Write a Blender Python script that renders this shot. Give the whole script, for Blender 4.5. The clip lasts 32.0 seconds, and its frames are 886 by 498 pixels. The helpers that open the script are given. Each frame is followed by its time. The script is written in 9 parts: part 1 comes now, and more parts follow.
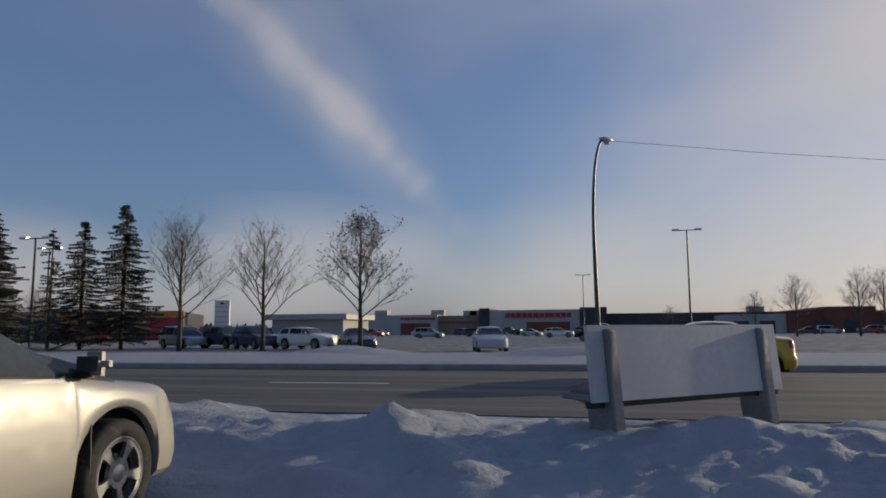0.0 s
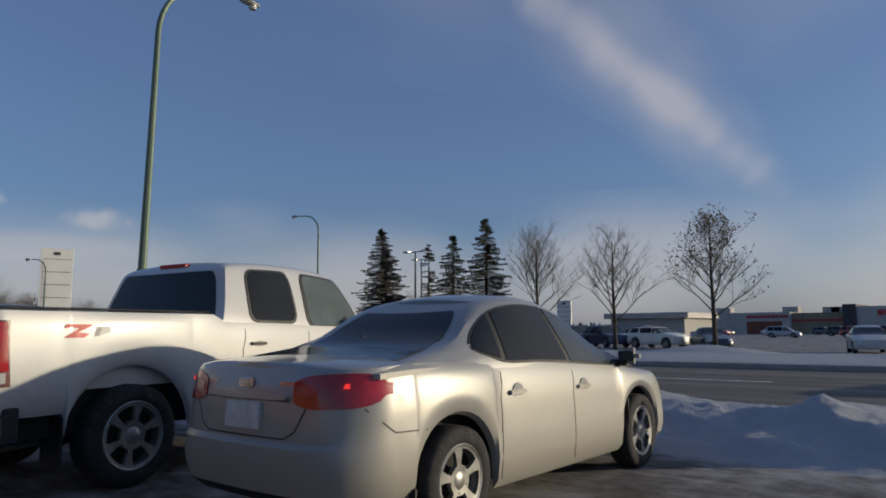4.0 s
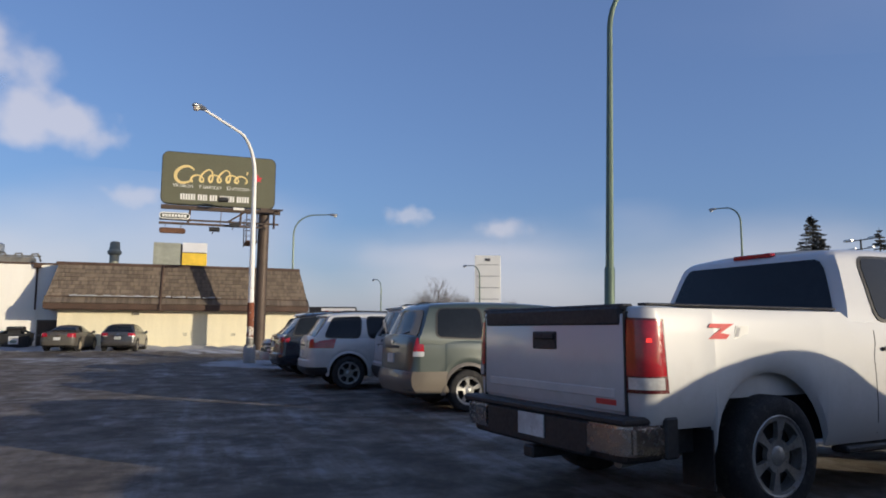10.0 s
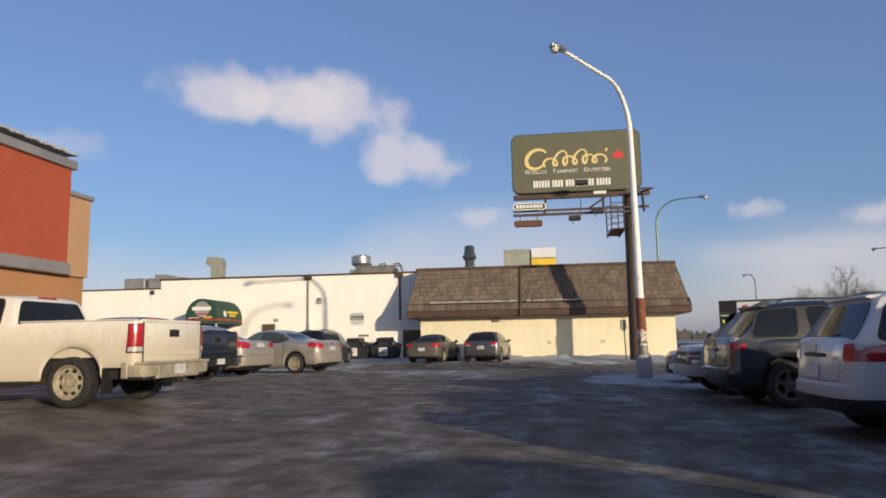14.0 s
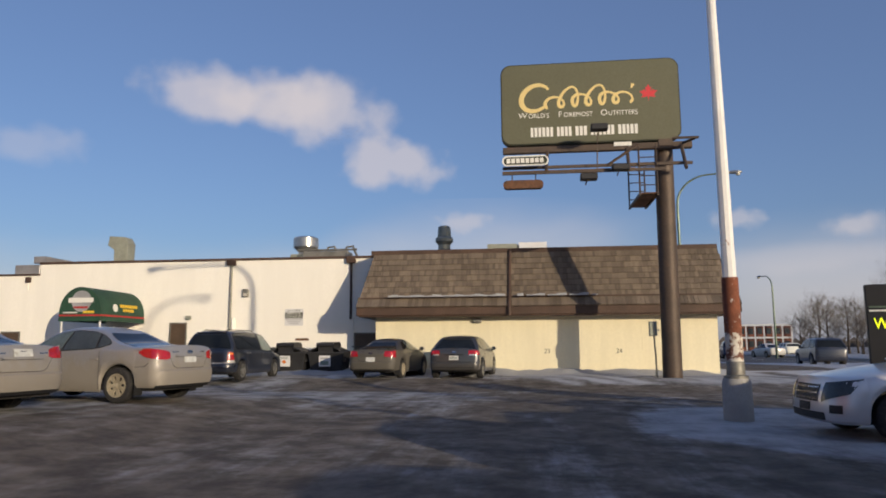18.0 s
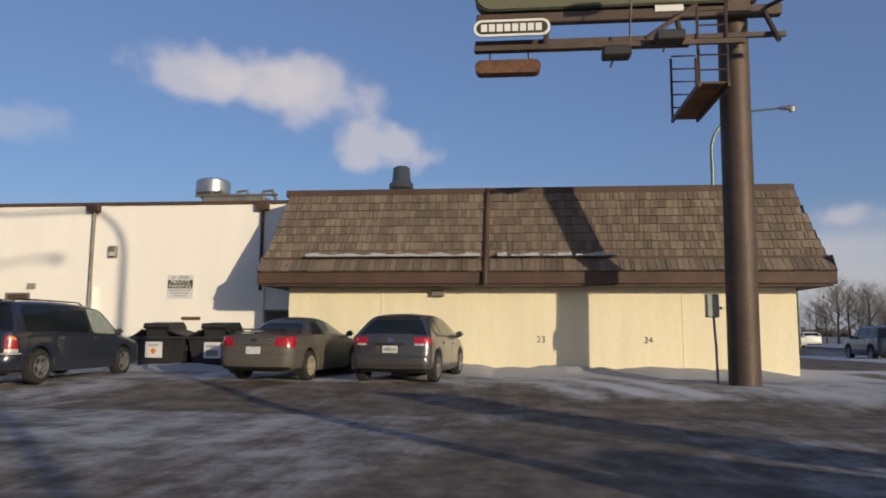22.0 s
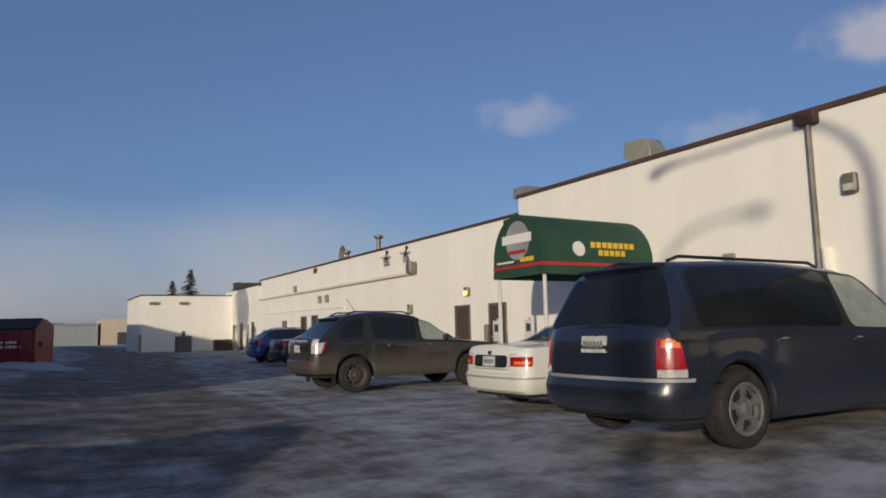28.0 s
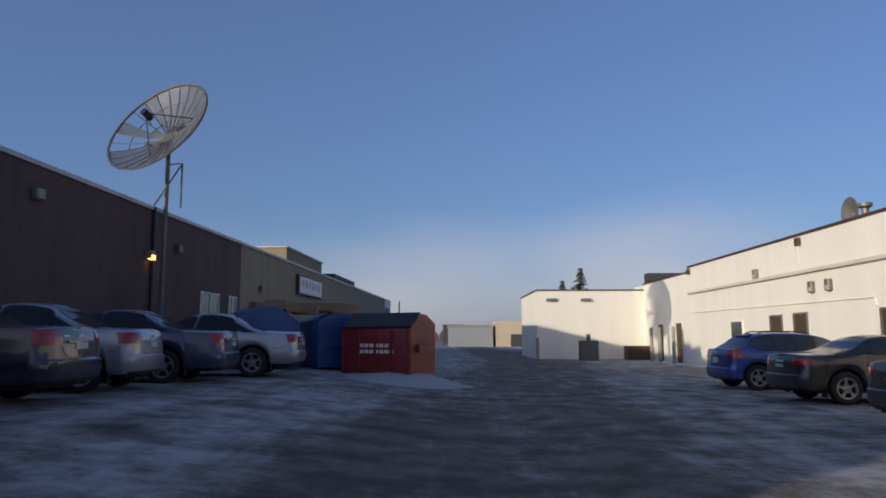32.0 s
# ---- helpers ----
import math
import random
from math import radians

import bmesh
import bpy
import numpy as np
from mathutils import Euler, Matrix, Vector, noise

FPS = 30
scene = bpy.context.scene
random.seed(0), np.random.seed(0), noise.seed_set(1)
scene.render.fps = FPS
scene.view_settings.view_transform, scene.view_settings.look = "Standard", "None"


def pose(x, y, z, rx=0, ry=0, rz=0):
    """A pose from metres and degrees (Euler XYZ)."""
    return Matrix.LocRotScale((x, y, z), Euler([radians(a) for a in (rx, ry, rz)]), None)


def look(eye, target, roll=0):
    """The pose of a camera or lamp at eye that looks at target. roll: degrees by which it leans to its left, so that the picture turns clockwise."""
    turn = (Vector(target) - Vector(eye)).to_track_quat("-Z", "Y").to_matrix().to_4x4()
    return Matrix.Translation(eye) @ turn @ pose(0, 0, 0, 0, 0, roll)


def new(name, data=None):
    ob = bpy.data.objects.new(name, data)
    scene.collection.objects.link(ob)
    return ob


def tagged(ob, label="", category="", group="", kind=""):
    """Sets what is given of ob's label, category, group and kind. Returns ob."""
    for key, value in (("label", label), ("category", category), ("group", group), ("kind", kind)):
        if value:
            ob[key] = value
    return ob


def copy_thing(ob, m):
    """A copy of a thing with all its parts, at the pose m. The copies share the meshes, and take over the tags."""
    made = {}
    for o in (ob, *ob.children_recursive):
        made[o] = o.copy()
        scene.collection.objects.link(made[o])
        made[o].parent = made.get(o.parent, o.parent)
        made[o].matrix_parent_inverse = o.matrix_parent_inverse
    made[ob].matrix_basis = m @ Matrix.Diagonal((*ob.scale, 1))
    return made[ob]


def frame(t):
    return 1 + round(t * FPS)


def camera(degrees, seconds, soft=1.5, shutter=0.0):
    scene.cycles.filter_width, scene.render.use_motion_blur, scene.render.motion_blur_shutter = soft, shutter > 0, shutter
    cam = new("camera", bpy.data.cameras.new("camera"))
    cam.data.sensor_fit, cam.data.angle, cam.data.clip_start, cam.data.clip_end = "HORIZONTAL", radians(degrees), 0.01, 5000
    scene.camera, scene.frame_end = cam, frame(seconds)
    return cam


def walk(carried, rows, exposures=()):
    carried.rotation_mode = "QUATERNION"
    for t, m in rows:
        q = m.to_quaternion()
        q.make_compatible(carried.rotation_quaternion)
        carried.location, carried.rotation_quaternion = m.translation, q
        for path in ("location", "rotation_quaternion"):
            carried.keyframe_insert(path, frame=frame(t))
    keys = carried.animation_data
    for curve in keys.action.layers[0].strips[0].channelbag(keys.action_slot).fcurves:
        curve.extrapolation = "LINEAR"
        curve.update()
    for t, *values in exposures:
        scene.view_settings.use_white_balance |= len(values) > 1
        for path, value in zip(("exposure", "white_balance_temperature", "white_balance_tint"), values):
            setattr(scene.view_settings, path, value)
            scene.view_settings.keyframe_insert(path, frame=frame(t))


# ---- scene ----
cam = camera(64.45, 32.0, soft=1.8)
# seconds, x, y, z, pitch, roll, yaw
ROWS = [
    (0.0, 0.008, 0.008, 1.236, 6.61, 0.42, 13.07),
    (0.5, -0.026, -0.115, 1.249, 6.65, 0.32, 14.42),
    (1.0, -0.070, -0.277, 1.262, 6.53, 0.39, 16.31),
    (1.5, -0.141, -0.598, 1.270, 6.40, 0.03, 19.90),
    (2.0, -0.198, -0.979, 1.273, 6.51, 0.01, 24.09),
    (2.5, -0.253, -1.397, 1.276, 6.52, -0.38, 28.70),
    (3.0, -0.256, -1.727, 1.284, 6.41, 0.11, 32.36),
    (3.5, -0.222, -2.101, 1.285, 6.50, 0.25, 36.31),
    (4.0, -0.171, -2.406, 1.285, 6.70, 0.41, 39.53),
    (4.5, -0.081, -2.850, 1.291, 6.69, 0.25, 44.12),
    (6.5, -0.095, -3.577, 1.328, 6.75, -0.29, 52.85),
    (7.0, -0.117, -3.573, 1.317, 6.77, -0.29, 52.85),
    (7.5, -0.137, -3.563, 1.317, 6.80, -0.21, 52.98),
    (8.0, -0.252, -3.497, 1.316, 6.79, -0.01, 53.70),
    (8.5, -0.494, -3.435, 1.315, 6.73, -0.35, 55.93),
    (9.0, -0.828, -3.384, 1.313, 6.71, -0.22, 59.27),
    (9.5, -1.396, -3.333, 1.311, 6.83, -0.12, 65.35),
    (10.0, -2.015, -3.321, 1.302, 6.70, -0.22, 70.90),
    (10.5, -2.760, -3.335, 1.324, 6.69, 0.46, 76.79),
    (11.0, -3.477, -3.403, 1.314, 7.63, 0.37, 82.06),
    (11.5, -4.368, -3.514, 1.302, 7.27, 0.25, 88.05),
    (12.0, -5.198, -3.623, 1.296, 7.31, 1.05, 91.99),
    (12.5, -6.181, -3.818, 1.265, 7.44, 0.54, 95.09),
    (13.0, -7.104, -3.950, 1.254, 7.57, 1.20, 96.42),
    (13.5, -8.264, -4.134, 1.243, 7.95, 1.15, 97.56),
    (14.0, -9.353, -4.321, 1.225, 7.48, 0.97, 98.12),
    (14.5, -10.675, -4.539, 1.228, 7.18, 1.17, 98.42),
    (16.5, -15.443, -4.725, 1.264, 7.06, 1.27, 97.92),
    (17.0, -16.688, -4.825, 1.258, 7.27, 0.49, 97.62),
    (17.5, -17.791, -4.873, 1.278, 7.74, 0.47, 97.30),
    (18.0, -19.152, -4.881, 1.270, 7.93, 0.29, 96.71),
    (18.5, -20.372, -4.873, 1.274, 7.56, 0.67, 96.61),
    (19.0, -21.710, -4.861, 1.287, 7.44, 0.37, 96.31),
    (19.5, -22.821, -4.860, 1.274, 7.66, -0.19, 95.82),
    (20.0, -24.068, -4.854, 1.275, 7.61, -0.36, 95.10),
    (20.5, -25.139, -4.803, 1.282, 7.60, -0.70, 94.87),
    (21.0, -26.377, -4.804, 1.273, 7.25, -0.72, 94.56),
    (21.5, -27.461, -4.758, 1.276, 6.84, -0.64, 94.88),
    (22.0, -28.588, -4.773, 1.261, 6.74, -0.37, 95.74),
    (22.5, -29.480, -4.813, 1.257, 6.61, -0.60, 96.84),
    (23.0, -30.451, -4.897, 1.253, 6.46, -0.31, 98.41),
    (23.5, -31.254, -4.978, 1.219, 6.49, 0.11, 100.50),
    (24.0, -32.045, -5.225, 1.205, 6.65, 0.20, 103.84),
    (24.5, -32.691, -5.464, 1.210, 6.89, 1.68, 107.23),
    (26.5, -35.380, -7.535, 1.264, 6.04, 0.80, 127.76),
    (27.0, -36.060, -8.283, 1.253, 6.64, 1.11, 135.35),
    (27.5, -36.537, -9.228, 1.254, 7.01, 1.49, 141.67),
    (28.0, -36.857, -10.336, 1.245, 6.60, 1.30, 149.85),
    (28.5, -37.127, -11.326, 1.232, 6.22, 0.20, 157.50),
    (29.0, -37.351, -12.762, 1.236, 6.96, 0.76, 165.72),
    (29.5, -37.451, -14.148, 1.232, 7.28, 0.97, 171.40),
    (30.0, -37.509, -15.757, 1.247, 7.43, 0.78, 174.83),
    (30.5, -37.583, -17.270, 1.273, 7.14, 0.35, 175.84),
    (31.0, -37.690, -19.049, 1.311, 7.04, 0.21, 176.59),
    (31.5, -37.730, -20.627, 1.318, 6.98, 0.34, 178.11),
    (32.0, -37.849, -22.413, 1.325, 7.32, 0.07, 179.94),
]
EXPOSURES = [(0.0, 0.0, 7200, 18), (4.0, -0.03, 6850, 16), (7.0, 0.38, 6600, 17), (10.0, 0.42, 6650, 19), (14.0, 0.45, 7150, 20), (18.0, 0.25, 7150, 21), (24.0, 0.18, 7050, 20), (28.0, -0.13, 6700, 20), (32.0, 0.15, 6600, 21)]
walk(cam, [(t, pose(x, y, z, 90 + pitch, roll, yaw)) for t, x, y, z, pitch, roll, yaw in ROWS], EXPOSURES)

# ---- light ----
SUN_AZ, SUN_EL = 48.3, 9.9     # degrees east of +y, above the horizon
sun_dir = Vector((math.sin(radians(SUN_AZ)) * math.cos(radians(SUN_EL)), math.cos(radians(SUN_AZ)) * math.cos(radians(SUN_EL)), math.sin(radians(SUN_EL))))
world = bpy.data.worlds.new("winter_sky")
scene.world = world
world.use_nodes = True
wn = world.node_tree.nodes
sky = wn.new("ShaderNodeTexSky")
sky.sky_type = "NISHITA"
sky.sun_disc = False
sky.sun_elevation, sky.sun_rotation = radians(SUN_EL), radians(SUN_AZ)
sky.air_density, sky.dust_density, sky.ozone_density = 1.0, 1.3, 4.2
wn["Background"].inputs["Strength"].default_value = 0.125
haze = wn.new("ShaderNodeMix")          # thin even high haze
haze.data_type = "RGBA"
haze.inputs[0].default_value = 0.30
haze.inputs[7].default_value = (1.15, 1.85, 3.7, 1)
world.node_tree.links.new(sky.outputs[0], haze.inputs[6])
world.node_tree.links.new(haze.outputs[2], wn["Background"].inputs["Color"])
sun = bpy.data.lights.new("sun", "SUN")
sun.energy, sun.angle, sun.color = 2.9, radians(0.6), (1.0, 0.925, 0.68)
sun_ob = new("sun", sun)
sun_ob.matrix_world = look(sun_dir * 200, (0, 0, 0))

# ---- materials ----
def nodes_of(name):
    m = bpy.data.materials.new(name)
    m.use_nodes = True
    return m, m.node_tree.nodes, m.node_tree.links, m.node_tree.nodes["Principled BSDF"]


def noise_node(n, l, scale, detail=4.0, rough=0.6, vec=None, stretch=None, bend=0.0):
    t = n.new("ShaderNodeTexNoise")
    t.inputs["Distortion"].default_value = bend
    t.inputs["Scale"].default_value, t.inputs["Detail"].default_value, t.inputs["Roughness"].default_value = scale, detail, rough
    if stretch:
        mp = n.new("ShaderNodeMapping")
        mp.inputs["Scale"].default_value = stretch
        l.new(vec, mp.inputs["Vector"])
        vec = mp.outputs[0]
    if vec is not None:
        l.new(vec, t.inputs["Vector"])
    return t.outputs["Fac"]


def ramp(n, l, fac, lo, hi, a=0.0, b=1.0):
    r = n.new("ShaderNodeMapRange")
    r.inputs["From Min"].default_value, r.inputs["From Max"].default_value = lo, hi
    r.inputs["To Min"].default_value, r.inputs["To Max"].default_value = a, b
    r.interpolation_type = "SMOOTHSTEP"
    l.new(fac, r.inputs["Value"])
    return r.outputs["Result"]


def blend(n, l, fac, a, b):
    m = n.new("ShaderNodeMix")
    m.data_type = "RGBA"
    for s, v in ((6, a), (7, b)):
        if hasattr(v, "is_linked"):
            l.new(v, m.inputs[s])
        else:
            m.inputs[s].default_value = (*v, 1.0)
    if hasattr(fac, "is_linked"):
        l.new(fac, m.inputs[0])
    else:
        m.inputs[0].default_value = fac
    return m.outputs[2]


def math_node(n, l, op, a, b=0.0, clamp=False):
    m = n.new("ShaderNodeMath")
    m.operation, m.use_clamp = op, clamp
    for k, v in enumerate((a, b)):
        if hasattr(v, "is_linked"):
            l.new(v, m.inputs[k])
        else:
            m.inputs[k].default_value = v
    return m.outputs[0]


def bump(n, l, bsdf, height, strength=0.3, dist=0.02):
    b = n.new("ShaderNodeBump")
    b.inputs["Strength"].default_value, b.inputs["Distance"].default_value = strength, dist
    l.new(height, b.inputs["Height"])
    l.new(b.outputs[0], bsdf.inputs["Normal"])


def surface(name, col, rough=0.7, metal=0.0, vary=0.18, big=0.6, fine=14.0, bumps=0.25, dist=0.01, stain=None, stain_at=(0.55, 0.75), streak=False, coat=0.0, random=0.0, island=False):
    """A weathered surface: base colour, variation at two scales, optional stains, fine relief."""
    m, n, l, bsdf = nodes_of(name)
    pos = n.new("ShaderNodeTexCoord").outputs["Object"]
    a = noise_node(n, l, big, 5, 0.6, pos, (3.0, 3.0, 0.35) if streak else None)
    b = noise_node(n, l, fine, 5, 0.65, pos)
    dark = tuple(c * (1 - vary) for c in col)
    lite = tuple(min(1.0, c * (1 + vary)) for c in col)
    c1 = blend(n, l, ramp(n, l, a, 0.3, 0.7), dark, lite)
    c2 = blend(n, l, ramp(n, l, b, 0.35, 0.7, 0.0, 0.5), c1, tuple(c * (1 - vary * 1.2) for c in col))
    if stain:
        s = noise_node(n, l, big * 1.7 + 0.3, 6, 0.7, pos, (1.6, 1.6, 0.25) if streak else None)
        c2 = blend(n, l, ramp(n, l, s, *stain_at), c2, stain)
    if random:
        r = n.new("ShaderNodeNewGeometry").outputs["Random Per Island"] if island else n.new("ShaderNodeObjectInfo").outputs["Random"]
        c2 = blend(n, l, ramp(n, l, r, 0.0, 1.0, 0.0, random), c2, tuple(c * 0.35 for c in col))
    l.new(c2, bsdf.inputs["Base Color"])
    l.new(ramp(n, l, b, 0.3, 0.7, max(0.03, rough - 0.1), min(1.0, rough + 0.1)), bsdf.inputs["Roughness"])
    bsdf.inputs["Metallic"].default_value = metal
    bsdf.inputs["Coat Weight"].default_value = coat
    if bumps:
        bump(n, l, bsdf, b, bumps, dist)
    return m


def paint(name, col, rough=0.32, metal=0.0, dirt=0.5, top=0.75, dirt_col=(0.23, 0.19, 0.15)):
    """Car paint with a clear coat and salt spray up to about top metres."""
    m, n, l, bsdf = nodes_of(name)
    pos = n.new("ShaderNodeTexCoord").outputs["Object"]
    sep = n.new("ShaderNodeSeparateXYZ")
    l.new(pos, sep.inputs[0])
    splat = noise_node(n, l, 5.0, 6, 0.7, pos)
    height = math_node(n, l, "ADD", sep.outputs["Z"], math_node(n, l, "MULTIPLY", splat, -0.7))
    low = ramp(n, l, height, top - 0.75, top - 0.2, dirt, 0.0)
    film = math_node(n, l, "ADD", low, math_node(n, l, "MULTIPLY", noise_node(n, l, 2.2, 5, 0.6, pos), dirt * 0.25), True)
    l.new(blend(n, l, film, col, dirt_col), bsdf.inputs["Base Color"])
    l.new(ramp(n, l, film, 0.0, 0.8, rough, 0.75), bsdf.inputs["Roughness"])
    bsdf.inputs["Metallic"].default_value = metal
    l.new(ramp(n, l, film, 0.0, 0.7, 0.75, 0.05), bsdf.inputs["Coat Weight"])
    bsdf.inputs["Coat Roughness"].default_value = 0.07
    return m


def plain(name, col, rough=0.5, metal=0.0, emit=0.0, trans=0.0):
    m, n, l, bsdf = nodes_of(name)
    bsdf.inputs["Base Color"].default_value = (*col, 1)
    bsdf.inputs["Roughness"].default_value = rough
    bsdf.inputs["Metallic"].default_value = metal
    if trans:
        bsdf.inputs["Transmission Weight"].default_value = trans
    if emit:
        bsdf.inputs["Emission Color"].default_value = (*col, 1)
        bsdf.inputs["Emission Strength"].default_value = emit
    return m


M = {}
M["glass"] = surface("tinted_glass", (0.012, 0.015, 0.018), 0.08, 0, 0.2, 1.5, 20, 0)
for g_ in ("glass",):
    M[g_].node_tree.nodes["Principled BSDF"].inputs["Specular IOR Level"].default_value = 0.3
M["glass_mid"] = surface("dusty_glass", (0.05, 0.06, 0.065), 0.16, 0, 0.3, 1.5, 20, 0)
M["glass_clear"] = surface("side_glass", (0.10, 0.13, 0.13), 0.1, 0, 0.25, 1.5, 20, 0)
# opaque pane: the pale wall showing through is put into its colour
M["glass_seen"] = surface("glass_with_painted_wall_view", (0.30, 0.34, 0.30), 0.12, 0, 0.25, 1.5, 20, 0)
M["rubber"] = surface("tyre_rubber", (0.018, 0.017, 0.017), 0.85, 0, 0.3, 3, 30, 0.3, 0.004, (0.075, 0.066, 0.056), (0.5, 0.8))
M["trim"] = surface("black_trim", (0.016, 0.016, 0.017), 0.55, 0, 0.25, 2, 30, 0.1)
M["under"] = surface("underbody", (0.018, 0.017, 0.016), 0.9)
M["chrome"] = surface("chrome", (0.36, 0.36, 0.37), 0.22, 1.0, 0.12, 3, 30, 0)
M["alloy"] = surface("alloy", (0.33, 0.33, 0.32), 0.40, 0.7, 0.2, 4, 25, 0.1, 0.01, (0.2, 0.17, 0.13), (0.5, 0.75))
M["steel_rim"] = surface("steel_rim", (0.045, 0.042, 0.04), 0.65, 0.2, 0.3, 4, 25, 0.1, 0.01, (0.12, 0.10, 0.085), (0.5, 0.8))
M["dirty_rim"] = surface("dirty_rim", (0.36, 0.31, 0.22), 0.7, 0.2, 0.3, 5, 25, 0.1)
M["tail"] = surface("tail_light_red", (0.36, 0.008, 0.014), 0.15, 0, 0.25, 9, 60, 0, coat=0.6)
M["tail_rim"] = surface("dark_red_lamp_rim", (0.09, 0.006, 0.009), 0.25, 0, 0.2, 9, 60, 0, coat=0.4)
M["tail_pink"] = surface("reversing_lens", (0.48, 0.055, 0.06), 0.15, 0, 0.2, 9, 60, 0, coat=0.6)
M["tail_lit"] = plain("tail_light_lit", (0.9, 0.04, 0.03), 0.2, 0, 0.8)
M["amber"] = surface("amber_lens", (0.75, 0.20, 0.03), 0.2, 0, 0.2, 9, 60, 0, coat=0.6)
M["lens"] = surface("clear_lens", (0.62, 0.62, 0.6), 0.12, 0.3, 0.25, 9, 60, 0, coat=0.6)
M["plate"] = surface("licence_plate", (0.55, 0.56, 0.54), 0.5, 0, 0.2, 6, 40, 0, 0.01, (0.3, 0.27, 0.22), (0.5, 0.8))
M["mark"] = surface("plate_marks", (0.18, 0.24, 0.2), 0.6)
M["red_mark"] = surface("red_decal", (0.5, 0.03, 0.03), 0.4)
M["grey_mark"] = surface("grey_decal", (0.3, 0.3, 0.31), 0.4)
M["white_wall"] = surface("white_painted_block", (0.84, 0.81, 0.73), 0.85, 0, 0.035, 0.35, 9, 0.25, 0.01, (0.74, 0.69, 0.60), (0.66, 0.9), True)
M["ledge_paint"] = surface("weathered_ledge", (0.66, 0.61, 0.52), 0.85, 0, 0.08, 0.6, 9, 0.2)
M["beige_wall"] = surface("beige_painted_wood", (0.75, 0.68, 0.48), 0.75, 0, 0.06, 0.5, 8, 0.15, 0.008, (0.66, 0.56, 0.38), (0.64, 0.9), True)
M["brown_trim"] = surface("brown_fascia", (0.075, 0.042, 0.028), 0.7, 0, 0.25, 1.2, 18, 0.2)
M["shingle"] = surface("cedar_shake", (0.20, 0.155, 0.115), 0.9, 0, 0.18, 1.2, 30, 0.5, 0.015, (0.12, 0.09, 0.065), (0.55, 0.8), random=0.60)
M["shingle_rest"] = surface("cedar_shake_joined", (0.20, 0.155, 0.115), 0.9, 0, 0.18, 1.2, 30, 0.5, 0.015, (0.12, 0.09, 0.065), (0.55, 0.8), random=0.60, island=True)
M["roofing"] = surface("roof_membrane", (0.12, 0.11, 0.10), 0.9)
M["red_panel"] = surface("red_stucco", (0.37, 0.075, 0.035), 0.8, 0, 0.07, 0.4, 25, 0.3)
M["tan_stucco"] = surface("tan_stucco", (0.46, 0.27, 0.15), 0.85, 0, 0.08, 0.5, 25, 0.3)
M["orange_wall"] = surface("orange_stucco", (0.40, 0.20, 0.09), 0.85, 0, 0.1, 0.5, 25, 0.3)
M["coping"] = surface("metal_coping", (0.36, 0.34, 0.33), 0.45, 0.5, 0.15, 1, 14, 0.1)
M["brown_block"] = surface("brown_block", (0.092, 0.058, 0.056), 0.9, 0, 0.15, 0.5, 12, 0.4, 0.01, (0.035, 0.022, 0.02), (0.55, 0.8), True)
M["tan_block"] = surface("tan_block", (0.26, 0.215, 0.15), 0.9, 0, 0.12, 0.5, 12, 0.4, 0.01, (0.18, 0.15, 0.11), (0.58, 0.82), True)
M["galv"] = surface("galvanised_steel", (0.48, 0.48, 0.46), 0.32, 0.85, 0.18, 2.5, 25, 0.15)
M["dull_metal"] = surface("dull_metal", (0.24, 0.23, 0.20), 0.55, 0.5, 0.25, 2, 20, 0.2, 0.01, (0.16, 0.10, 0.06), (0.55, 0.8))
M["duct"] = surface("painted_duct", (0.30, 0.31, 0.25), 0.6, 0.2, 0.15, 1.5, 18, 0.15)
M["pole_white"] = surface("flaking_white_pole", (0.78, 0.77, 0.73), 0.5, 0.1, 0.06, 1.5, 16, 0.15, 0.004, (0.30, 0.10, 0.045), (0.64, 0.72))
M["pole_rust"] = surface("rusty_pole", (0.22, 0.07, 0.035), 0.85, 0.1, 0.3, 3, 25, 0.4, 0.006, (0.6, 0.56, 0.5), (0.6, 0.66))
M["pole_flake"] = surface("flaking_paint", (0.62, 0.58, 0.50), 0.8, 0.0, 0.2, 3, 25, 0.4, 0.006, (0.16, 0.06, 0.035), (0.46, 0.54))
M["pole_green"] = surface("green_lamp_pole", (0.115, 0.16, 0.115), 0.45, 0.4, 0.15, 1.2, 16, 0.1)
M["pole_dark"] = surface("dark_lamp_pole", (0.05, 0.055, 0.055), 0.5, 0.4, 0.2, 1.2, 16, 0.1)
M["concrete"] = surface("concrete", (0.33, 0.32, 0.30), 0.9, 0, 0.15, 1.2, 18, 0.5, 0.01, (0.2, 0.19, 0.17), (0.55, 0.8))
M["bb_green"] = surface("olive_poster", (0.108, 0.108, 0.066), 0.7, 0, 0.05, 0.5, 14, 0.08)
M["bb_cream"] = surface("cream_ink", (0.72, 0.56, 0.24), 0.7, 0, 0.05, 0.5, 14, 0)
M["bb_white"] = surface("white_ink", (0.72, 0.71, 0.66), 0.7, 0, 0.05, 0.5, 14, 0)
M["bb_red"] = surface("red_ink", (0.6, 0.04, 0.05), 0.7, 0, 0.05, 0.5, 14, 0)
M["bb_dark"] = surface("dark_ink", (0.03, 0.035, 0.02), 0.7, 0, 0.05, 0.5, 14, 0)
M["bb_steel"] = surface("brown_steel", (0.085, 0.06, 0.045), 0.6, 0.3, 0.2, 1.0, 18, 0.15, 0.006, (0.14, 0.075, 0.04), (0.55, 0.8))
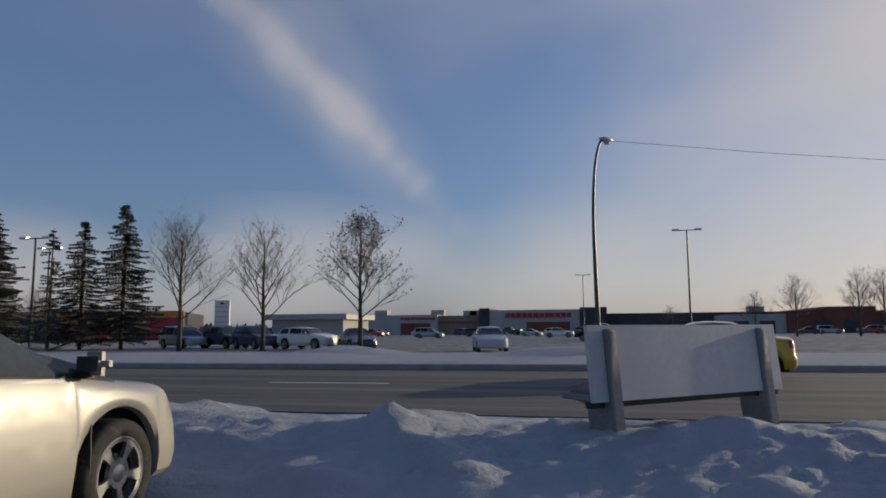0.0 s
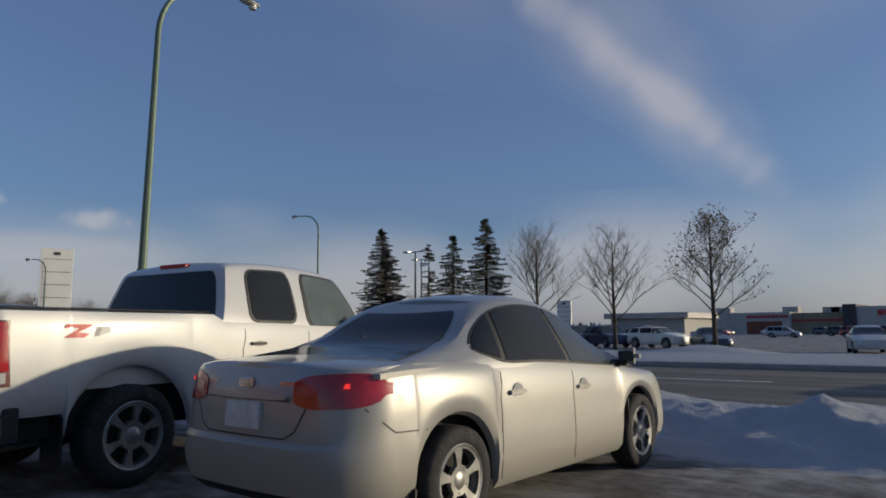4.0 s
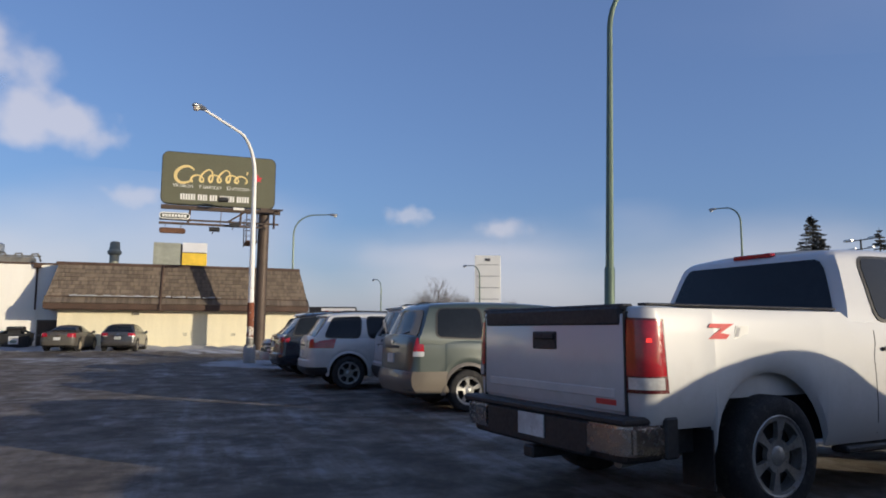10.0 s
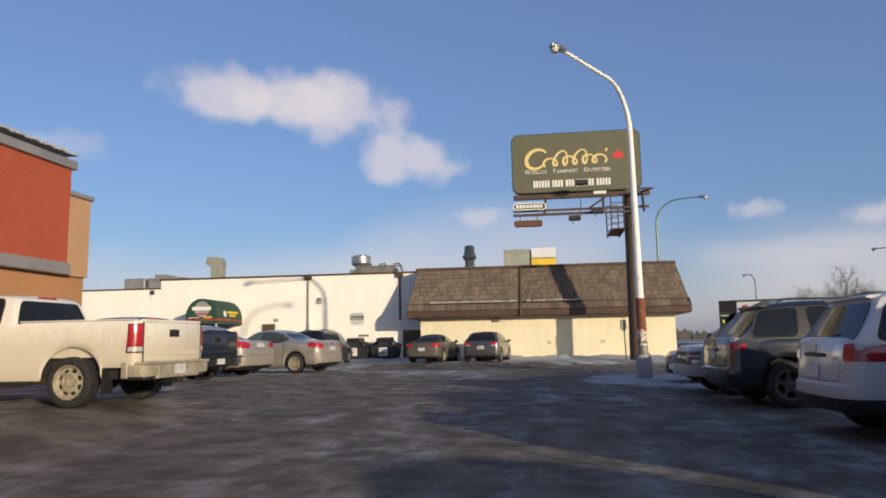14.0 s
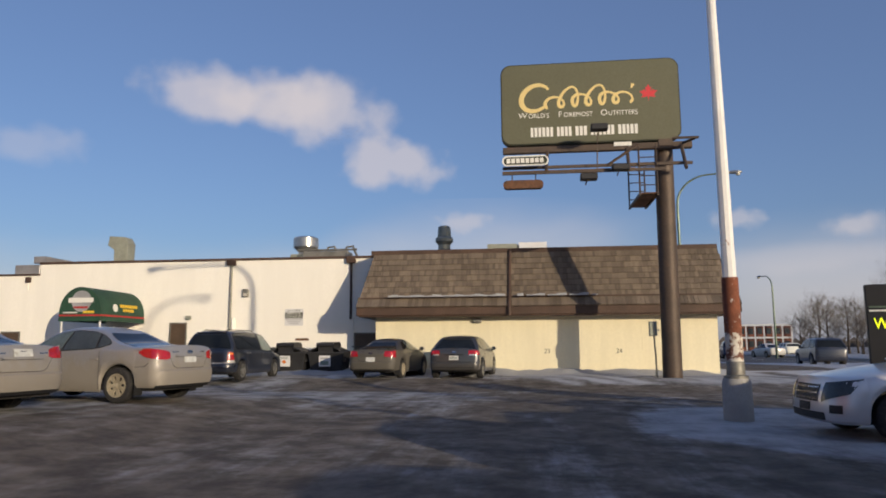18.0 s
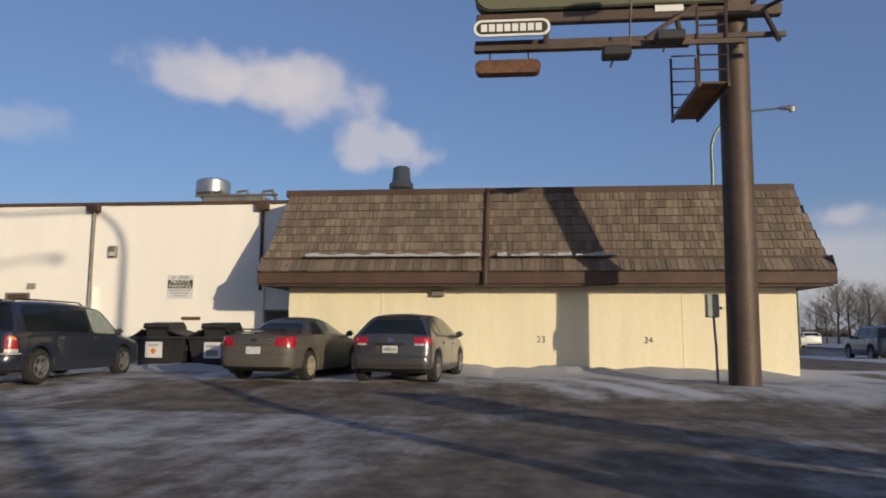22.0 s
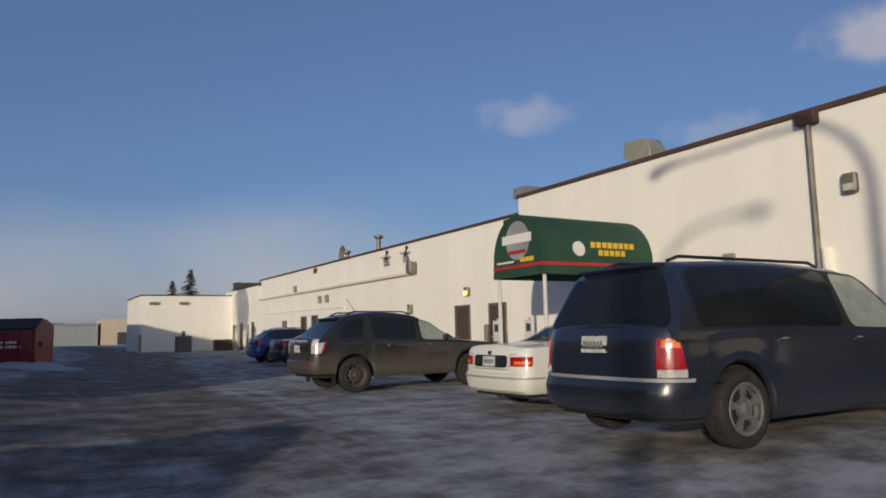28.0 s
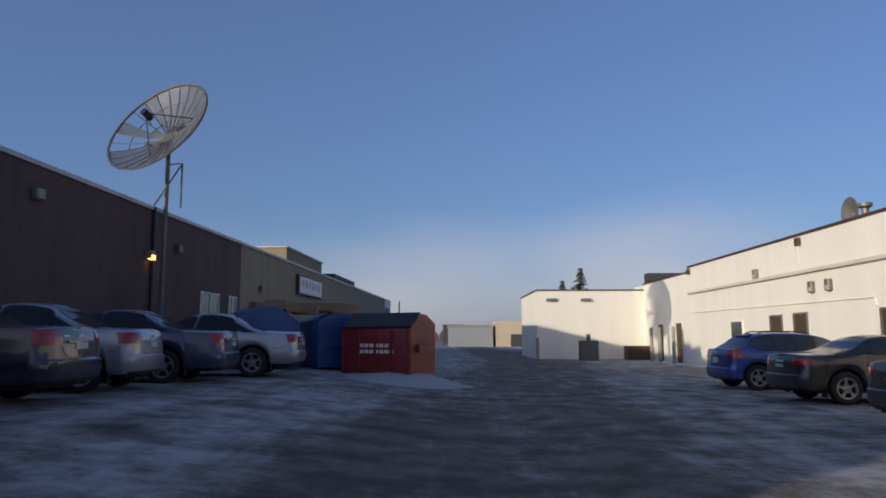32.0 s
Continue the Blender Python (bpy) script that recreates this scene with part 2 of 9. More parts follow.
M["awning"] = surface("green_canvas", (0.016, 0.062, 0.036), 0.75, 0, 0.2, 1.2, 30, 0.2, 0.006, (0.05, 0.10, 0.07), (0.6, 0.85))
M["awning_red"] = surface("red_stripe", (0.42, 0.03, 0.03), 0.75)
M["yellow_ink"] = surface("yellow_lettering", (0.72, 0.47, 0.04), 0.7)
M["door_brown"] = surface("brown_door", (0.085, 0.055, 0.035), 0.6, 0, 0.2, 1.5, 16, 0.1)
M["black_plastic"] = surface("black_bin", (0.02, 0.02, 0.021), 0.6, 0, 0.3, 2, 20, 0.15)
M["bin_red"] = surface("red_dumpster_steel", (0.21, 0.018, 0.022), 0.5, 0.1, 0.2, 1.5, 16, 0.15, 0.006, (0.10, 0.02, 0.02), (0.55, 0.8))
M["bin_blue"] = surface("blue_dumpster_steel", (0.025, 0.085, 0.24), 0.5, 0.1, 0.2, 1.5, 16, 0.15, 0.006, (0.03, 0.05, 0.10), (0.55, 0.8))
M["bin_grey"] = surface("grey_steel_box", (0.12, 0.12, 0.12), 0.6, 0.2, 0.2, 1.5, 16, 0.15)
M["cardboard"] = surface("cardboard", (0.30, 0.20, 0.12), 0.9)
M["sign_panel"] = surface("white_sign_panel", (0.62, 0.62, 0.62), 0.6, 0, 0.05, 0.8, 12, 0.05)
M["bench_grey"] = surface("grey_bench_concrete", (0.20, 0.20, 0.205), 0.85, 0, 0.15, 2, 25, 0.3)
M["bark"] = surface("bark", (0.075, 0.058, 0.045), 0.95, 0, 0.3, 3, 30, 0.4)
M["twig"] = surface("twigs", (0.17, 0.145, 0.125), 0.95, 0, 0.3, 0.6, 8, 0)
M["dead_leaf"] = surface("dead_leaves", (0.17, 0.125, 0.08), 0.9, 0, 0.4, 3, 20, 0)
M["needles"] = surface("spruce_needles", (0.070, 0.066, 0.050), 0.9, 0, 0.4, 0.8, 12, 0.3)
M["far_wall"] = surface("far_pale_wall", (0.42, 0.40, 0.37), 0.85, 0, 0.08, 0.2, 4, 0)
M["far_pale"] = surface("far_blue_grey_wall", (0.26, 0.29, 0.32), 0.85, 0, 0.08, 0.2, 4, 0)
M["far_cream"] = surface("far_cream_wall", (0.50, 0.42, 0.32), 0.85, 0, 0.08, 0.2, 4, 0)
M["far_red"] = surface("far_red", (0.42, 0.04, 0.04), 0.7)
M["far_orange"] = surface("far_orange", (0.60, 0.24, 0.05), 0.7)
M["far_brick"] = surface("far_brick", (0.20, 0.07, 0.045), 0.9, 0, 0.15, 0.3, 4, 0)
M["far_dark"] = surface("far_dark", (0.05, 0.05, 0.055), 0.7, 0, 0.2, 0.3, 4, 0)
M["lamp_glass"] = surface("lamp_glass", (0.5, 0.48, 0.42), 0.3, 0, 0.15, 5, 30, 0)
M["lit_bulb"] = plain("lit_bulb", (1.0, 0.50, 0.10), 0.4, 0, 2.6)
M["led_yellow"] = plain("led_letters", (0.75, 0.9, 0.02), 0.5, 0, 0.9)
M["led_black"] = plain("led_board", (0.01, 0.01, 0.011), 0.6)
M["ply_rust"] = surface("rusty_plate", (0.16, 0.075, 0.04), 0.8, 0.2, 0.4, 2, 14, 0.3, 0.01, (0.06, 0.04, 0.03), (0.5, 0.7))


def snow_material(name, tint=(0.50, 0.515, 0.545), dirt=0.5, dirt_at=(0.55, 0.8)):
    m, n, l, bsdf = nodes_of(name)
    pos = n.new("ShaderNodeTexCoord").outputs["Object"]
    a = noise_node(n, l, 0.9, 6, 0.65, pos)
    b = noise_node(n, l, 9.0, 6, 0.7, pos)
    c = noise_node(n, l, 60.0, 3, 0.6, pos)
    d = ramp(n, l, noise_node(n, l, 2.3, 6, 0.75, pos), *dirt_at, 0.0, dirt)
    l.new(blend(n, l, d, tint, (0.22, 0.19, 0.16)), bsdf.inputs["Base Color"])
    bsdf.inputs["Roughness"].default_value = 0.75
    bsdf.inputs["Subsurface Weight"].default_value = 0.0
    h = math_node(n, l, "ADD", math_node(n, l, "MULTIPLY", b, 1.0), math_node(n, l, "MULTIPLY", c, 0.25))
    bump(n, l, bsdf, math_node(n, l, "ADD", h, a), 0.6, 0.05)
    return m


M["snow"] = snow_material("snow", (0.37, 0.382, 0.405), 0.45, (0.55, 0.85))


def ground_material():
    """Asphalt under packed snow and ice: the snow_cover attribute says how much of the snow is left."""
    m, n, l, bsdf = nodes_of("icy_parking_lot")
    pos = n.new("ShaderNodeTexCoord").outputs["Object"]
    att = n.new("ShaderNodeAttribute")
    att.attribute_name = "snow_cover"
    cover = att.outputs["Fac"]
    big = noise_node(n, l, 0.35, 6, 0.65, pos)
    mid = noise_node(n, l, 1.3, 6, 0.7, pos)
    tracks = noise_node(n, l, 1.0, 5, 0.65, pos, (0.075, 1.5, 1.0), 0.5)
    tracks2 = noise_node(n, l, 1.0, 5, 0.65, pos, (1.5, 0.075, 1.0), 0.5)
    fine = noise_node(n, l, 45.0, 4, 0.7, pos)
    geo = n.new("ShaderNodeSeparateXYZ")
    l.new(pos, geo.inputs[0])
    lane = ramp(n, l, geo.outputs["Y"], -19.0, -12.0)
    streak = n.new("ShaderNodeMix")
    l.new(lane, streak.inputs[0])
    l.new(tracks2, streak.inputs[2])
    l.new(tracks, streak.inputs[3])
    s = math_node(n, l, "ADD", math_node(n, l, "MULTIPLY", streak.outputs[0], 0.36), math_node(n, l, "MULTIPLY", mid, 0.34))
    s = math_node(n, l, "ADD", s, math_node(n, l, "MULTIPLY", big, 0.40))
    fine_mix = n.new("ShaderNodeMix")
    l.new(lane, fine_mix.inputs[0])
    l.new(noise_node(n, l, 1.0, 5, 0.7, pos, (5.0, 0.55, 1.0), 0.6), fine_mix.inputs[2])
    l.new(noise_node(n, l, 1.0, 5, 0.7, pos, (0.55, 5.0, 1.0), 0.6), fine_mix.inputs[3])
    s = math_node(n, l, "ADD", s, math_node(n, l, "MULTIPLY", math_node(n, l, "SUBTRACT", fine_mix.outputs[0], 0.5), 0.24))
    s = math_node(n, l, "ADD", s, math_node(n, l, "MULTIPLY", math_node(n, l, "SUBTRACT", fine, 0.5), 0.10))
    s = math_node(n, l, "ADD", s, math_node(n, l, "MULTIPLY", math_node(n, l, "SUBTRACT", cover, 0.5), 0.62))
    snow = ramp(n, l, s, 0.47, 0.76)
    asphalt = blend(n, l, ramp(n, l, mid, 0.35, 0.65), (0.098, 0.083, 0.069), (0.215, 0.182, 0.150))
    packed = blend(n, l, ramp(n, l, mid, 0.35, 0.65), (0.26, 0.262, 0.265), (0.47, 0.475, 0.485))
    clean = blend(n, l, ramp(n, l, cover, 0.7, 1.0), packed, (0.56, 0.575, 0.60))
    col = blend(n, l, snow, asphalt, clean)
    col = blend(n, l, ramp(n, l, fine, 0.55, 0.75, 0.0, 0.35), col, (0.10, 0.09, 0.08))
    l.new(col, bsdf.inputs["Base Color"])
    l.new(ramp(n, l, snow, 0.0, 1.0, 0.72, 0.80), bsdf.inputs["Roughness"])
    bsdf.inputs["Specular IOR Level"].default_value = 0.12
    grit = noise_node(n, l, 70.0, 3, 0.6, pos)
    bump(n, l, bsdf, math_node(n, l, "ADD", grit, s), 1.0, 0.018)
    return m


def road_material():
    m, n, l, bsdf = nodes_of("salted_asphalt")
    pos = n.new("ShaderNodeTexCoord").outputs["Object"]
    t = noise_node(n, l, 1.0, 6, 0.65, pos, (0.06, 1.1, 1.0))
    f = noise_node(n, l, 40.0, 4, 0.7, pos)
    c = blend(n, l, ramp(n, l, t, 0.35, 0.68), (0.075, 0.066, 0.06), (0.16, 0.145, 0.13))
    l.new(blend(n, l, ramp(n, l, f, 0.5, 0.75, 0.0, 0.4), c, (0.06, 0.055, 0.05)), bsdf.inputs["Base Color"])
    bsdf.inputs["Roughness"].default_value = 0.8
    bump(n, l, bsdf, f, 0.4, 0.01)
    return m


M["ground"] = ground_material()
M["road"] = road_material()

# ---- mesh tools ----
def link(name, bm, material, parent=None, smooth=0.0):
    me = bpy.data.meshes.new(name)
    bm.to_mesh(me)
    bm.free()
    for mm in (material if isinstance(material, (list, tuple)) else [material]):
        me.materials.append(M[mm] if isinstance(mm, str) else mm)
    if smooth:
        me.polygons.foreach_set("use_smooth", [True] * len(me.polygons))
        me.set_sharp_from_angle(angle=radians(smooth))
    ob = new(name, me)
    if parent is not None:
        ob.parent = parent
    return ob


def part(name, bm, material, parent, label="", smooth=35.0):
    ob = link(name, bm, material, parent, smooth)
    return tagged(ob, label, kind="stuff" if name.endswith("_bars") else "")


def thing(name, label, category, group="", at=(0, 0, 0), turn=0.0):
    ob = new(name)
    ob.matrix_world = pose(*at, 0, 0, turn)
    return tagged(ob, label, category, group)


def share(name, ob, m, parent=None):
    """Another object on the same mesh."""
    o = new(name, ob.data)
    if parent is not None:
        o.parent = parent
    o.matrix_basis = m
    return o


def box(x0, x1, y0, y1, z0, z1, bev=0.0, seg=1, bm=None):
    b = bm or bmesh.new()
    vs = [b.verts.new((x, y, z)) for z in (z0, z1) for x, y in ((x0, y0), (x1, y0), (x1, y1), (x0, y1))]
    fs = [(3, 2, 1, 0), (4, 5, 6, 7), (0, 1, 5, 4), (1, 2, 6, 5), (2, 3, 7, 6), (3, 0, 4, 7)]
    faces = [b.faces.new([vs[i] for i in f]) for f in fs]
    if bev:
        es = list({e for f in faces for e in f.edges})
        bmesh.ops.bevel(b, geom=es, offset=bev, segments=seg, affect="EDGES", profile=0.5)
    return b


def prism(poly, y0, y1, axis="y", bm=None):
    """Extrudes a polygon (counter-clockwise pairs) along an axis: y takes (x, z), x takes (y, z), z takes (x, y)."""
    b = bm or bmesh.new()
    put = {"y": lambda p, d: (p[0], d, p[1]), "x": lambda p, d: (d, p[0], p[1]), "z": lambda p, d: (p[0], p[1], d)}[axis]
    a = [b.verts.new(put(p, y0)) for p in poly]
    c = [b.verts.new(put(p, y1)) for p in poly]
    k = len(poly)
    b.faces.new(a)
    b.faces.new(list(reversed(c)))
    for i in range(k):
        b.faces.new((a[i], c[i], c[(i + 1) % k], a[(i + 1) % k]))
    bmesh.ops.recalc_face_normals(b, faces=b.faces)
    return b


def tube(points, radii, sides=8, bm=None, cap=True):
    """A tube through points, with a radius at each."""
    b = bm or bmesh.new()
    pts = [Vector(p) for p in points]
    if not hasattr(radii, "__len__"):
        radii = [radii] * len(pts)
    rings = []
    ref = None
    for i, p in enumerate(pts):
        d = (pts[min(i + 1, len(pts) - 1)] - pts[max(i - 1, 0)]).normalized()
        if ref is None:
            ref = Vector((0, 0, 1)) if abs(d.z) < 0.9 else Vector((1, 0, 0))
        u = d.cross(ref).normalized()
        v = u.cross(d)
        ref = v
        rings.append([b.verts.new(p + (u * math.cos(a) + v * math.sin(a)) * radii[i]) for a in (2 * math.pi * k / sides for k in range(sides))])
    for r0, r1 in zip(rings, rings[1:]):
        for k in range(sides):
            b.faces.new((r0[k], r0[(k + 1) % sides], r1[(k + 1) % sides], r1[k]))
    if cap:
        b.faces.new(list(reversed(rings[0])))
        b.faces.new(rings[-1])
    return b


def lathe(profile, sides=24, axis="z", bm=None, cap=True):
    """Turns (r, h) pairs round an axis."""
    b = bm or bmesh.new()
    rings = []
    for r, h in profile:
        ring = []
        for k in range(sides):
            a = 2 * math.pi * k / sides
            p = (r * math.cos(a), r * math.sin(a), h) if axis == "z" else (h, r * math.cos(a), r * math.sin(a))
            ring.append(b.verts.new(p))
        rings.append(ring)
    for r0, r1 in zip(rings, rings[1:]):
        for k in range(sides):
            b.faces.new((r0[k], r0[(k + 1) % sides], r1[(k + 1) % sides], r1[k]))
    if cap and profile[0][0] > 1e-4:
        b.faces.new(list(reversed(rings[0])))
    if cap and profile[-1][0] > 1e-4:
        b.faces.new(rings[-1])
    bmesh.ops.remove_doubles(b, verts=b.verts, dist=1e-5)
    bmesh.ops.recalc_face_normals(b, faces=b.faces)
    return b


def grid_faces(b, rows, closed=False):
    for r0, r1 in zip(rows, rows[1:]):
        k = len(r0)
        for i in range(k if closed else k - 1):
            vs = (r0[i], r0[(i + 1) % k], r1[(i + 1) % k], r1[i])
            if len({v for v in vs}) == 4:
                b.faces.new(vs)


def lerp(a, b, t):
    return a + (b - a) * t


def curve_at(pts, y):
    """Smooth interpolation of (y, z) pairs in rising y."""
    if y <= pts[0][0]:
        return pts[0][1]
    for (y0, z0), (y1, z1) in zip(pts, pts[1:]):
        if y <= y1:
            t = (y - y0) / (y1 - y0)
            return lerp(z0, z1, t * t * (3 - 2 * t) * 0.5 + t * 0.5)
    return pts[-1][1]


def text_mesh(name, body, size, material, parent, m, depth=0.01, label="", squeeze=1.0):
    """Lettering in the built-in font as a mesh part, centred, lying in the local x-z plane."""
    cu = bpy.data.curves.new(name, "FONT")
    cu.body, cu.size, cu.extrude, cu.align_x, cu.align_y = body, size, depth, "CENTER", "CENTER"
    tmp = bpy.data.objects.new(name, cu)
    me = bpy.data.meshes.new_from_object(tmp)
    bpy.data.objects.remove(tmp)
    me.transform(Matrix.Rotation(radians(90), 4, "X") @ Matrix.Diagonal((squeeze, 1, 1, 1)))
    me.materials.append(M[material])
    ob = new(name, me)
    if parent is not None:
        ob.parent = parent
    ob.matrix_basis = m
    return tagged(ob, label)

# ---- vehicles ----
# the sides of a body from sill to shoulder: height share, inset of the side, of the tail, of the nose
SEDAN_ROWS = ((0.0, 0.06, 0.10, 0.07), (0.07, 0.018, 0.035, 0.014), (0.25, 0.0, 0.0, 0.0), (0.42, 0.0, 0.004, 0.006), (0.46, 0.003, 0.038, 0.010), (0.62, 0.006, 0.045, 0.018),
              (0.80, 0.022, 0.055, 0.045), (0.93, 0.040, 0.066, 0.075), (1.0, 0.060, 0.095, 0.10))
SUV_ROWS = ((0.0, 0.06, 0.09, 0.07), (0.07, 0.018, 0.03, 0.014), (0.22, 0.0, 0.0, 0.0), (0.36, 0.0, 0.006, 0.004), (0.40, 0.003, 0.045, 0.008), (0.60, 0.004, 0.052, 0.012),
            (0.82, 0.016, 0.062, 0.035), (0.94, 0.032, 0.078, 0.065), (1.0, 0.050, 0.10, 0.09))
PICKUP_ROWS = ((0.0, 0.05, 0.02, 0.05), (0.10, 0.012, 0.004, 0.012), (0.3, 0.0, 0.0, 0.0), (0.55, 0.0, 0.0, 0.008), (0.80, 0.010, 0.004, 0.03), (0.94, 0.018, 0.010, 0.06), (1.0, 0.030, 0.022, 0.09))


class Shape:
    """The surfaces of a vehicle that faces +y, standing on z = 0."""

    def __init__(self, **k):
        d = dict(L=4.5, W=1.78, H=1.47, wheelbase=2.65, front=0.88, rw=0.32, sill=0.2, tail_low=0.28, nose_low=0.22,
                 shoulder=[(-2.25, 0.95), (-1.0, 1.0), (0.9, 0.95), (2.25, 0.66)], crown=0.05, rc=0.28, fc=0.42, bow=0.10, tail_bow=0.07,
                 glass=(-1.75, -0.75, 0.35, 1.25), inset=0.055, roof_in=0.31, roof_drop=0.08, taper=0.05, bed=None, gh_bow=0.10, arch_gap=0.065, roof_r=0.10, rows=SEDAN_ROWS)
        d.update(k)
        for key, v in d.items():
            setattr(self, key, v)
        self.yF = self.L / 2 - self.front
        self.yR = self.yF - self.wheelbase
        self.arch = self.rw + self.arch_gap
        ys = set()
        y = -self.L / 2 + self.rc + 0.02
        while y < self.L / 2 - self.fc - 0.02:
            ys.add(round(y, 3))
            y += 0.15
        for c in (self.yF, self.yR):
            ys = {q for q in ys if abs(q - c) > self.arch + 0.03}
            ys |= {round(c + self.arch * math.sin(radians(a)), 4) for a in range(-90, 91, 12)}
            ys |= {round(c - self.arch - 0.012, 4), round(c + self.arch + 0.012, 4)}
        lo, hi = -self.L / 2 + self.rc, self.L / 2 - self.fc
        self.ys = sorted(q for q in ys if lo < q < hi)

    def zs(self, y):
        return curve_at(self.shoulder, y)

    def zb(self, y):
        for c in (self.yF, self.yR):
            if abs(y - c) <= self.arch + 0.001:
                return max(self.sill, self.rw + math.sqrt(max(0.0, self.arch ** 2 - (y - c) ** 2)))
        if y < self.yR - self.arch:
            return self.tail_low
        if y > self.yF + self.arch:
            return self.nose_low
        return self.sill

    def ins(self, v):
        """Inset of the side, the tail and the nose at a share of the height."""
        for a, b in zip(self.rows, self.rows[1:]):
            if v <= b[0]:
                q = (v - a[0]) / (b[0] - a[0])
                return tuple(lerp(a[k], b[k], q) for k in (1, 2, 3))
        return self.rows[-1][1:]

    def half(self, side, end, front):
        """The right half of a level's outline, from the middle of the tail to the middle of the nose."""
        w, y0, y1 = self.W / 2 - side, -self.L / 2 + end, self.L / 2 - front
        rc, fc = self.rc, self.fc
        out = []

        def px(x, y):
            return x * (1 - self.taper * abs(2 * y / self.L) ** 2.5)
        for k in range(6):
            x = (w - rc) * k / 6
            out.append((x, y0 + self.tail_bow * (x / w) ** 2))
        yb = y0 + self.tail_bow * ((w - rc) / w) ** 2
        for k in range(7):
            a = radians(90 * k / 6)
            out.append((w - rc + rc * math.sin(a), yb + (-self.L / 2 + rc + 0.0 - yb) * (1 - math.cos(a))))
        for y in self.ys:
            out.append((w, y))
        ye = y1 - self.bow * ((w - fc) / w) ** 2
        for k in range(7):
            a = radians(90 - 90 * k / 6)
            out.append((w - fc + fc * math.sin(a), ye + (self.L / 2 - fc - ye) * (1 - math.cos(a))))
        for k in range(5, -1, -1):
            x = (w - fc) * k / 6
            out.append((x, y1 - self.bow * (x / w) ** 2))
        return [(px(x, y), y) for x, y in out]

    def level(self, v):
        pts = []
        for x, y in self.half(*self.ins(v)):
            b, s = self.zb(y), self.zs(y)
            pts.append((x, y, lerp(b, s, v)))
        return pts

    def side(self, y, z):
        s, b = self.zs(y), min(self.sill, self.zb(y))
        i = self.ins(max(0.0, min(1.0, (z - b) / (s - b))))[0]
        x = (self.W / 2 - i) * (1 - self.taper * abs(2 * y / self.L) ** 2.5)
        return x

    def along(self, d, z, nose=False):
        """The place d metres round the outline from the middle of the tail (or the nose) at height z, and its outward normal."""
        yy = self.L / 2 * 0.96 * (1 if nose else -1)
        s, b = self.zs(yy), self.nose_low if nose else self.tail_low
        h = self.half(*self.ins(max(0.0, min(1.0, (z - b) / (s - b)))))
        if nose:
            h = h[::-1]
        rest, sg = abs(d), 1 if d >= 0 else -1
        for (x0, y0), (x1, y1) in zip(h, h[1:]):
            n = math.hypot(x1 - x0, y1 - y0)
            if rest <= n or (x1, y1) == h[-1]:
                t = rest / n if n else 0
                nx, ny = (y1 - y0) / max(n, 1e-6), -(x1 - x0) / max(n, 1e-6)
                if nose:
                    nx, ny = -nx, -ny
                return Vector((sg * lerp(x0, x1, t), lerp(y0, y1, t), z)), Vector((sg * nx, ny, 0))
            rest -= n

    # cabin
    def gh(self, v):
        r0, r1, f1, f0 = self.glass
        e = v ** 0.9
        h = max(0.0, self.roof_r - (1 - v) * (self.H - 0.03 - self.zs(0.0)))
        cut = self.roof_r - math.sqrt(max(0.0, self.roof_r ** 2 - h * h))
        return self.W / 2 - self.inset - (self.roof_in - self.inset) * (v ** 1.3) - cut * 0.9, lerp(r0, r1, e) + cut, lerp(f0, f1, e) - cut

    def ghz(self, y, v):
        r0, r1, f1, f0 = self.glass
        mid, half = (r1 + f1) / 2, (f1 - r1) / 2
        top = self.H - 0.035 - self.roof_drop * max(0.0, min(1.6, abs(y - mid) / half)) ** 2
        belt = self.zs(max(r0, min(f0, y))) - 0.03
        return lerp(belt, top, v)

    def cabin_point(self, c, v, nose):
        """On the rear window (or windscreen): c from -1 to 1 across, v from belt to roof."""
        w, y0, y1 = self.gh(v)
        y = (y1 - self.gh_bow * c * c) if nose else (y0 + self.gh_bow * 0.6 * c * c)
        return Vector((c * w, y, self.ghz(y, v)))

    def cabin_side(self, y, v):
        w, y0, y1 = self.gh(v)
        return Vector((w, y, self.ghz(y, v)))


def sheet(grid, off=0.006, back=0.02):
    """A thin slab from a grid of (place, normal)."""
    b = bmesh.new()
    top = [[b.verts.new(p + n * off) for p, n in row] for row in grid]
    low = [[b.verts.new(p - n * back) for p, n in row] for row in grid]
    grid_faces(b, top)
    m, k = len(grid), len(grid[0])
    rim = [(0, j) for j in range(k)] + [(i, k - 1) for i in range(1, m)] + [(m - 1, j) for j in range(k - 2, -1, -1)] + [(i, 0) for i in range(m - 2, 0, -1)]
    for (i, j), (p, q) in zip(rim, rim[1:] + rim[:1]):
        b.faces.new((top[i][j], low[i][j], low[p][q], top[p][q]))
    bmesh.ops.recalc_face_normals(b, faces=b.faces)
    return b


def quad_grid(corners, fn, nu=8, nv=5):
    """corners: (a, b) at low-left, low-right, high-right, high-left; fn maps (a, b) to (place, normal)."""
    g = []
    for j in range(nv + 1):
        t = j / nv
        row = []
        for i in range(nu + 1):
            s = i / nu
            a = lerp(lerp(corners[0][0], corners[1][0], s), lerp(corners[3][0], corners[2][0], s), t)
            c = lerp(lerp(corners[0][1], corners[1][1], s), lerp(corners[3][1], corners[2][1], s), t)
            row.append(fn(a, c))
        g.append(row)
    return g


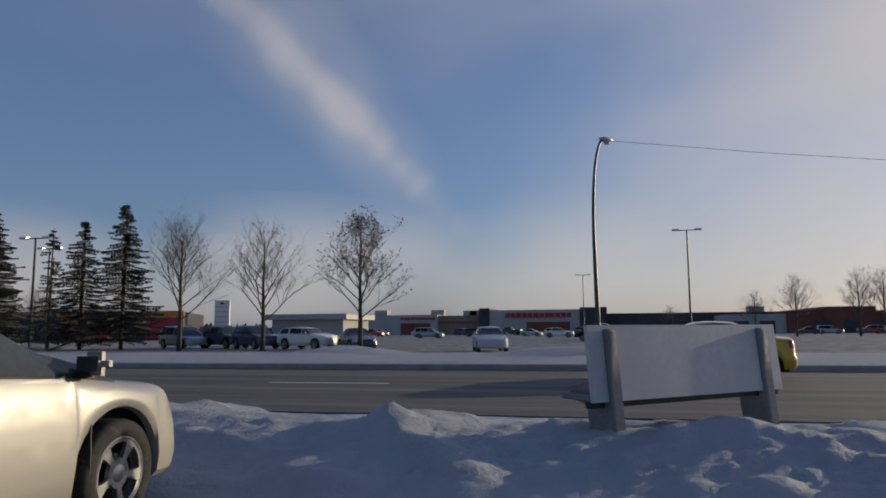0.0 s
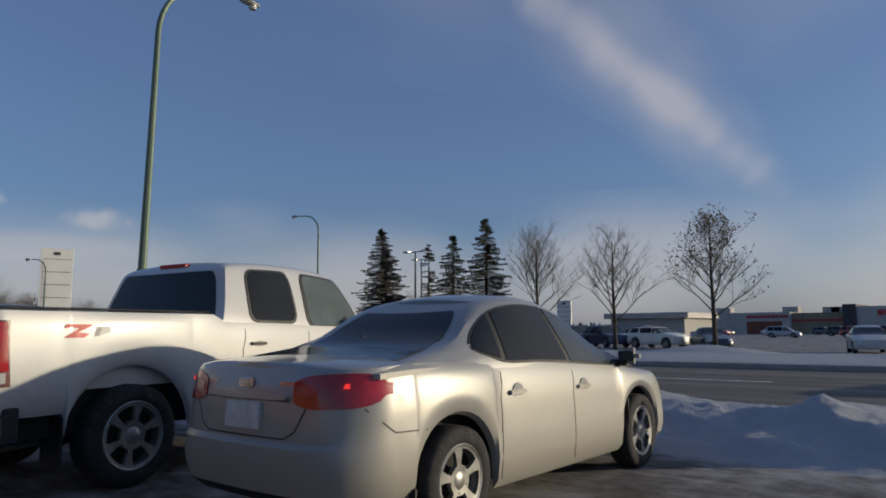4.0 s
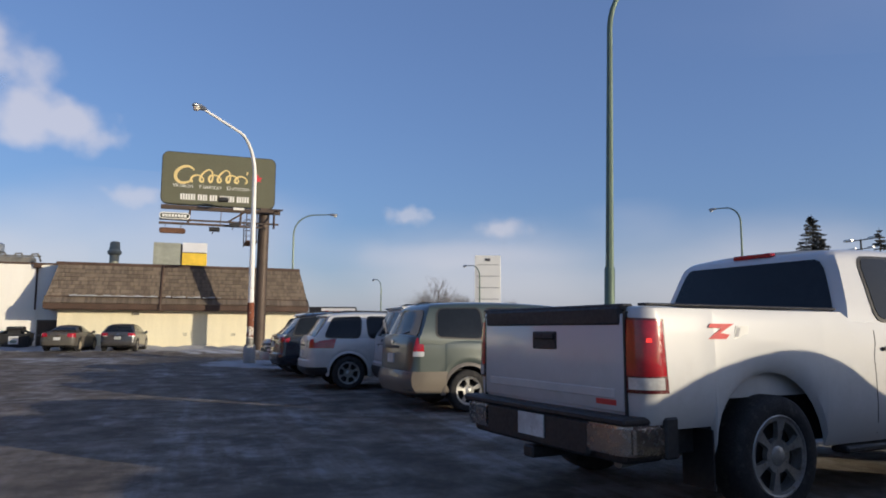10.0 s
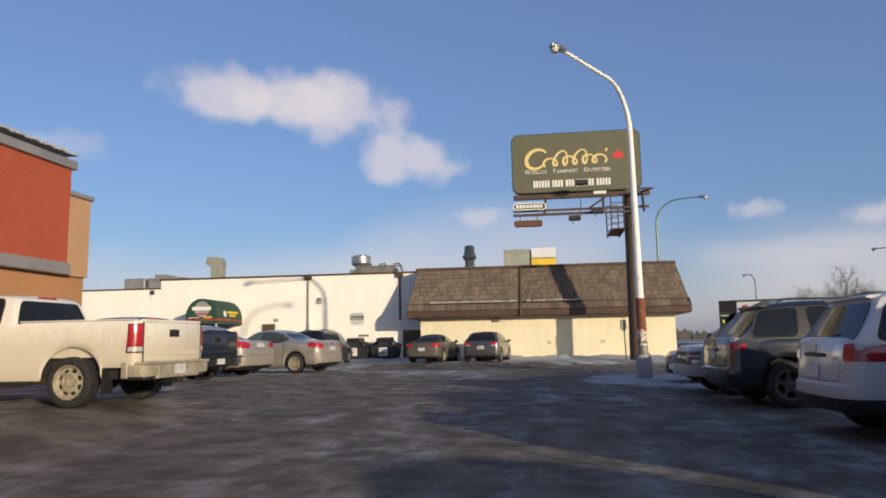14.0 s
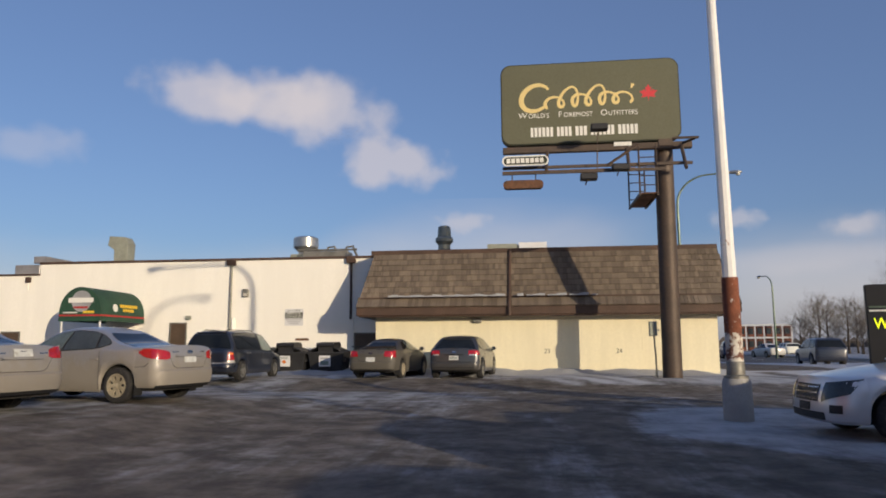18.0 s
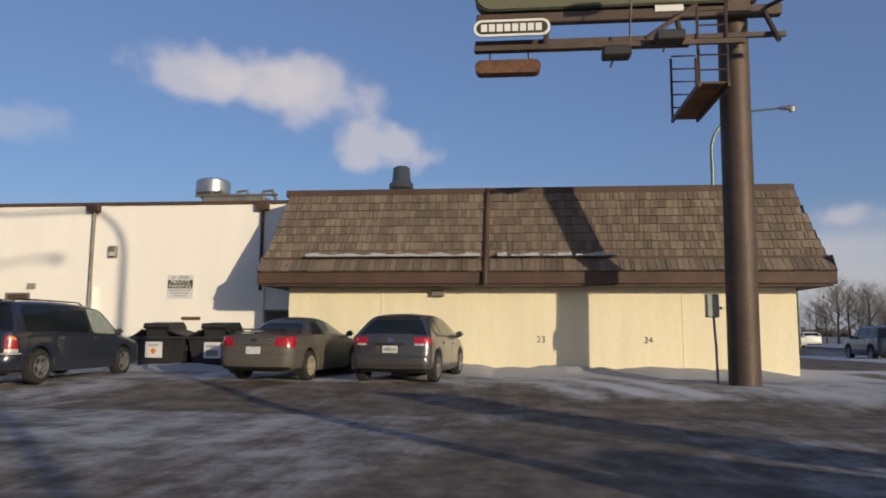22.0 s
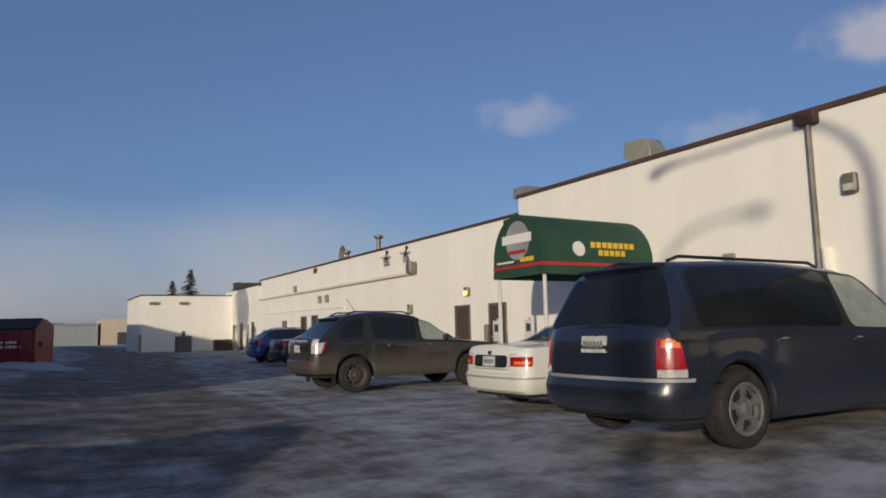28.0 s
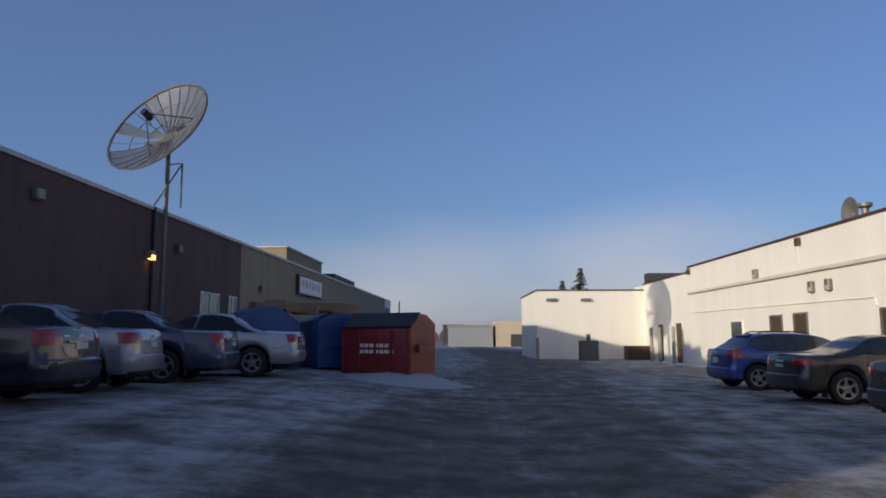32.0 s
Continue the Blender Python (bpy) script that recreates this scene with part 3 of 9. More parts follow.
def rounded_grid(corners, fn, r=0.22, nu=8, nv=8):
    """The same with rounded corners; r is their share of the pane's height."""
    height = max(1e-3, abs(corners[3][1] - corners[0][1]))
    wide = max(1e-3, max(abs(corners[1][0] - corners[0][0]), abs(corners[2][0] - corners[3][0])))
    g = []
    for j in range(nv + 1):
        t = 0.5 - 0.5 * math.cos(math.pi * j / nv)
        d = max(0.0, (r - min(t, 1 - t)) / r)
        cut = r * 0.9 * (1 - math.sqrt(max(0.0, 1 - d * d))) * min(1.0, 0.55 * height / wide if height > 0.3 else 0.4)
        row = []
        for i in range(nu + 1):
            q = lerp(cut, 1 - cut, i / nu)
            a = lerp(lerp(corners[0][0], corners[1][0], q), lerp(corners[3][0], corners[2][0], q), t)
            c = lerp(lerp(corners[0][1], corners[1][1], q), lerp(corners[3][1], corners[2][1], q), t)
            row.append(fn(a, c))
        g.append(row)
    return g


def seam(s, pts, width=0.008, nose=False):
    """A thin dark shut line through (way round the outline, height) points."""
    b = bmesh.new()
    for (d0, z0), (d1, z1) in zip(pts, pts[1:]):
        n = math.hypot(d1 - d0, z1 - z0)
        u, w = -(z1 - z0) / n * width / 2, (d1 - d0) / n * width / 2
        k = max(1, int(n / 0.08))
        rows = []
        for sg in (-1, 1):
            row = []
            for i in range(k + 1):
                p, nn = s.along(lerp(d0, d1, i / k) + sg * u, lerp(z0, z1, i / k) + sg * w, nose)
                row.append(b.verts.new(p + nn * 0.003))
            rows.append(row)
        grid_faces(b, rows)
    return b


def body_mesh(s):
    b = bmesh.new()
    rows = [s.level(r[0]) for r in s.rows]
    n = len(rows[0])
    right = [[b.verts.new(p) for p in r] for r in rows]
    left = [[right[j][i] if abs(p[0]) < 1e-6 else b.verts.new((-p[0], p[1], p[2])) for i, p in enumerate(r)] for j, r in enumerate(rows)]
    grid_faces(b, right)
    grid_faces(b, [list(reversed(r)) for r in left])
    cols = (1.0, 0.93, 0.9, 0.7, 0.45, 0.2, 0.0)
    top = []
    for i in range(n):
        x, y, z = rows[-1][i]
        if x < 1e-6:
            top.append(None)
            continue
        line = [right[-1][i]]
        for sg, cc in ((1, cols[1:]), (-1, cols[-2:0:-1])):
            for c in cc:
                zz = z + s.crown * (1 - c ** 4)
                if s.bed and s.bed[0] < y < s.bed[1] and c < 0.92:
                    zz = s.bed[2]
                line.append(b.verts.new((sg * c * x, y, zz)))
        line.append(left[-1][i])
        top.append(line)
    prev = None
    for i in range(n):
        if top[i] is None:
            continue
        if prev is not None:
            for p in range(len(top[i]) - 1):
                b.faces.new((prev[p], prev[p + 1], top[i][p + 1], top[i][p]))
        else:
            b.faces.new([right[-1][0]] + list(reversed(top[i])))
        prev = top[i]
    b.faces.new([right[-1][n - 1]] + prev)
    bmesh.ops.recalc_face_normals(b, faces=b.faces)
    return b


def cabin_mesh(s):
    b = bmesh.new()
    rows = []
    for v in (-0.15, 0.0, 0.25, 0.5, 0.7, 0.8, 0.86, 0.91, 0.95, 0.98, 1.0):
        w, y0, y1 = s.gh(max(0.0, v))
        ring = []
        for k in range(-5, 6):
            c = k / 5.6
            y = y0 + s.gh_bow * 0.6 * c * c
            ring.append((c * w, y))
        for k in range(0, 13):
            t = k / 12
            ring.append((w, lerp(y0 + s.gh_bow * 0.6 + 0.02, y1 - s.gh_bow - 0.02, t)))
        for k in range(5, -6, -1):
            c = k / 5.6
            ring.append((c * w, y1 - s.gh_bow * c * c))
        for k in range(12, -1, -1):
            t = k / 12
            ring.append((-w, lerp(y0 + s.gh_bow * 0.6 + 0.02, y1 - s.gh_bow - 0.02, t)))
        rows.append([b.verts.new((x, y, s.ghz(y, v))) for x, y in ring])
    grid_faces(b, rows, True)
    last = rows[-1]
    rear, right, front, left = last[0:11], last[11:24], last[24:35], last[35:48]
    # roof skin: across from right to left
    prev = None
    for r, q in zip(right, reversed(left)):
        line = [r]
        for c in (0.6, 0.2, -0.2, -0.6):
            line.append(b.verts.new((r.co.x * c, r.co.y, r.co.z + 0.03 * (1 - c * c))))
        line.append(q)
        if prev:
            for p in range(5):
                b.faces.new((prev[p], prev[p + 1], line[p + 1], line[p]))
        else:
            b.faces.new(list(reversed(rear)) + list(reversed(line)))
        prev = line
    b.faces.new(list(reversed(front)) + prev)
    bmesh.ops.recalc_face_normals(b, faces=b.faces)
    return b


WHEELS = {}


def wheel_meshes(kind, spokes, depth=0.21):
    """Unit-radius tyre and rim, turned about x, outer face at +x."""
    key = (kind, spokes)
    if key in WHEELS:
        return WHEELS[key]
    tyre = lathe([(0.66, 0.30), (0.70, 0.335), (0.80, 0.345), (0.93, 0.33), (0.985, 0.28), (1.0, 0.2), (1.0, -0.2), (0.97, -0.3), (0.8, -0.34), (0.66, -0.3)], 36, "x", cap=False)
    lathe([(0.67, 0.02), (0.3, 0.04), (0.0, 0.04)], 24, "x", tyre, False)
    t = link("tyre", tyre, "rubber", None, 40)
    rim = lathe([(0.69, 0.31), (0.66, 0.33), (0.63, 0.315), (0.60, 0.22), (0.57, 0.10)], 36, "x", cap=False)
    if kind == "disc":          # pressed steel, a ring of holes
        n = spokes * 4
        rings = [[rim.verts.new((d, r * math.cos(2 * math.pi * k / n), r * math.sin(2 * math.pi * k / n))) for k in range(n)] for r, d in ((0.60, 0.20), (0.52, 0.16), (0.40, 0.20), (0.32, 0.23), (0.16, 0.20))]
        for i in range(4):
            for k in range(n):
                if i == 1 and k % 4 < 2:
                    continue
                rim.faces.new((rings[i][k], rings[i][(k + 1) % n], rings[i + 1][(k + 1) % n], rings[i + 1][k]))
    else:                       # cast alloy: spokes between open windows
        n = spokes * 6
        solid = 2 if kind == "alloy" else 4
        face = bmesh.new()
        rings = []
        for r, d in ((0.66, 0.315), (0.58, 0.30), (0.44, 0.295), (0.28, 0.285), (0.12, 0.27)):
            row = []
            for k in range(n):
                a = 2 * math.pi * k / n
                mid = (math.floor(k / 6) * 6 + (solid - 1) / 2 + 0.5) if k % 6 <= solid else None
                if mid is not None and r in (0.44,):
                    a = 2 * math.pi * lerp(mid, k, 0.86) / n
                row.append(face.verts.new((d, r * math.cos(a), r * math.sin(a))))
            rings.append(row)
        for i in range(4):
            for k in range(n):
                if i in (1, 2) and k % 6 >= solid:
                    continue
                face.faces.new((rings[i][k], rings[i][(k + 1) % n], rings[i + 1][(k + 1) % n], rings[i + 1][k]))
        bmesh.ops.recalc_face_normals(face, faces=face.faces)
        bmesh.ops.solidify(face, geom=list(face.faces), thickness=0.09)
        tmp = bpy.data.meshes.new("casting")
        face.to_mesh(tmp)
        rim.from_mesh(tmp)
        face.free()
        bpy.data.meshes.remove(tmp)
    lathe([(0.17, 0.20), (0.17, 0.275), (0.13, 0.30), (0.0, 0.31)], 16, "x", rim)
    for k in range(5):
        a = 2 * math.pi * (k + 0.5) / 5
        c = Vector((0.29, 0.235 * math.cos(a), 0.235 * math.sin(a)))
        tube([c + Vector((-0.08, 0, 0)), c], 0.03, 6, rim)
    bmesh.ops.recalc_face_normals(rim, faces=rim.faces)
    r = link("wheel", rim, "alloy", None, 30)
    for o in (t, r):
        scene.collection.objects.unlink(o)
    WHEELS[key] = (t.data, r.data)
    return WHEELS[key]


def add_wheel(parent, x, y, r, flip, kind, spokes, material):
    td, rd = wheel_meshes(kind, spokes)
    w = new("wheel", rd)
    w.parent = parent
    w.matrix_basis = pose(x, y, r, 37 * (y > 0) + 11, 0, 180 if flip else 0) @ Matrix.Diagonal((r * 0.98, r, r, 1))
    if material != "alloy":
        w.material_slots[0].link = "OBJECT"
        w.material_slots[0].material = M[material]
    t = new("tyre", td)
    t.parent = w


def light_opening(dlo, grow=0.0):
    """The side glass as one rounded band: dlo = (tail y, y of the rear peak, y of the front peak, nose y, low v, high v)."""
    yt, yr, yf, yn, v0, v1 = dlo
    yt, yn, v0, v1 = yt - grow, yn + grow * 1.4, v0 - grow * 1.1, v1 + grow * 1.0
    tip = v0 + 0.42 * (v1 - v0)

    def low(y):
        t = max(0.0, min(1.0, (y - yt) / 0.42))
        return v0 + (tip - 0.02 - v0) * (1 - t) ** 2.2

    def high(y):
        if y < yr:
            u = max(0.0, (y - yt) / (yr - yt))
            return tip + (v1 - tip) * math.sqrt(max(0.0, 1 - (1 - u) ** 2))
        if y > yf:
            u = min(1.0, (y - yf) / (yn - yf))
            return v0 + (v1 - v0) * (1 - u ** 1.25)
        return v1
    return low, high, yt, yn, v0, v1


def band_grid(s, sg, dlo, a, b_, grow=0.0, nu=14, nv=6):
    """Part of that band between two leaning lines, each (y at the belt, y at the roof)."""
    low, high, yt, yn, v0, v1 = light_opening(dlo, grow)
    g = [[] for _ in range(nv + 1)]
    for i in range(nu + 1):
        q = 0.5 - 0.5 * math.cos(math.pi * i / nu)
        yl, yh = lerp(a[0], b_[0], q), lerp(a[1], b_[1], q)

        def at_v(v):
            return max(yt + 0.004, min(yn - 0.004, lerp(yl, yh, (v - v0) / (v1 - v0))))
        vt, vb = v1, v0
        for _ in range(6):
            vt = lerp(vt, high(at_v(vt)), 0.7)
            vb = lerp(vb, low(at_v(vb)), 0.7)
        vt = max(vt, vb + 0.012)
        for j in range(nv + 1):
            v = lerp(vb, vt, j / nv)
            p = s.cabin_side(at_v(v), v)
            g[j].append((Vector((sg * p.x, p.y, p.z)), Vector((sg, 0, 0.25)).normalized()))
    return g


def vehicle(name, label, s, colour, at, turn, group="", category="car", windows=(), rear=(0.86, 0.1, 0.9), tails=(), lamps=(), lit=False, wheel=("alloy", 5, "alloy"),
            doors=(), handles=(), plate=None, grille=None, rails=False, wiper=False, glass="glass", side_glass=None, extras=None, bumper=None, mirror=True, plate_marks=False, scale=None, dlo=None, cups=False, rear_top=0.95, flare=0.0, lip=None, band=False, handle=None):
    """s: a Shape. windows: side panes as (low rear y, low front y, high rear y, high front y, v low, v high).
    tails and lamps: (d0, d1, z0, z1, material), or eight numbers for a slanted outline. at: the middle on the ground; turn: degrees from +y."""
    car = thing(name, label, category, group, (at[0], at[1], at[2] + ground_z(at[0], at[1])), turn)
    if scale:
        car.scale = scale
    part("body", body_mesh(s), colour, car)
    part("cabin", cabin_mesh(s), colour, car)
    ub = box(-s.W / 2 + 0.2, s.W / 2 - 0.2, -s.L / 2 + 0.25, s.L / 2 - 0.3, s.sill + 0.02, s.rw + s.arch + 0.04)
    part("underbody", ub, "under", car)
    for y in (s.yF, s.yR):
        x = s.W / 2 - 0.115
        add_wheel(car, x, y, s.rw, False, *wheel)
        add_wheel(car, -x, y, s.rw, True, *wheel)
    for y in (s.yF, s.yR) if flare else ():
        for sg in (1, -1):
            g = []
            for k in range(17):
                a = radians(lerp(-8, 188, k / 16))
                row = []
                for q in (0.0, 0.5, 1.0):
                    rr = s.arch + 0.004 + (0.055 + flare) * q
                    yy, zz = y + rr * math.cos(a), max(s.sill - 0.02, s.rw + rr * math.sin(a))
                    row.append((Vector((sg * (s.side(yy, max(zz, s.rw)) - 0.016 + (0.020 + flare * 0.9) * (1 - q * q)), yy, zz)), Vector((sg, 0, 0))))
                g.append(row)
            part("arch_lip", sheet(g, 0.004, 0.02), lip or colour, car)
    # panes
    if dlo:
        shape_, pillars, panes = dlo
        tail, nose_ = shape_[0], shape_[3]
        for sg in (1, -1):
            part("window_seal", sheet(band_grid(s, sg, shape_, (tail - 0.03, tail - 0.03), (nose_ + 0.05, nose_ + 0.05), 0.03, 26), 0.006), "trim", car)
            edges = [(tail, tail)] + list(pillars) + [(nose_, nose_)]
            for k, mat in enumerate(panes):
                (a0, a1), (b0, b1) = edges[k], edges[k + 1]
                ga, gb = (0.0 if k == 0 else 0.03), (0.0 if k == len(panes) - 1 else 0.03)
                part("side_window", sheet(band_grid(s, sg, shape_, (a0 + ga, a1 + ga), (b0 - gb, b1 - gb)), 0.012), mat, car)
    if band:
        r_, f_ = windows[0], windows[-1]
        for sg in (1, -1):
            part("pillar_band", sheet(rounded_grid(((r_[0] - 0.04, 0.03), (f_[1] + 0.05, 0.03), (f_[3] + 0.05, r_[5] + 0.03), (r_[2] - 0.03, r_[5] + 0.03)),
                 lambda y, v, sg=sg: (Vector((sg * s.cabin_side(y, v).x, y, s.cabin_side(y, v).z)), Vector((sg, 0, 0.25)).normalized()), 0.2, 20), 0.005), "trim", car)
    for k, wdw in enumerate(() if dlo else windows):
        a, b_, c, d, v0, v1 = wdw[:6]
        g = side_glass or glass
        if len(wdw) > 6:
            g = wdw[6]
        for sg in (1, -1):
            def fn(y, v):
                p = s.cabin_side(y, v)
                return Vector((sg * p.x, p.y, p.z)), Vector((sg, 0, 0.25)).normalized()
            lo, hi = max(0.03, v0 - 0.04), min(0.96, v1 + 0.035)
            part("window_seal", sheet(rounded_grid(((a - 0.035, lo), (b_ + 0.035, lo), (d + 0.03, hi), (c - 0.03, hi)), fn, 0.24), 0.007), "trim", car)
            part("side_window", sheet(rounded_grid(((a, v0), (b_, v0), (d, v1), (c, v1)), fn, 0.22), 0.012), g, car)
    if rear:
        c, v0, v1 = rear
        part("rear_window", sheet(rounded_grid(((-c, v0), (c, v0), (c * rear_top, v1), (-c * rear_top, v1)), lambda a, v: (s.cabin_point(a, v, False), Vector((0, -0.9, 0.4)).normalized()), 0.16, 10, 8), 0.012), glass, car)
    part("windshield", sheet(quad_grid(((-0.92, 0.04), (0.92, 0.04), (0.86, 0.95), (-0.86, 0.95)), lambda a, v: (s.cabin_point(a, v, True), Vector((0, 0.7, 0.7))), 10, 5), 0.012), "glass_mid", car)
    # lights
    for lst, nose, nm in ((tails, False, "tail_light"), (lamps, True, "headlight")):
        for it in lst:
            mat = it[-1]
            if mat == "tail" and lit:
                mat = "tail"
            if len(it) < 8:
                d0, d1, z0, z1 = it[:4]
                cs = ((d0, z0), (d1, z0), (d1, z1), (d0, z1))
            else:
                cs = ((it[0], it[1]), (it[2], it[3]), (it[4], it[5]), (it[6], it[7]))
            for sg in (1, -1):
                g = quad_grid(tuple((sg * a, z) for a, z in cs), lambda a, z: s.along(a, z, nose), 10, 4)
                if len(it) == 6:
                    g = [[] for _ in range(5)]
                    for i in range(15):
                        q = i / 14
                        hh = (it[3] - it[2]) / 2 * max(0.10, 1 - abs(2 * q - 0.9) ** 3.2) ** 0.5
                        zc = (it[2] + it[3]) / 2 + it[4] * (q - 0.5)
                        for j in range(5):
                            g[j].append(s.along(sg * lerp(it[0], it[1], q), zc + hh * (j / 2 - 1), nose))
                part(nm, sheet(g, 0.010 + 0.004 * lst.index(it), 0.03), mat, car)
    if lit:
        for sg in (1, -1):
            it = next(q for q in tails if q[-1] == "tail")
            d0, d1, z0, z1 = it[:4] if len(it) < 8 else (it[0], it[2], it[1], it[5])
            dm, zm = lerp(d0, d1, 0.55), lerp(z0, z1, 0.65)
            part("brake_lamp", sheet(quad_grid(((sg * (dm - 0.016), zm - 0.012), (sg * (dm + 0.016), zm - 0.012), (sg * (dm + 0.012), zm + 0.012), (sg * (dm - 0.012), zm + 0.012)),
                 lambda a, z: s.along(a, z), 2, 2), 0.020, 0.02), "tail_lit", car, "lit red lamp")
    if plate:
        z, wdt, nose = plate[0], 0.16, False
        b = sheet(quad_grid(((-wdt, z - 0.075), (wdt, z - 0.075), (wdt, z + 0.075), (-wdt, z + 0.075)), lambda a, zz: s.along(a, zz), 3, 1), 0.02)
        pl = part("licence_plate", b, "plate", car)
        if plate_marks:
            bm = bmesh.new()
            for k in range(6):
                p, nn = s.along(-0.11 + 0.044 * k, z)
                box(p.x - 0.014, p.x + 0.014, p.y - 0.026, p.y - 0.018, z - 0.032, z + 0.028, bm=bm)
            part("plate_mark", bm, "mark", pl)
    # doors
    for y in doors:
        for sg in (1, -1):
            g = []
            for k in range(9):
                z = lerp(s.sill + 0.06, s.zs(y) - 0.06, k / 8)
                yy = y + (0.03 if k > 6 else 0)
                g.append([(Vector((sg * s.side(yy, z), yy + q, z)), Vector((sg, 0, 0))) for q in (-0.004, 0.004)])
            part("door_gap", sheet(g, 0.002, 0.01), "trim", car)
    for y, z in handles:
        for sg in (1, -1):
            x = s.side(y, z)
            cup = lathe([(0.045, -0.01), (0.045, 0.003), (0.0, 0.003)], 14, "x")
            cup.transform(Matrix.Translation((sg * x, y + 0.01, z)) @ Matrix.Diagonal((sg, 1.5, 1.35, 1) if cups else (sg, 1.6, 0.6, 1)))
            bmesh.ops.recalc_face_normals(cup, faces=cup.faces)
            part("handle_recess", cup, "grey_mark", car)
            hb = box(sg * (x - 0.005), sg * (x + 0.026), y - 0.105, y + 0.095, z - 0.014, z + 0.014)
            bmesh.ops.bevel(hb, geom=list(hb.edges), offset=0.006, segments=2, affect="EDGES")
            bmesh.ops.recalc_face_normals(hb, faces=hb.faces)
            part("door_handle", hb, handle or ("alloy" if cups else colour), car)
    if mirror:
        for sg in (1, -1):
            y = s.glass[3] - 0.50
            z = s.zs(y) + 0.04
            x = s.side(y, s.zs(y))
            mb = box(-0.10, 0.10, -0.06, 0.07, -0.065, 0.07)
            bmesh.ops.bevel(mb, geom=list(mb.edges), offset=0.05, segments=4, affect="EDGES")
            mb.transform(Matrix.Translation((sg * (x + 0.10), y, z + 0.03)))
            mo = part("wing_mirror", mb, colour, car)
            part("mirror_glass", box(sg * (x + 0.10) - 0.07, sg * (x + 0.10) + 0.07, y - 0.066, y - 0.060, z - 0.01, z + 0.075, 0.0), "glass_mid", mo)
            part("mirror_arm", box(sg * (x + 0.03) - 0.05, sg * (x + 0.03) + 0.05, y - 0.03, y + 0.03, z - 0.05, z), "trim", mo)
    if grille:
        d, z0, z1, mat = grille
        part("grille", sheet(quad_grid(((-d, z0), (d, z0), (d, z1), (-d, z1)), lambda a, z: s.along(a, z, True), 8, 2), 0.012), "trim", car)
        for k in range(3):
            z = lerp(z0, z1, (k + 0.5) / 3)
            part("grille_bar", sheet(quad_grid(((-d, z - 0.012), (d, z - 0.012), (d, z + 0.012), (-d, z + 0.012)), lambda a, zz: s.along(a, zz, True), 8, 1), 0.02), mat, car)
    if bumper:
        d, z0, z1, mat = bumper
        part("rear_bumper", sheet(quad_grid(((-d, z0), (d, z0), (d, z1), (-d, z1)), lambda a, z: s.along(a, z), 20, 3), 0.022), mat, car)
    if rails:
        r0, r1, f1, f0 = s.glass
        for sg in (1, -1):
            w = s.gh(1.0)[0] - 0.09
            pts = [(sg * w, r1 + 0.25, s.ghz(r1 + 0.25, 1) + 0.02), (sg * w, r1 + 0.4, s.ghz(r1 + 0.4, 1) + 0.06), (sg * w, f1 - 0.3, s.ghz(f1 - 0.3, 1) + 0.06), (sg * w, f1 - 0.15, s.ghz(f1 - 0.15, 1) + 0.02)]
            part("roof_rail", tube(pts, 0.017, 6), "trim", car)
    if extras:
        s.colour = colour
        extras(car, s)
    return car


def sedan_shape(**k):
    return Shape(**k)


def suv_shape(**k):
    d = dict(rows=SUV_ROWS, L=4.75, W=1.86, H=1.72, wheelbase=2.85, front=0.92, rw=0.36, sill=0.27, tail_low=0.34, nose_low=0.28, crown=0.04, rc=0.25, fc=0.36,
             shoulder=[(-2.4, 1.10), (-1.0, 1.10), (1.0, 1.07), (2.4, 0.90)], glass=(-2.24, -1.85, 0.35, 1.15), inset=0.05, roof_in=0.24, roof_drop=0.05, gh_bow=0.08)
    d.update(k)
    return Shape(**d)


def van_shape(**k):
    d = dict(rows=SUV_ROWS, roof_r=0.13, L=5.1, W=1.92, H=1.76, wheelbase=3.07, front=0.98, rw=0.34, sill=0.22, tail_low=0.3, nose_low=0.24, crown=0.04, rc=0.26, fc=0.5,
             shoulder=[(-2.55, 1.06), (-1.0, 1.05), (1.0, 1.0), (2.0, 0.86), (2.55, 0.72)], glass=(-2.40, -2.16, 0.55, 1.62), inset=0.045, roof_in=0.24, roof_drop=0.05, gh_bow=0.09)
    d.update(k)
    return Shape(**d)


def pickup_shape(**k):
    d = dict(rows=PICKUP_ROWS, arch_gap=0.15, L=5.83, W=2.03, H=1.88, wheelbase=3.64, front=1.03, rw=0.40, sill=0.42, tail_low=0.62, nose_low=0.38, crown=0.03, rc=0.13, fc=0.3, bow=0.06, tail_bow=0.02,
             shoulder=[(-2.9, 1.37), (-0.9, 1.37), (-0.85, 1.30), (1.1, 1.26), (2.9, 1.13)], glass=(-0.88, -0.70, 0.85, 1.55), inset=0.06, roof_in=0.26, roof_drop=0.04, gh_bow=0.05, taper=0.01,
             bed=(-2.78, -0.98, 0.78))
    d.update(k)
    return Shape(**d)

# ---- ground ----
def rise(a):
    a = max(0.0, min(1.0, a))
    return a * a * (3 - 2 * a)


def ground_z(x, y):
    """The lot falls to the aisle: higher towards the row by the red building, the shaded row and the storage units."""
    z = rise((-9.0 - y) / 3.0) * rise((x + 39.0) / 6.0) * lerp(0.28, 0.5, rise((-18.0 - y) / 8.0))
    z += 0.2 * rise((-40.0 - x) / 4.0) * rise((y + 19.0) / 5.0)
    if y < -30:
        z += 0.2 * rise((-30.0 - y) / 40.0) * rise((-34.0 - x) / 3.0)
    return z * rise((x + 75.0) / 20.0) * rise((110.0 + y) / 20.0) * rise((25.0 - x) / 20.0)


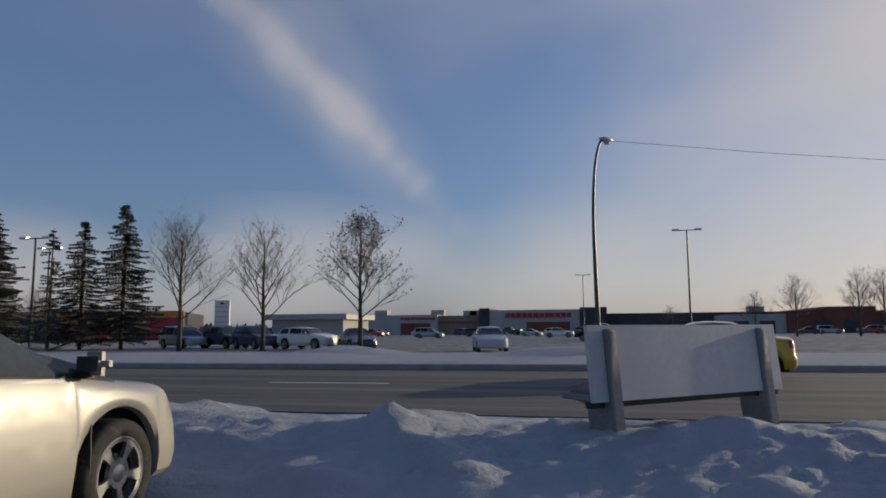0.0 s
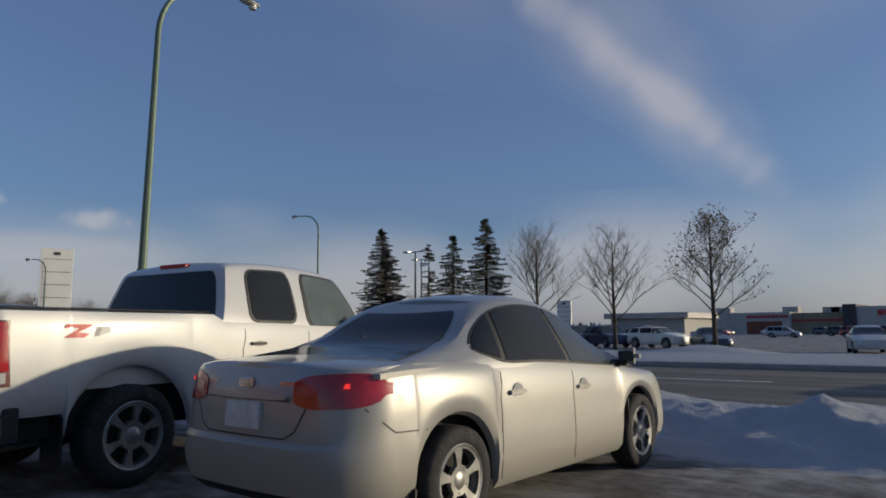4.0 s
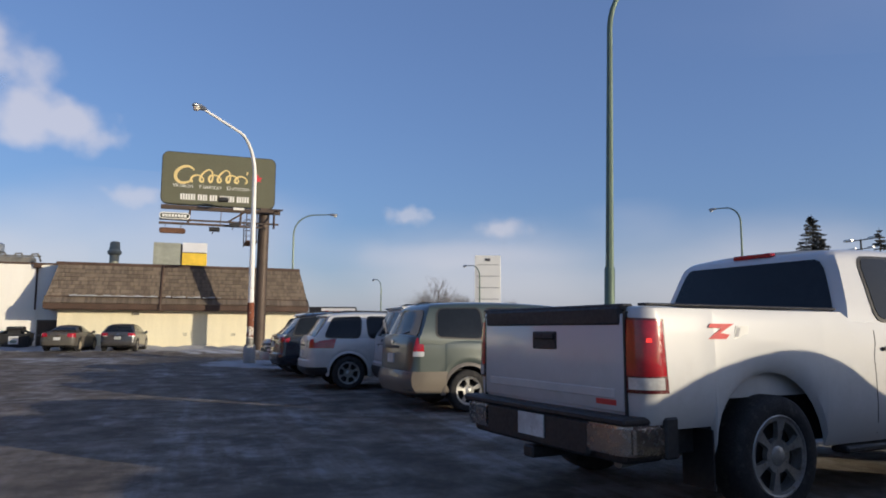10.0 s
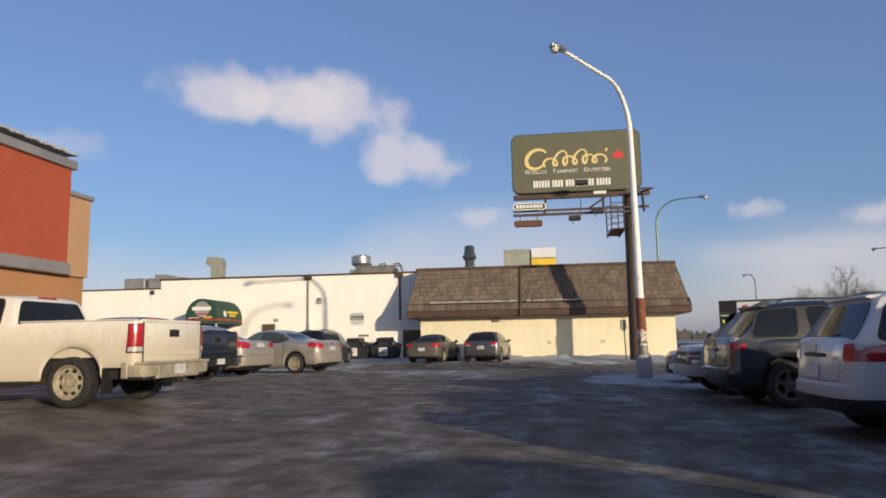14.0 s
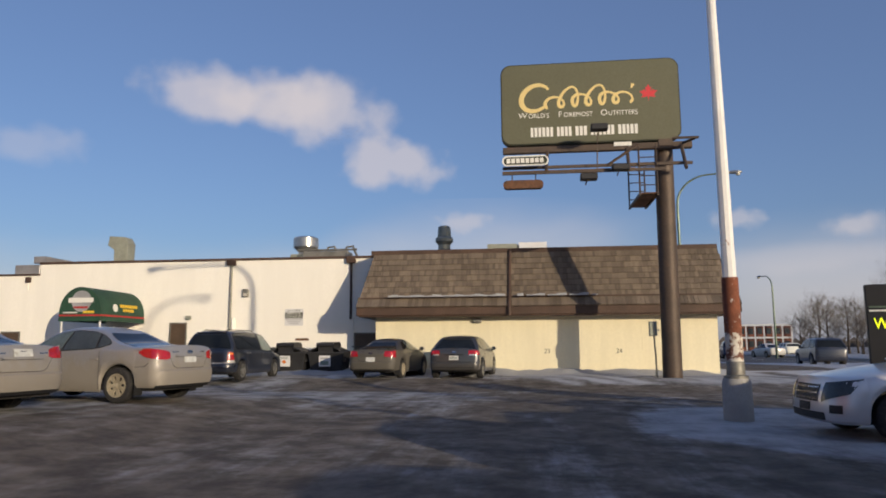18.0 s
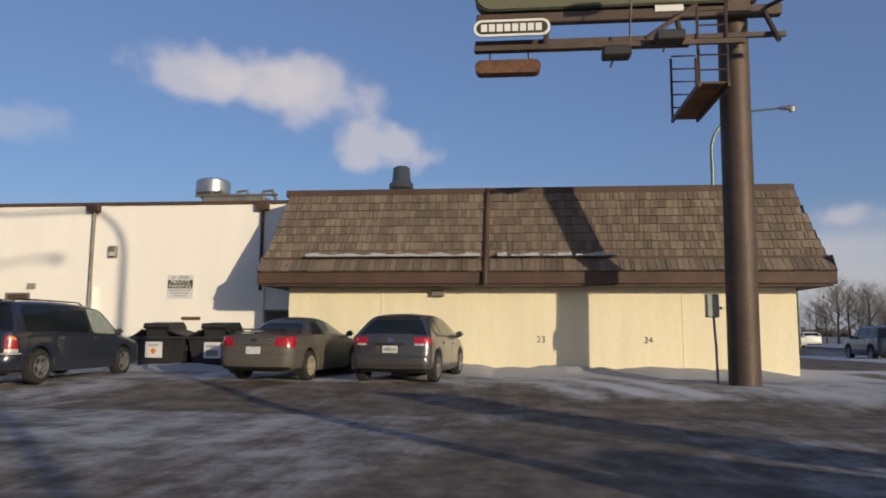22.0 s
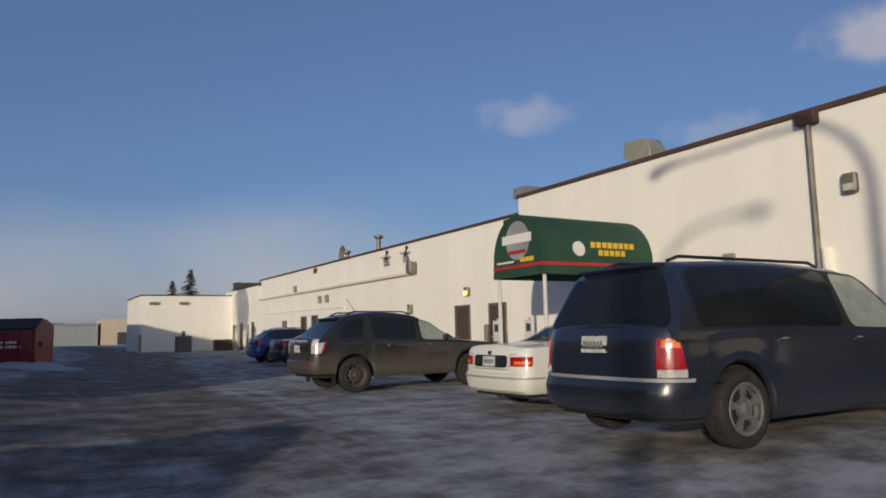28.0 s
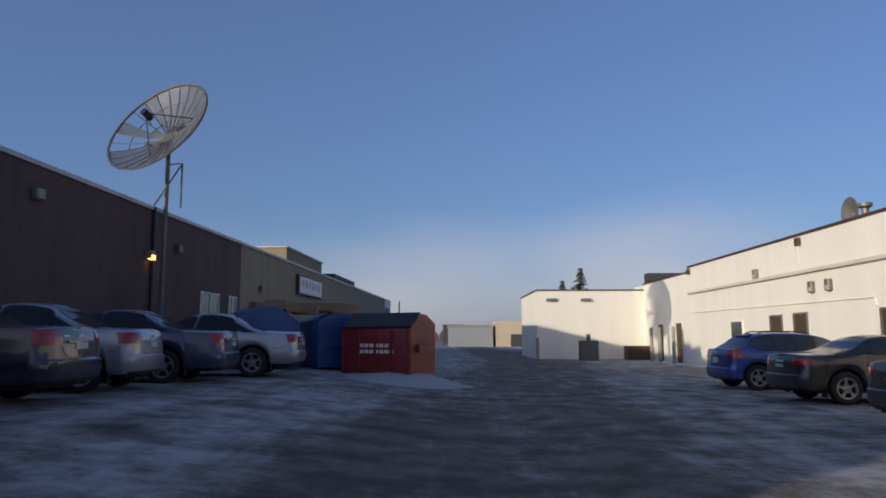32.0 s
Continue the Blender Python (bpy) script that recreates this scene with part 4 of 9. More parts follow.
def bank_height(x, y):
    """Plowed snow between the lot and the road: steep towards the lot, long towards the road."""
    if x < -60 or x > 60:
        return 0.0
    p = Vector((x, y, 0))
    c = 6.75 + 0.30 * math.sin(x * 0.37) + 0.35 * noise.noise(Vector((x * 0.45, 0, 2)))
    ridge = 0.44 + 0.06 * math.sin(x * 0.9 + 0.5) + 0.14 * noise.noise(Vector((x * 0.8, 3, 1)))
    ridge -= 0.15 * rise((x + 2.2) / 2.0)
    t = (y - c) / (1.9 if y < c else 3.3)
    if abs(t) >= 1:
        return 0.0
    k = 1 - abs(t)
    h = ridge * (k ** 1.15 if t < 0 else k * k * (3 - 2 * k))
    lump = max(0.0, noise.noise(p * 1.25 + Vector((0, 0, 4)))) * 0.20 + max(0.0, noise.noise(p * 2.6)) * 0.13 + abs(noise.noise(p * 5.0)) * 0.115 + noise.noise(p * 11) * 0.040
    return max(0.0, h + lump * min(1.0, k * 2.2) * (0.8 if t < 0 else 0.5))


def lane_middle(y):
    return max(-42.6, -38.2 + 0.135 * (y + 28.0)) if y < -28 else -38.2 + 0.02 * (y + 28.0)


def snow_cover(x, y):
    """0: bare asphalt, 1: deep snow."""
    wob = noise.noise(Vector((x * 0.5, y * 0.5, 3)))
    wob2 = noise.noise(Vector((x * 1.4, y * 1.4, 9)))
    s = 0.5
    if y > -12.5 and x > -42.5:                   # the aisle
        s = 0.41 + 0.24 * rise((-32.5 - x) / 4.0) * rise((-4.0 - y) / 4.5) + 0.05 * max(0.0, min(1.0, (y + 3.5) / 3.5))
        if y > 3.2:
            s = 0.66
    if y <= -12.5:                                # the lane behind the shops
        off = x - lane_middle(y) + 0.30 * wob + 0.15 * wob2
        side = 0.64 if off > 0 else (0.68 if y > -34 else 0.66)
        lane = lerp(0.41, side, rise((abs(off) - 1.9) / 0.9))
        s = lerp(0.62, lane, rise((-15.5 - y) / 4.0)) if x > -46 or y < -26 else 0.56
        if x > -35.5:
            s = max(s, 0.56 + 0.08 * rise((-18 - y) / 6.0))
    if x < -39.5 and -12.5 < y < 4:               # in front of the storage units
        edge = -41.4 - 1.7 * rise((-3.0 - y) / 3.5) + 0.6 * wob + 0.3 * wob2
        s = lerp(0.38, 0.74 + 0.42 * noise.noise(Vector((x * 0.22, (y - 0.35 * x) * 1.5, 6))), rise((edge - x) / 0.8))
        s = lerp(s, 0.96, rise((-44.6 - x + 0.6 * wob) / 2.2))
    d = math.hypot((x + 31.2) / 3.6, (y + 0.5) / 2.6) + 0.10 * wob + 0.05 * wob2     # the island round the lamp
    s = max(s, lerp(0.0, 0.80, rise((1.12 - d) / 0.22)))
    if x < -49 or y > 5.0:
        s = 1.0
    if x < -55 and y < 10:
        s = 0.8
    if x < -51 and 4.0 < y < 9:                   # the side street west of the units
        s = 0.2
    if y > 36:
        s = 0.62
    return s


def axis_values(lo, hi, step, near_lo, near_hi):
    far = [12, 30, 70, 160, 400, 1000, 2600]
    v = list(np.arange(near_lo, near_hi + 1e-6, step))
    return [near_lo - f for f in reversed(far)] + v + [near_hi + f for f in far]


def sheet_z(x, y):
    return 0.018 * noise.noise(Vector((x * 0.6, y * 0.6, 0))) + 0.010 * noise.noise(Vector((x * 2.0, y * 2.0, 3))) + ground_z(x, y)


def ground_sheet():
    xs = axis_values(0, 0, 0.30, -62, 16)
    ys = axis_values(0, 0, 0.30, -72, 11)
    co, att = [], []
    for y in ys:
        for x in xs:
            z = sheet_z(x, y)
            if abs(x) > 100 or abs(y) > 110:
                z = 0
            co.append((x, y, z))
            att.append(snow_cover(x, y))
    nx = len(xs)
    faces = [(j * nx + i, j * nx + i + 1, (j + 1) * nx + i + 1, (j + 1) * nx + i) for j in range(len(ys) - 1) for i in range(nx - 1)]
    me = bpy.data.meshes.new("ground")
    me.from_pydata(co, [], faces)
    a = me.attributes.new("snow_cover", "FLOAT", "POINT")
    a.data.foreach_set("value", att)
    me.polygons.foreach_set("use_smooth", [True] * len(me.polygons))
    me.materials.append(M["ground"])
    return tagged(new("ground", me), "parking lot of icy asphalt and packed snow", "ground", kind="structure")


ground_sheet()


def height_sheet(name, xs, ys, fn, material, label, category, kind="structure", drop=0.05):
    b = bmesh.new()
    rows = [[b.verts.new((x, y, fn(x, y))) for x in xs] for y in ys]
    grid_faces(b, rows)
    ob = link(name, b, material, None, 180)
    return tagged(ob, label, category, kind=kind)


def arange(a, b, s):
    return list(np.arange(a, b + 1e-6, s))


height_sheet("snow_bank", arange(-46, -10.1, 0.22), arange(4.0, 10.6, 0.14), lambda x, y: bank_height(x, y) - 0.03 + (0.03 if y < 4.6 or y > 10 else 0) * -1, "snow", "white plowed snow bank along the road, lumpy and tracked", "snow bank")
height_sheet("snow_bank_near", arange(-10.1, 16.0, 0.075), arange(4.0, 10.6, 0.075), lambda x, y: bank_height(x, y) - 0.03 + (0.03 if y < 4.6 or y > 10 else 0) * -1, "snow", "white plowed snow bank along the road, lumpy and tracked", "snow bank")


def far_bank(x, y):
    p = Vector((x, y, 7))
    t = (y - 27.9) / 5.5
    h = 0.17 + 0.10 * max(0.0, 1 - t * t) * (1 + 0.8 * noise.noise(p * 0.35) + 0.5 * noise.noise(p * 1.1))
    h += 0.28 * max(0.0, 1 - ((x + 11.5) / 2.6) ** 2) * max(0.0, 1 - ((y - 30.4) / 2.2) ** 2) * (1 + 0.7 * noise.noise(p * 1.9))
    h += 0.35 * max(0.0, 1 - ((x - 1.0) / 6.0) ** 2) * max(0.0, 1 - ((y - 29.4) / 3.0) ** 2)
    if y > 33.2 or y < 22.3:
        h *= 0.3
    return h


height_sheet("snow_verge", arange(-130, 80, 0.9), arange(21.95, 34.1, 0.42), far_bank, "snow", "snow-covered verge beyond the road with plowed heaps", "snow verge")

rd = box(-400, 400, 10.2, 21.7, -0.2, 0.02)
tagged(link("road", rd, "road"), "wide salted grey asphalt road", "road", kind="structure")
kb = box(-400, 400, 21.7, 21.98, -0.1, 0.19, 0.03)
tagged(link("kerb", kb, "concrete"), "concrete kerb under snow", "kerb", kind="structure")
lm = bmesh.new()
for k in range(30):
    x = -120 + k * 8
    box(x, x + 3, 15.8, 15.95, 0.02, 0.026, bm=lm)
tagged(link("lane_marks", lm, "bb_white"), "worn white lane dashes on the road", "road marking", kind="structure")
ym = bmesh.new()
for k in range(44):
    if k % 5 == 3 or k in (1, 12, 19, 20, 30):
        continue
    ends = []
    for q in (k, k + 1):
        c = Vector((lerp(-17.6, -13.6, q / 44), lerp(-4.72, -1.2, q / 44), 0))
        u = Vector((-0.66, 0.75, 0)) * (0.045 + 0.022 * math.sin(q * 2.1))
        ends.append([c - u, c + u])
    quad = [ends[0][0], ends[1][0], ends[1][1], ends[0][1]]
    ym.faces.new([ym.verts.new((p.x, p.y, sheet_z(p.x, p.y) + 0.006)) for p in quad])
bmesh.ops.remove_doubles(ym, verts=ym.verts, dist=0.002)
M["line_yellow"] = surface("worn_yellow_paint", (0.20, 0.16, 0.10), 0.85, 0, 0.3, 2.5, 30, 0.2, 0.01, (0.10, 0.085, 0.07), (0.42, 0.62))
tagged(link("parking_line", ym, "line_yellow"), "worn yellow parking line", "road marking", kind="structure")

# ---- storage building ----
S, W = -47.5, -49.38
storage = thing("storage_building", "beige storage building with a brown cedar-shake mansard roof", "building", at=(-0.18, 0.54, 0))
part("wall", box(-60, S, -11.55, 1.98, -0.1, 2.7), "beige_wall", storage)
part("roof_deck", box(-60, -48.05, -11.75, 2.15, 4.6, 5.12), "roofing", storage)
part("fascia", box(-60, -46.72, -12.2, 2.7, 2.52, 2.84, 0.02), "brown_trim", storage)
part("soffit", box(-60, -46.80, -12.12, 2.62, 2.47, 2.515), "brown_trim", storage)
part("cap_board", box(-60, -47.86, -11.85, 2.22, 5.10, 5.30, 0.015), "brown_trim", storage)


def mansard(u, s):
    """Front slope: u along the wall 0..1, s up the slope 0..1 -> place. Flared at the foot."""
    pts = ((-46.70, 2.85), (-47.05, 3.22), (-47.9, 5.12))
    k = 0.17
    if s < k:
        x, z = lerp(pts[0][0], pts[1][0], s / k), lerp(pts[0][1], pts[1][1], s / k)
    else:
        x, z = lerp(pts[1][0], pts[2][0], (s - k) / (1 - k)), lerp(pts[1][1], pts[2][1], (s - k) / (1 - k))
    y = lerp(lerp(-12.2, -11.7, s), lerp(2.7, 2.2, s), u)
    return Vector((x, y, z))


mb = bmesh.new()
core = [[mb.verts.new(mansard(u, s) + Vector((-0.05, 0, -0.02))) for u in (0.003, 0.997)] for s in (0, 0.17, 1)]
side0 = [mb.verts.new((-60, v[0].co.y, v[0].co.z)) for v in core]
side1 = [mb.verts.new((-60, v[1].co.y, v[1].co.z)) for v in core]
for i in range(2):
    mb.faces.new((core[i][0], core[i][1], core[i + 1][1], core[i + 1][0]))
    mb.faces.new((side0[i], core[i][0], core[i + 1][0], side0[i + 1]))
    mb.faces.new((core[i][1], side1[i], side1[i + 1], core[i + 1][1]))
bmesh.ops.recalc_face_normals(mb, faces=mb.faces)
mans = part("mansard_roof", mb, "shingle_rest", storage, smooth=0)
part("gutter_rail", box(-47.03, -46.96, -12.2, 2.6, 3.20, 3.26), "brown_trim", storage)
part("downspout", tube([(-46.62, -6.05, 2.5), (-46.66, -6.05, 2.9), (-47.0, -6.05, 3.3), (-47.84, -6.02, 5.2)], 0.07, 8), "brown_trim", storage)
rng = random.Random(5)
sb = bmesh.new()
for k in range(70):
    y = -10.9 + k * 0.12
    if k < 39 or (42 < k < 69 and k % 7 != 3):
        h = 0.05 + 0.025 * math.sin(k * 0.9) + 0.02 * rng.random()
        box(-47.05, -46.80 + 0.06 * rng.random(), y, y + 0.125, 3.255, 3.26 + h, bm=sb)
sb.transform(Matrix.Translation((-0.18, 0.54, 0)))
tagged(link("roof_snow", sb, "snow"), "thin strip of snow on the roof ledge", "snow")
for k, (y0, y1) in enumerate(((-8.92, -4.0), (-3.98, -0.9))):
    g = box(S - 0.02, S + 0.012, y0, y1, 0.12, 2.38)
    part("garage_panel", g, "beige_wall", storage)
    for yy in (y0, y1):
        part("panel_joint", box(S + 0.002, S + 0.02, yy - 0.012, yy + 0.012, 0.12, 2.40), "beige_wall", storage)
for body, yc in (("23", -4.60), ("24", -1.80)):
    text_mesh("unit_number", body, 0.24, "bb_dark", storage, pose(S + 0.016, yc, 1.075, 0, 0, 90), 0.003)
lampb = box(S, S + 0.16, -7.55, -7.20, 2.22, 2.38, 0.02)
part("wall_lamp", lampb, "dull_metal", storage)

# ---- white building ----
white = thing("white_building", "long white painted shop building seen from behind", "building", at=(-0.21, 0.56, 0))
part("wall", box(-70, W, -28.05, -11.2, -0.1, 5.2), "white_wall", white)
part("wall", box(-70, W - 0.004, -56.4, -28.05, -0.1, 4.68), "white_wall", white)
part("wall", box(-70, W - 0.02, -66.0, -56.4, -0.1, 4.45), "white_wall", white)
part("wing_wall", box(-70, -43.15, -72.0, -64.0, -0.1, 4.12), "white_wall", white)
part("coping", box(-69.9, W + 0.05, -28.1, -11.3, 5.2, 5.31, 0.01), "brown_trim", white)
part("coping", box(-69.9, W + 0.05, -56.4, -28.1, 4.68, 4.77, 0.01), "brown_trim", white)
part("coping", box(-69.9, W + 0.03, -64.0, -56.4, 4.45, 4.53, 0.01), "brown_trim", white)
part("coping", box(-69.9, -43.09, -72.0, -63.94, 4.12, 4.2, 0.01), "brown_trim", white)
part("roof_screen", box(-60, -49.6, -28.6, -28.0, 5.3, 5.62), "coping", white)
part("roof_screen", box(-58, -49.5, -64.1, -63.3, 4.2, 5.1), "far_dark", white)
part("wall_ledge", box(W, W + 0.13, -56.3, -34.9, 3.42, 3.54, 0.02), "ledge_paint", white)
part("duct_end", box(W, W + 0.34, -35.05, -34.65, 3.45, 3.9, 0.05), "dull_metal", white)
for y, z0, z1 in ((-18.65, 1.9, 5.1), (-13.1, 2.5, 5.1)):
    part("downspout", tube([(W + 0.07, y, z1), (W + 0.07, y, z0)], 0.055, 8), "dull_metal" if y < -15 else "brown_trim", white)
    part("spout_box", box(W, W + 0.2, y - 0.2, y + 0.2, 4.98, 5.25, 0.02), "brown_trim", white)
part("conduit", tube([(W + 0.06, -18.45, 0.1), (W + 0.06, -18.5, 2.6)], 0.09, 8), "white_wall", white)
part("conduit", tube([(W + 0.04, -13.0, 0.1), (W + 0.04, -13.0, 2.6)], 0.05, 8), "white_wall", white)
for y, z in ((-17.95, 3.72), (-49.06, 3.72), (-45.16, 2.95), (-44.16, 2.95), (-35.2, 2.1)):
    lb = box(W, W + 0.15, y - 0.13, y + 0.13, z - 0.18, z + 0.18, 0.03)
    lo = part("wall_lamp", lb, "dull_metal", white)
    part("lamp_lens", box(W + 0.05, W + 0.17, y - 0.09, y + 0.09, z - 0.14, z - 0.02), "lamp_glass", lo)
lit = box(W, W + 0.14, -31.15, -30.9, 2.38, 2.68, 0.03)
lo = part("wall_lamp", lit, "dull_metal", white, "small wall lamp glowing orange")
part("lamp_lens", box(W + 0.03, W + 0.16, -31.12, -30.93, 2.40, 2.55), "lit_bulb", lo)
for y in (-56.2, -45.86, -28.6):
    part("scupper", box(W, W + 0.12, y - 0.13, y + 0.13, 4.35, 4.62, 0.02), "brown_trim", white)
    part("drain_pipe", tube([(W + 0.05, y, 4.4), (W + 0.05, y, 3.75 if y < -40 else 4.0)], 0.035, 6), "white_wall", white)
part("wall_pipe", tube([(W + 0.03, -56, 2.55), (W + 0.03, -42.0, 2.45), (W + 0.03, -41.9, 2.2)], 0.025, 6), "white_wall", white)
for y0, y1, z0, z1, nm in ((-31.85, -31.0, 0.0, 2.03, "door"), (-29.75, -28.9, 0.0, 2.02, "door"), (-21.45, -20.75, 0.0, 2.36, "door"), (-48.16, -47.36, 0, 2.1, "door"), (-46.46, -45.66, 0, 2.12, "door"),
                           (-41.76, -41.16, 0, 2.1, "door"), (-51.66, -50.56, 1.1, 2.0, "window"), (-61.3, -60.4, 0, 2.1, "door"), (-58.4, -57.5, 0, 2.1, "door"), (-12.9, -11.9, 0.0, 1.85, "door")):
    d = part(nm, box(W - 0.05, W + 0.015, y0, y1, z0, z1), "door_brown" if nm == "door" else "glass_mid", white)
    fr = bmesh.new()
    for a, b_, c, e in ((y0 - 0.06, y0, z0, z1 + 0.06), (y1, y1 + 0.06, z0, z1 + 0.06), (y0, y1, z1, z1 + 0.06)):
        box(W, W + 0.05, a, b_, c, e, bm=fr)
    part("frame", fr, "dull_metal" if y0 > -50 else "white_wall", d)
    if nm == "door":
        part("door_knob", tube([(W + 0.01, y0 + 0.09, 1.0), (W + 0.08, y0 + 0.09, 1.0)], 0.03, 8), "galv", d)
part("wall_plate", box(W, W + 0.03, -15.6, -15.0, 1.58, 1.68), "ply_rust", white)
part("wall_plate", box(W, W + 0.03, -18.3, -17.9, 1.55, 1.63), "white_wall", white)
part("small_box", box(W, W + 0.1, -20.75, -20.5, 2.55, 2.72), "duct", white)
part("meter", box(W, W + 0.18, -29.9, -29.75, 0.5, 1.4, 0.02), "dull_metal", white)
for x in (-44.0, -46.0):
    part("wall_lamp", box(x - 0.3, x + 0.3, -64.0, -63.82, 3.5, 3.68, 0.03), "dull_metal", white)
part("corner_guard", box(-43.24, -43.05, -64.06, -63.94, 0.0, 1.4), "duct", white)

# notice on the white wall
sg = thing("parking_notice", "white private parking notice with a black band", "sign", at=(W - 0.198, -15.13, 2.62), turn=90)
part("panel", box(-0.42, 0.42, -0.012, 0.0, -0.38, 0.36), "sign_panel", sg)
part("band", box(-0.40, 0.40, -0.018, -0.013, -0.06, 0.20), "bb_dark", sg)
text_mesh("word", "24", 0.12, "bb_dark", sg, pose(-0.23, -0.016, 0.28), 0.003)
text_mesh("word", "HOUR", 0.12, "bb_dark", sg, pose(0.10, -0.016, 0.28), 0.003)
text_mesh("word", "PRIVATE", 0.15, "bb_white", sg, pose(0, -0.022, 0.135), 0.003, squeeze=1.15)
text_mesh("word", "PARKING", 0.15, "bb_white", sg, pose(0, -0.022, 0.01), 0.003, squeeze=1.15)
nb = bmesh.new()
for k, w_ in enumerate((0.36, 0.30, 0.22)):
    for q in range(5):
        x0 = -w_ + q * w_ * 0.4
        box(x0, x0 + w_ * 0.33, -0.017, -0.013, -0.14 - k * 0.085, -0.10 - k * 0.085, bm=nb)
part("small_print", nb, "grey_mark", sg)

# ---- barrel awning ----
aw = thing("entrance_awning", "green barrel canvas awning with a red stripe over a shop entrance", "awning", at=(-0.21, -23.14, 0))
ab = bmesh.new()
prof = [(-0.92, 2.52), (-0.92, 2.75)] + [(-0.92 * math.cos(radians(a)), 2.75 + 1.06 * math.sin(radians(a))) for a in range(10, 171, 10)] + [(0.92, 2.75), (0.92, 2.52)]
r0 = [ab.verts.new((-46.05, y, z)) for y, z in prof]
rows = [[ab.verts.new((x, y * (1 - 0.0 * (x + 46)), z - 0.02 * math.sin((x + 46) * 4.0) ** 2)) for y, z in prof] for x in (-46.05, -46.9, -47.75, -48.55, W)]
grid_faces(ab, rows)
ab.faces.new(r0)
bmesh.ops.recalc_face_normals(ab, faces=ab.faces)
part("canopy", ab, "awning", aw, smooth=25)
for nm, z0, z1, mt in (("stripe", 2.60, 2.67, "awning_red"), ("valance", 2.40, 2.53, "awning")):
    b = bmesh.new()
    box(-46.06, -46.035, -0.925, 0.925, z0, z1, bm=b)
    box(W, -46.06, 0.918, 0.935, z0, z1, bm=b)
    box(W, -46.06, -0.935, -0.918, z0, z1, bm=b)
    part(nm, b, mt, aw)
part("emblem", lathe([(0.44, 0.0), (0.44, 0.012), (0.0, 0.012)], 28, "x"), "grey_mark", aw).matrix_basis = pose(-46.05, 0.05, 3.22)
part("emblem_band", box(-46.035, -46.028, -0.52, 0.58, 3.16, 3.36), "bb_white", aw)
part("emblem_foot", box(-46.035, -46.028, -0.28, 0.36, 2.92, 3.0), "awning_red", aw)
for q in range(6):
    part("script_bar", box(-46.045, -46.03, -0.75 + q * 0.11, -0.75 + q * 0.11 + 0.09, 2.73, 2.775), "bb_white", aw)
for q in range(5):
    part("yellow_bar", box(-46.045, -46.03, 0.15 + q * 0.10, 0.15 + q * 0.10 + 0.085, 2.72, 2.82), "yellow_ink", aw)
for row, (n_, z) in enumerate(((8, 3.02), (5, 2.84))):
    for q in range(n_):
        x = -47.45 - q * 0.17 - row * 0.2
        y = 0.925 if z < 2.9 else 0.90
        part("name_bar", box(x - 0.13, x - 0.01, y, y + 0.02, z, z + 0.13), "yellow_ink", aw)
part("round_badge", lathe([(0.17, 0.0), (0.17, 0.02), (0.0, 0.02)], 20, "z"), "bb_white", aw).matrix_basis = pose(-47.1, 0.90, 2.98, -80, 0, 0)
for y in (-0.85, 0.85):
    part("post", tube([(-46.15, y, 0.0), (-46.15, y, 2.55)], 0.045, 8), "sign_panel", aw)
for y in (-25.3, -24.0):
    sp = thing("sign_post", "small parking sign on a post by the entrance", "sign", "entrance signs", at=(-46.8, y + 0.55, 0))
    part("post", tube([(0, 0, 0), (0, 0, 1.5)], 0.03, 6), "galv", sp)
    part("panel", box(0.03, 0.045, -0.15, 0.15, 0.95, 1.45), "sign_panel", sp)
    part("panel_mark", box(0.046, 0.05, -0.08, 0.08, 1.18, 1.36), "bb_dark", sp)

# ---- roof equipment ----
def roof_thing(name, label, category, at, build):
    t = thing(name, label, category, at=at)
    build(t)
    return t


def vent_fan(t):
    part("drum", lathe([(0.35, 0.0), (0.38, 0.3), (0.55, 0.42), (0.62, 0.5), (0.62, 0.95), (0.5, 1.02), (0.0, 1.06)], 24), "galv", t)
    part("base", box(-0.6, 0.6, -0.6, 0.6, -0.4, 0.1, 0.02), "duct", t)


def vent_turbine(t):
    part("vent_pipe", lathe([(0.30, -0.3), (0.30, 0.8), (0.44, 0.95), (0.44, 1.1), (0.34, 1.2), (0.30, 1.68), (0.22, 1.74), (0.0, 1.74)], 20), "duct", t)


roof_thing("roof_fan", "shiny round exhaust fan on the roof", "roof fan", (-53.14, -15.80, 5.75), vent_fan)
roof_thing("roof_vent", "tall dull grey roof vent", "roof vent", (-53.26, -8.80, 5.45), vent_turbine)


def gooseneck(t):
    b = prism([(-0.34, -0.6), (0.36, -0.6), (0.42, 0.95), (0.22, 1.28), (-0.62, 1.34), (-0.70, 0.86), (-0.34, 0.62)], -0.36, 0.36, "x")
    bmesh.ops.bevel(b, geom=list(b.edges), offset=0.02, segments=1, affect="EDGES")
    part("duct", b, "duct", t)


roof_thing("gooseneck_duct", "pale green gooseneck roof duct", "duct", (-53.25, -25.60, 5.7), gooseneck)


def gas_unit(t):
    part("cabinet", box(-0.5, 0.5, -1.1, 1.1, 0, 0.55, 0.03), "dull_metal", t)
    for k in range(3):
        part("pipe", tube([(0.3, -1.0 + k * 0.9, 0.2), (0.3, -0.8 + k * 0.9, 0.75), (0.3, -0.5 + k * 0.9, 0.78), (0.3, -0.3 + k * 0.9, 0.3)], 0.06, 6), "dull_metal", t)
    part("cross_bar", tube([(0.35, -1.4, 0.62), (0.35, 1.5, 0.62)], 0.05, 6), "dull_metal", t)


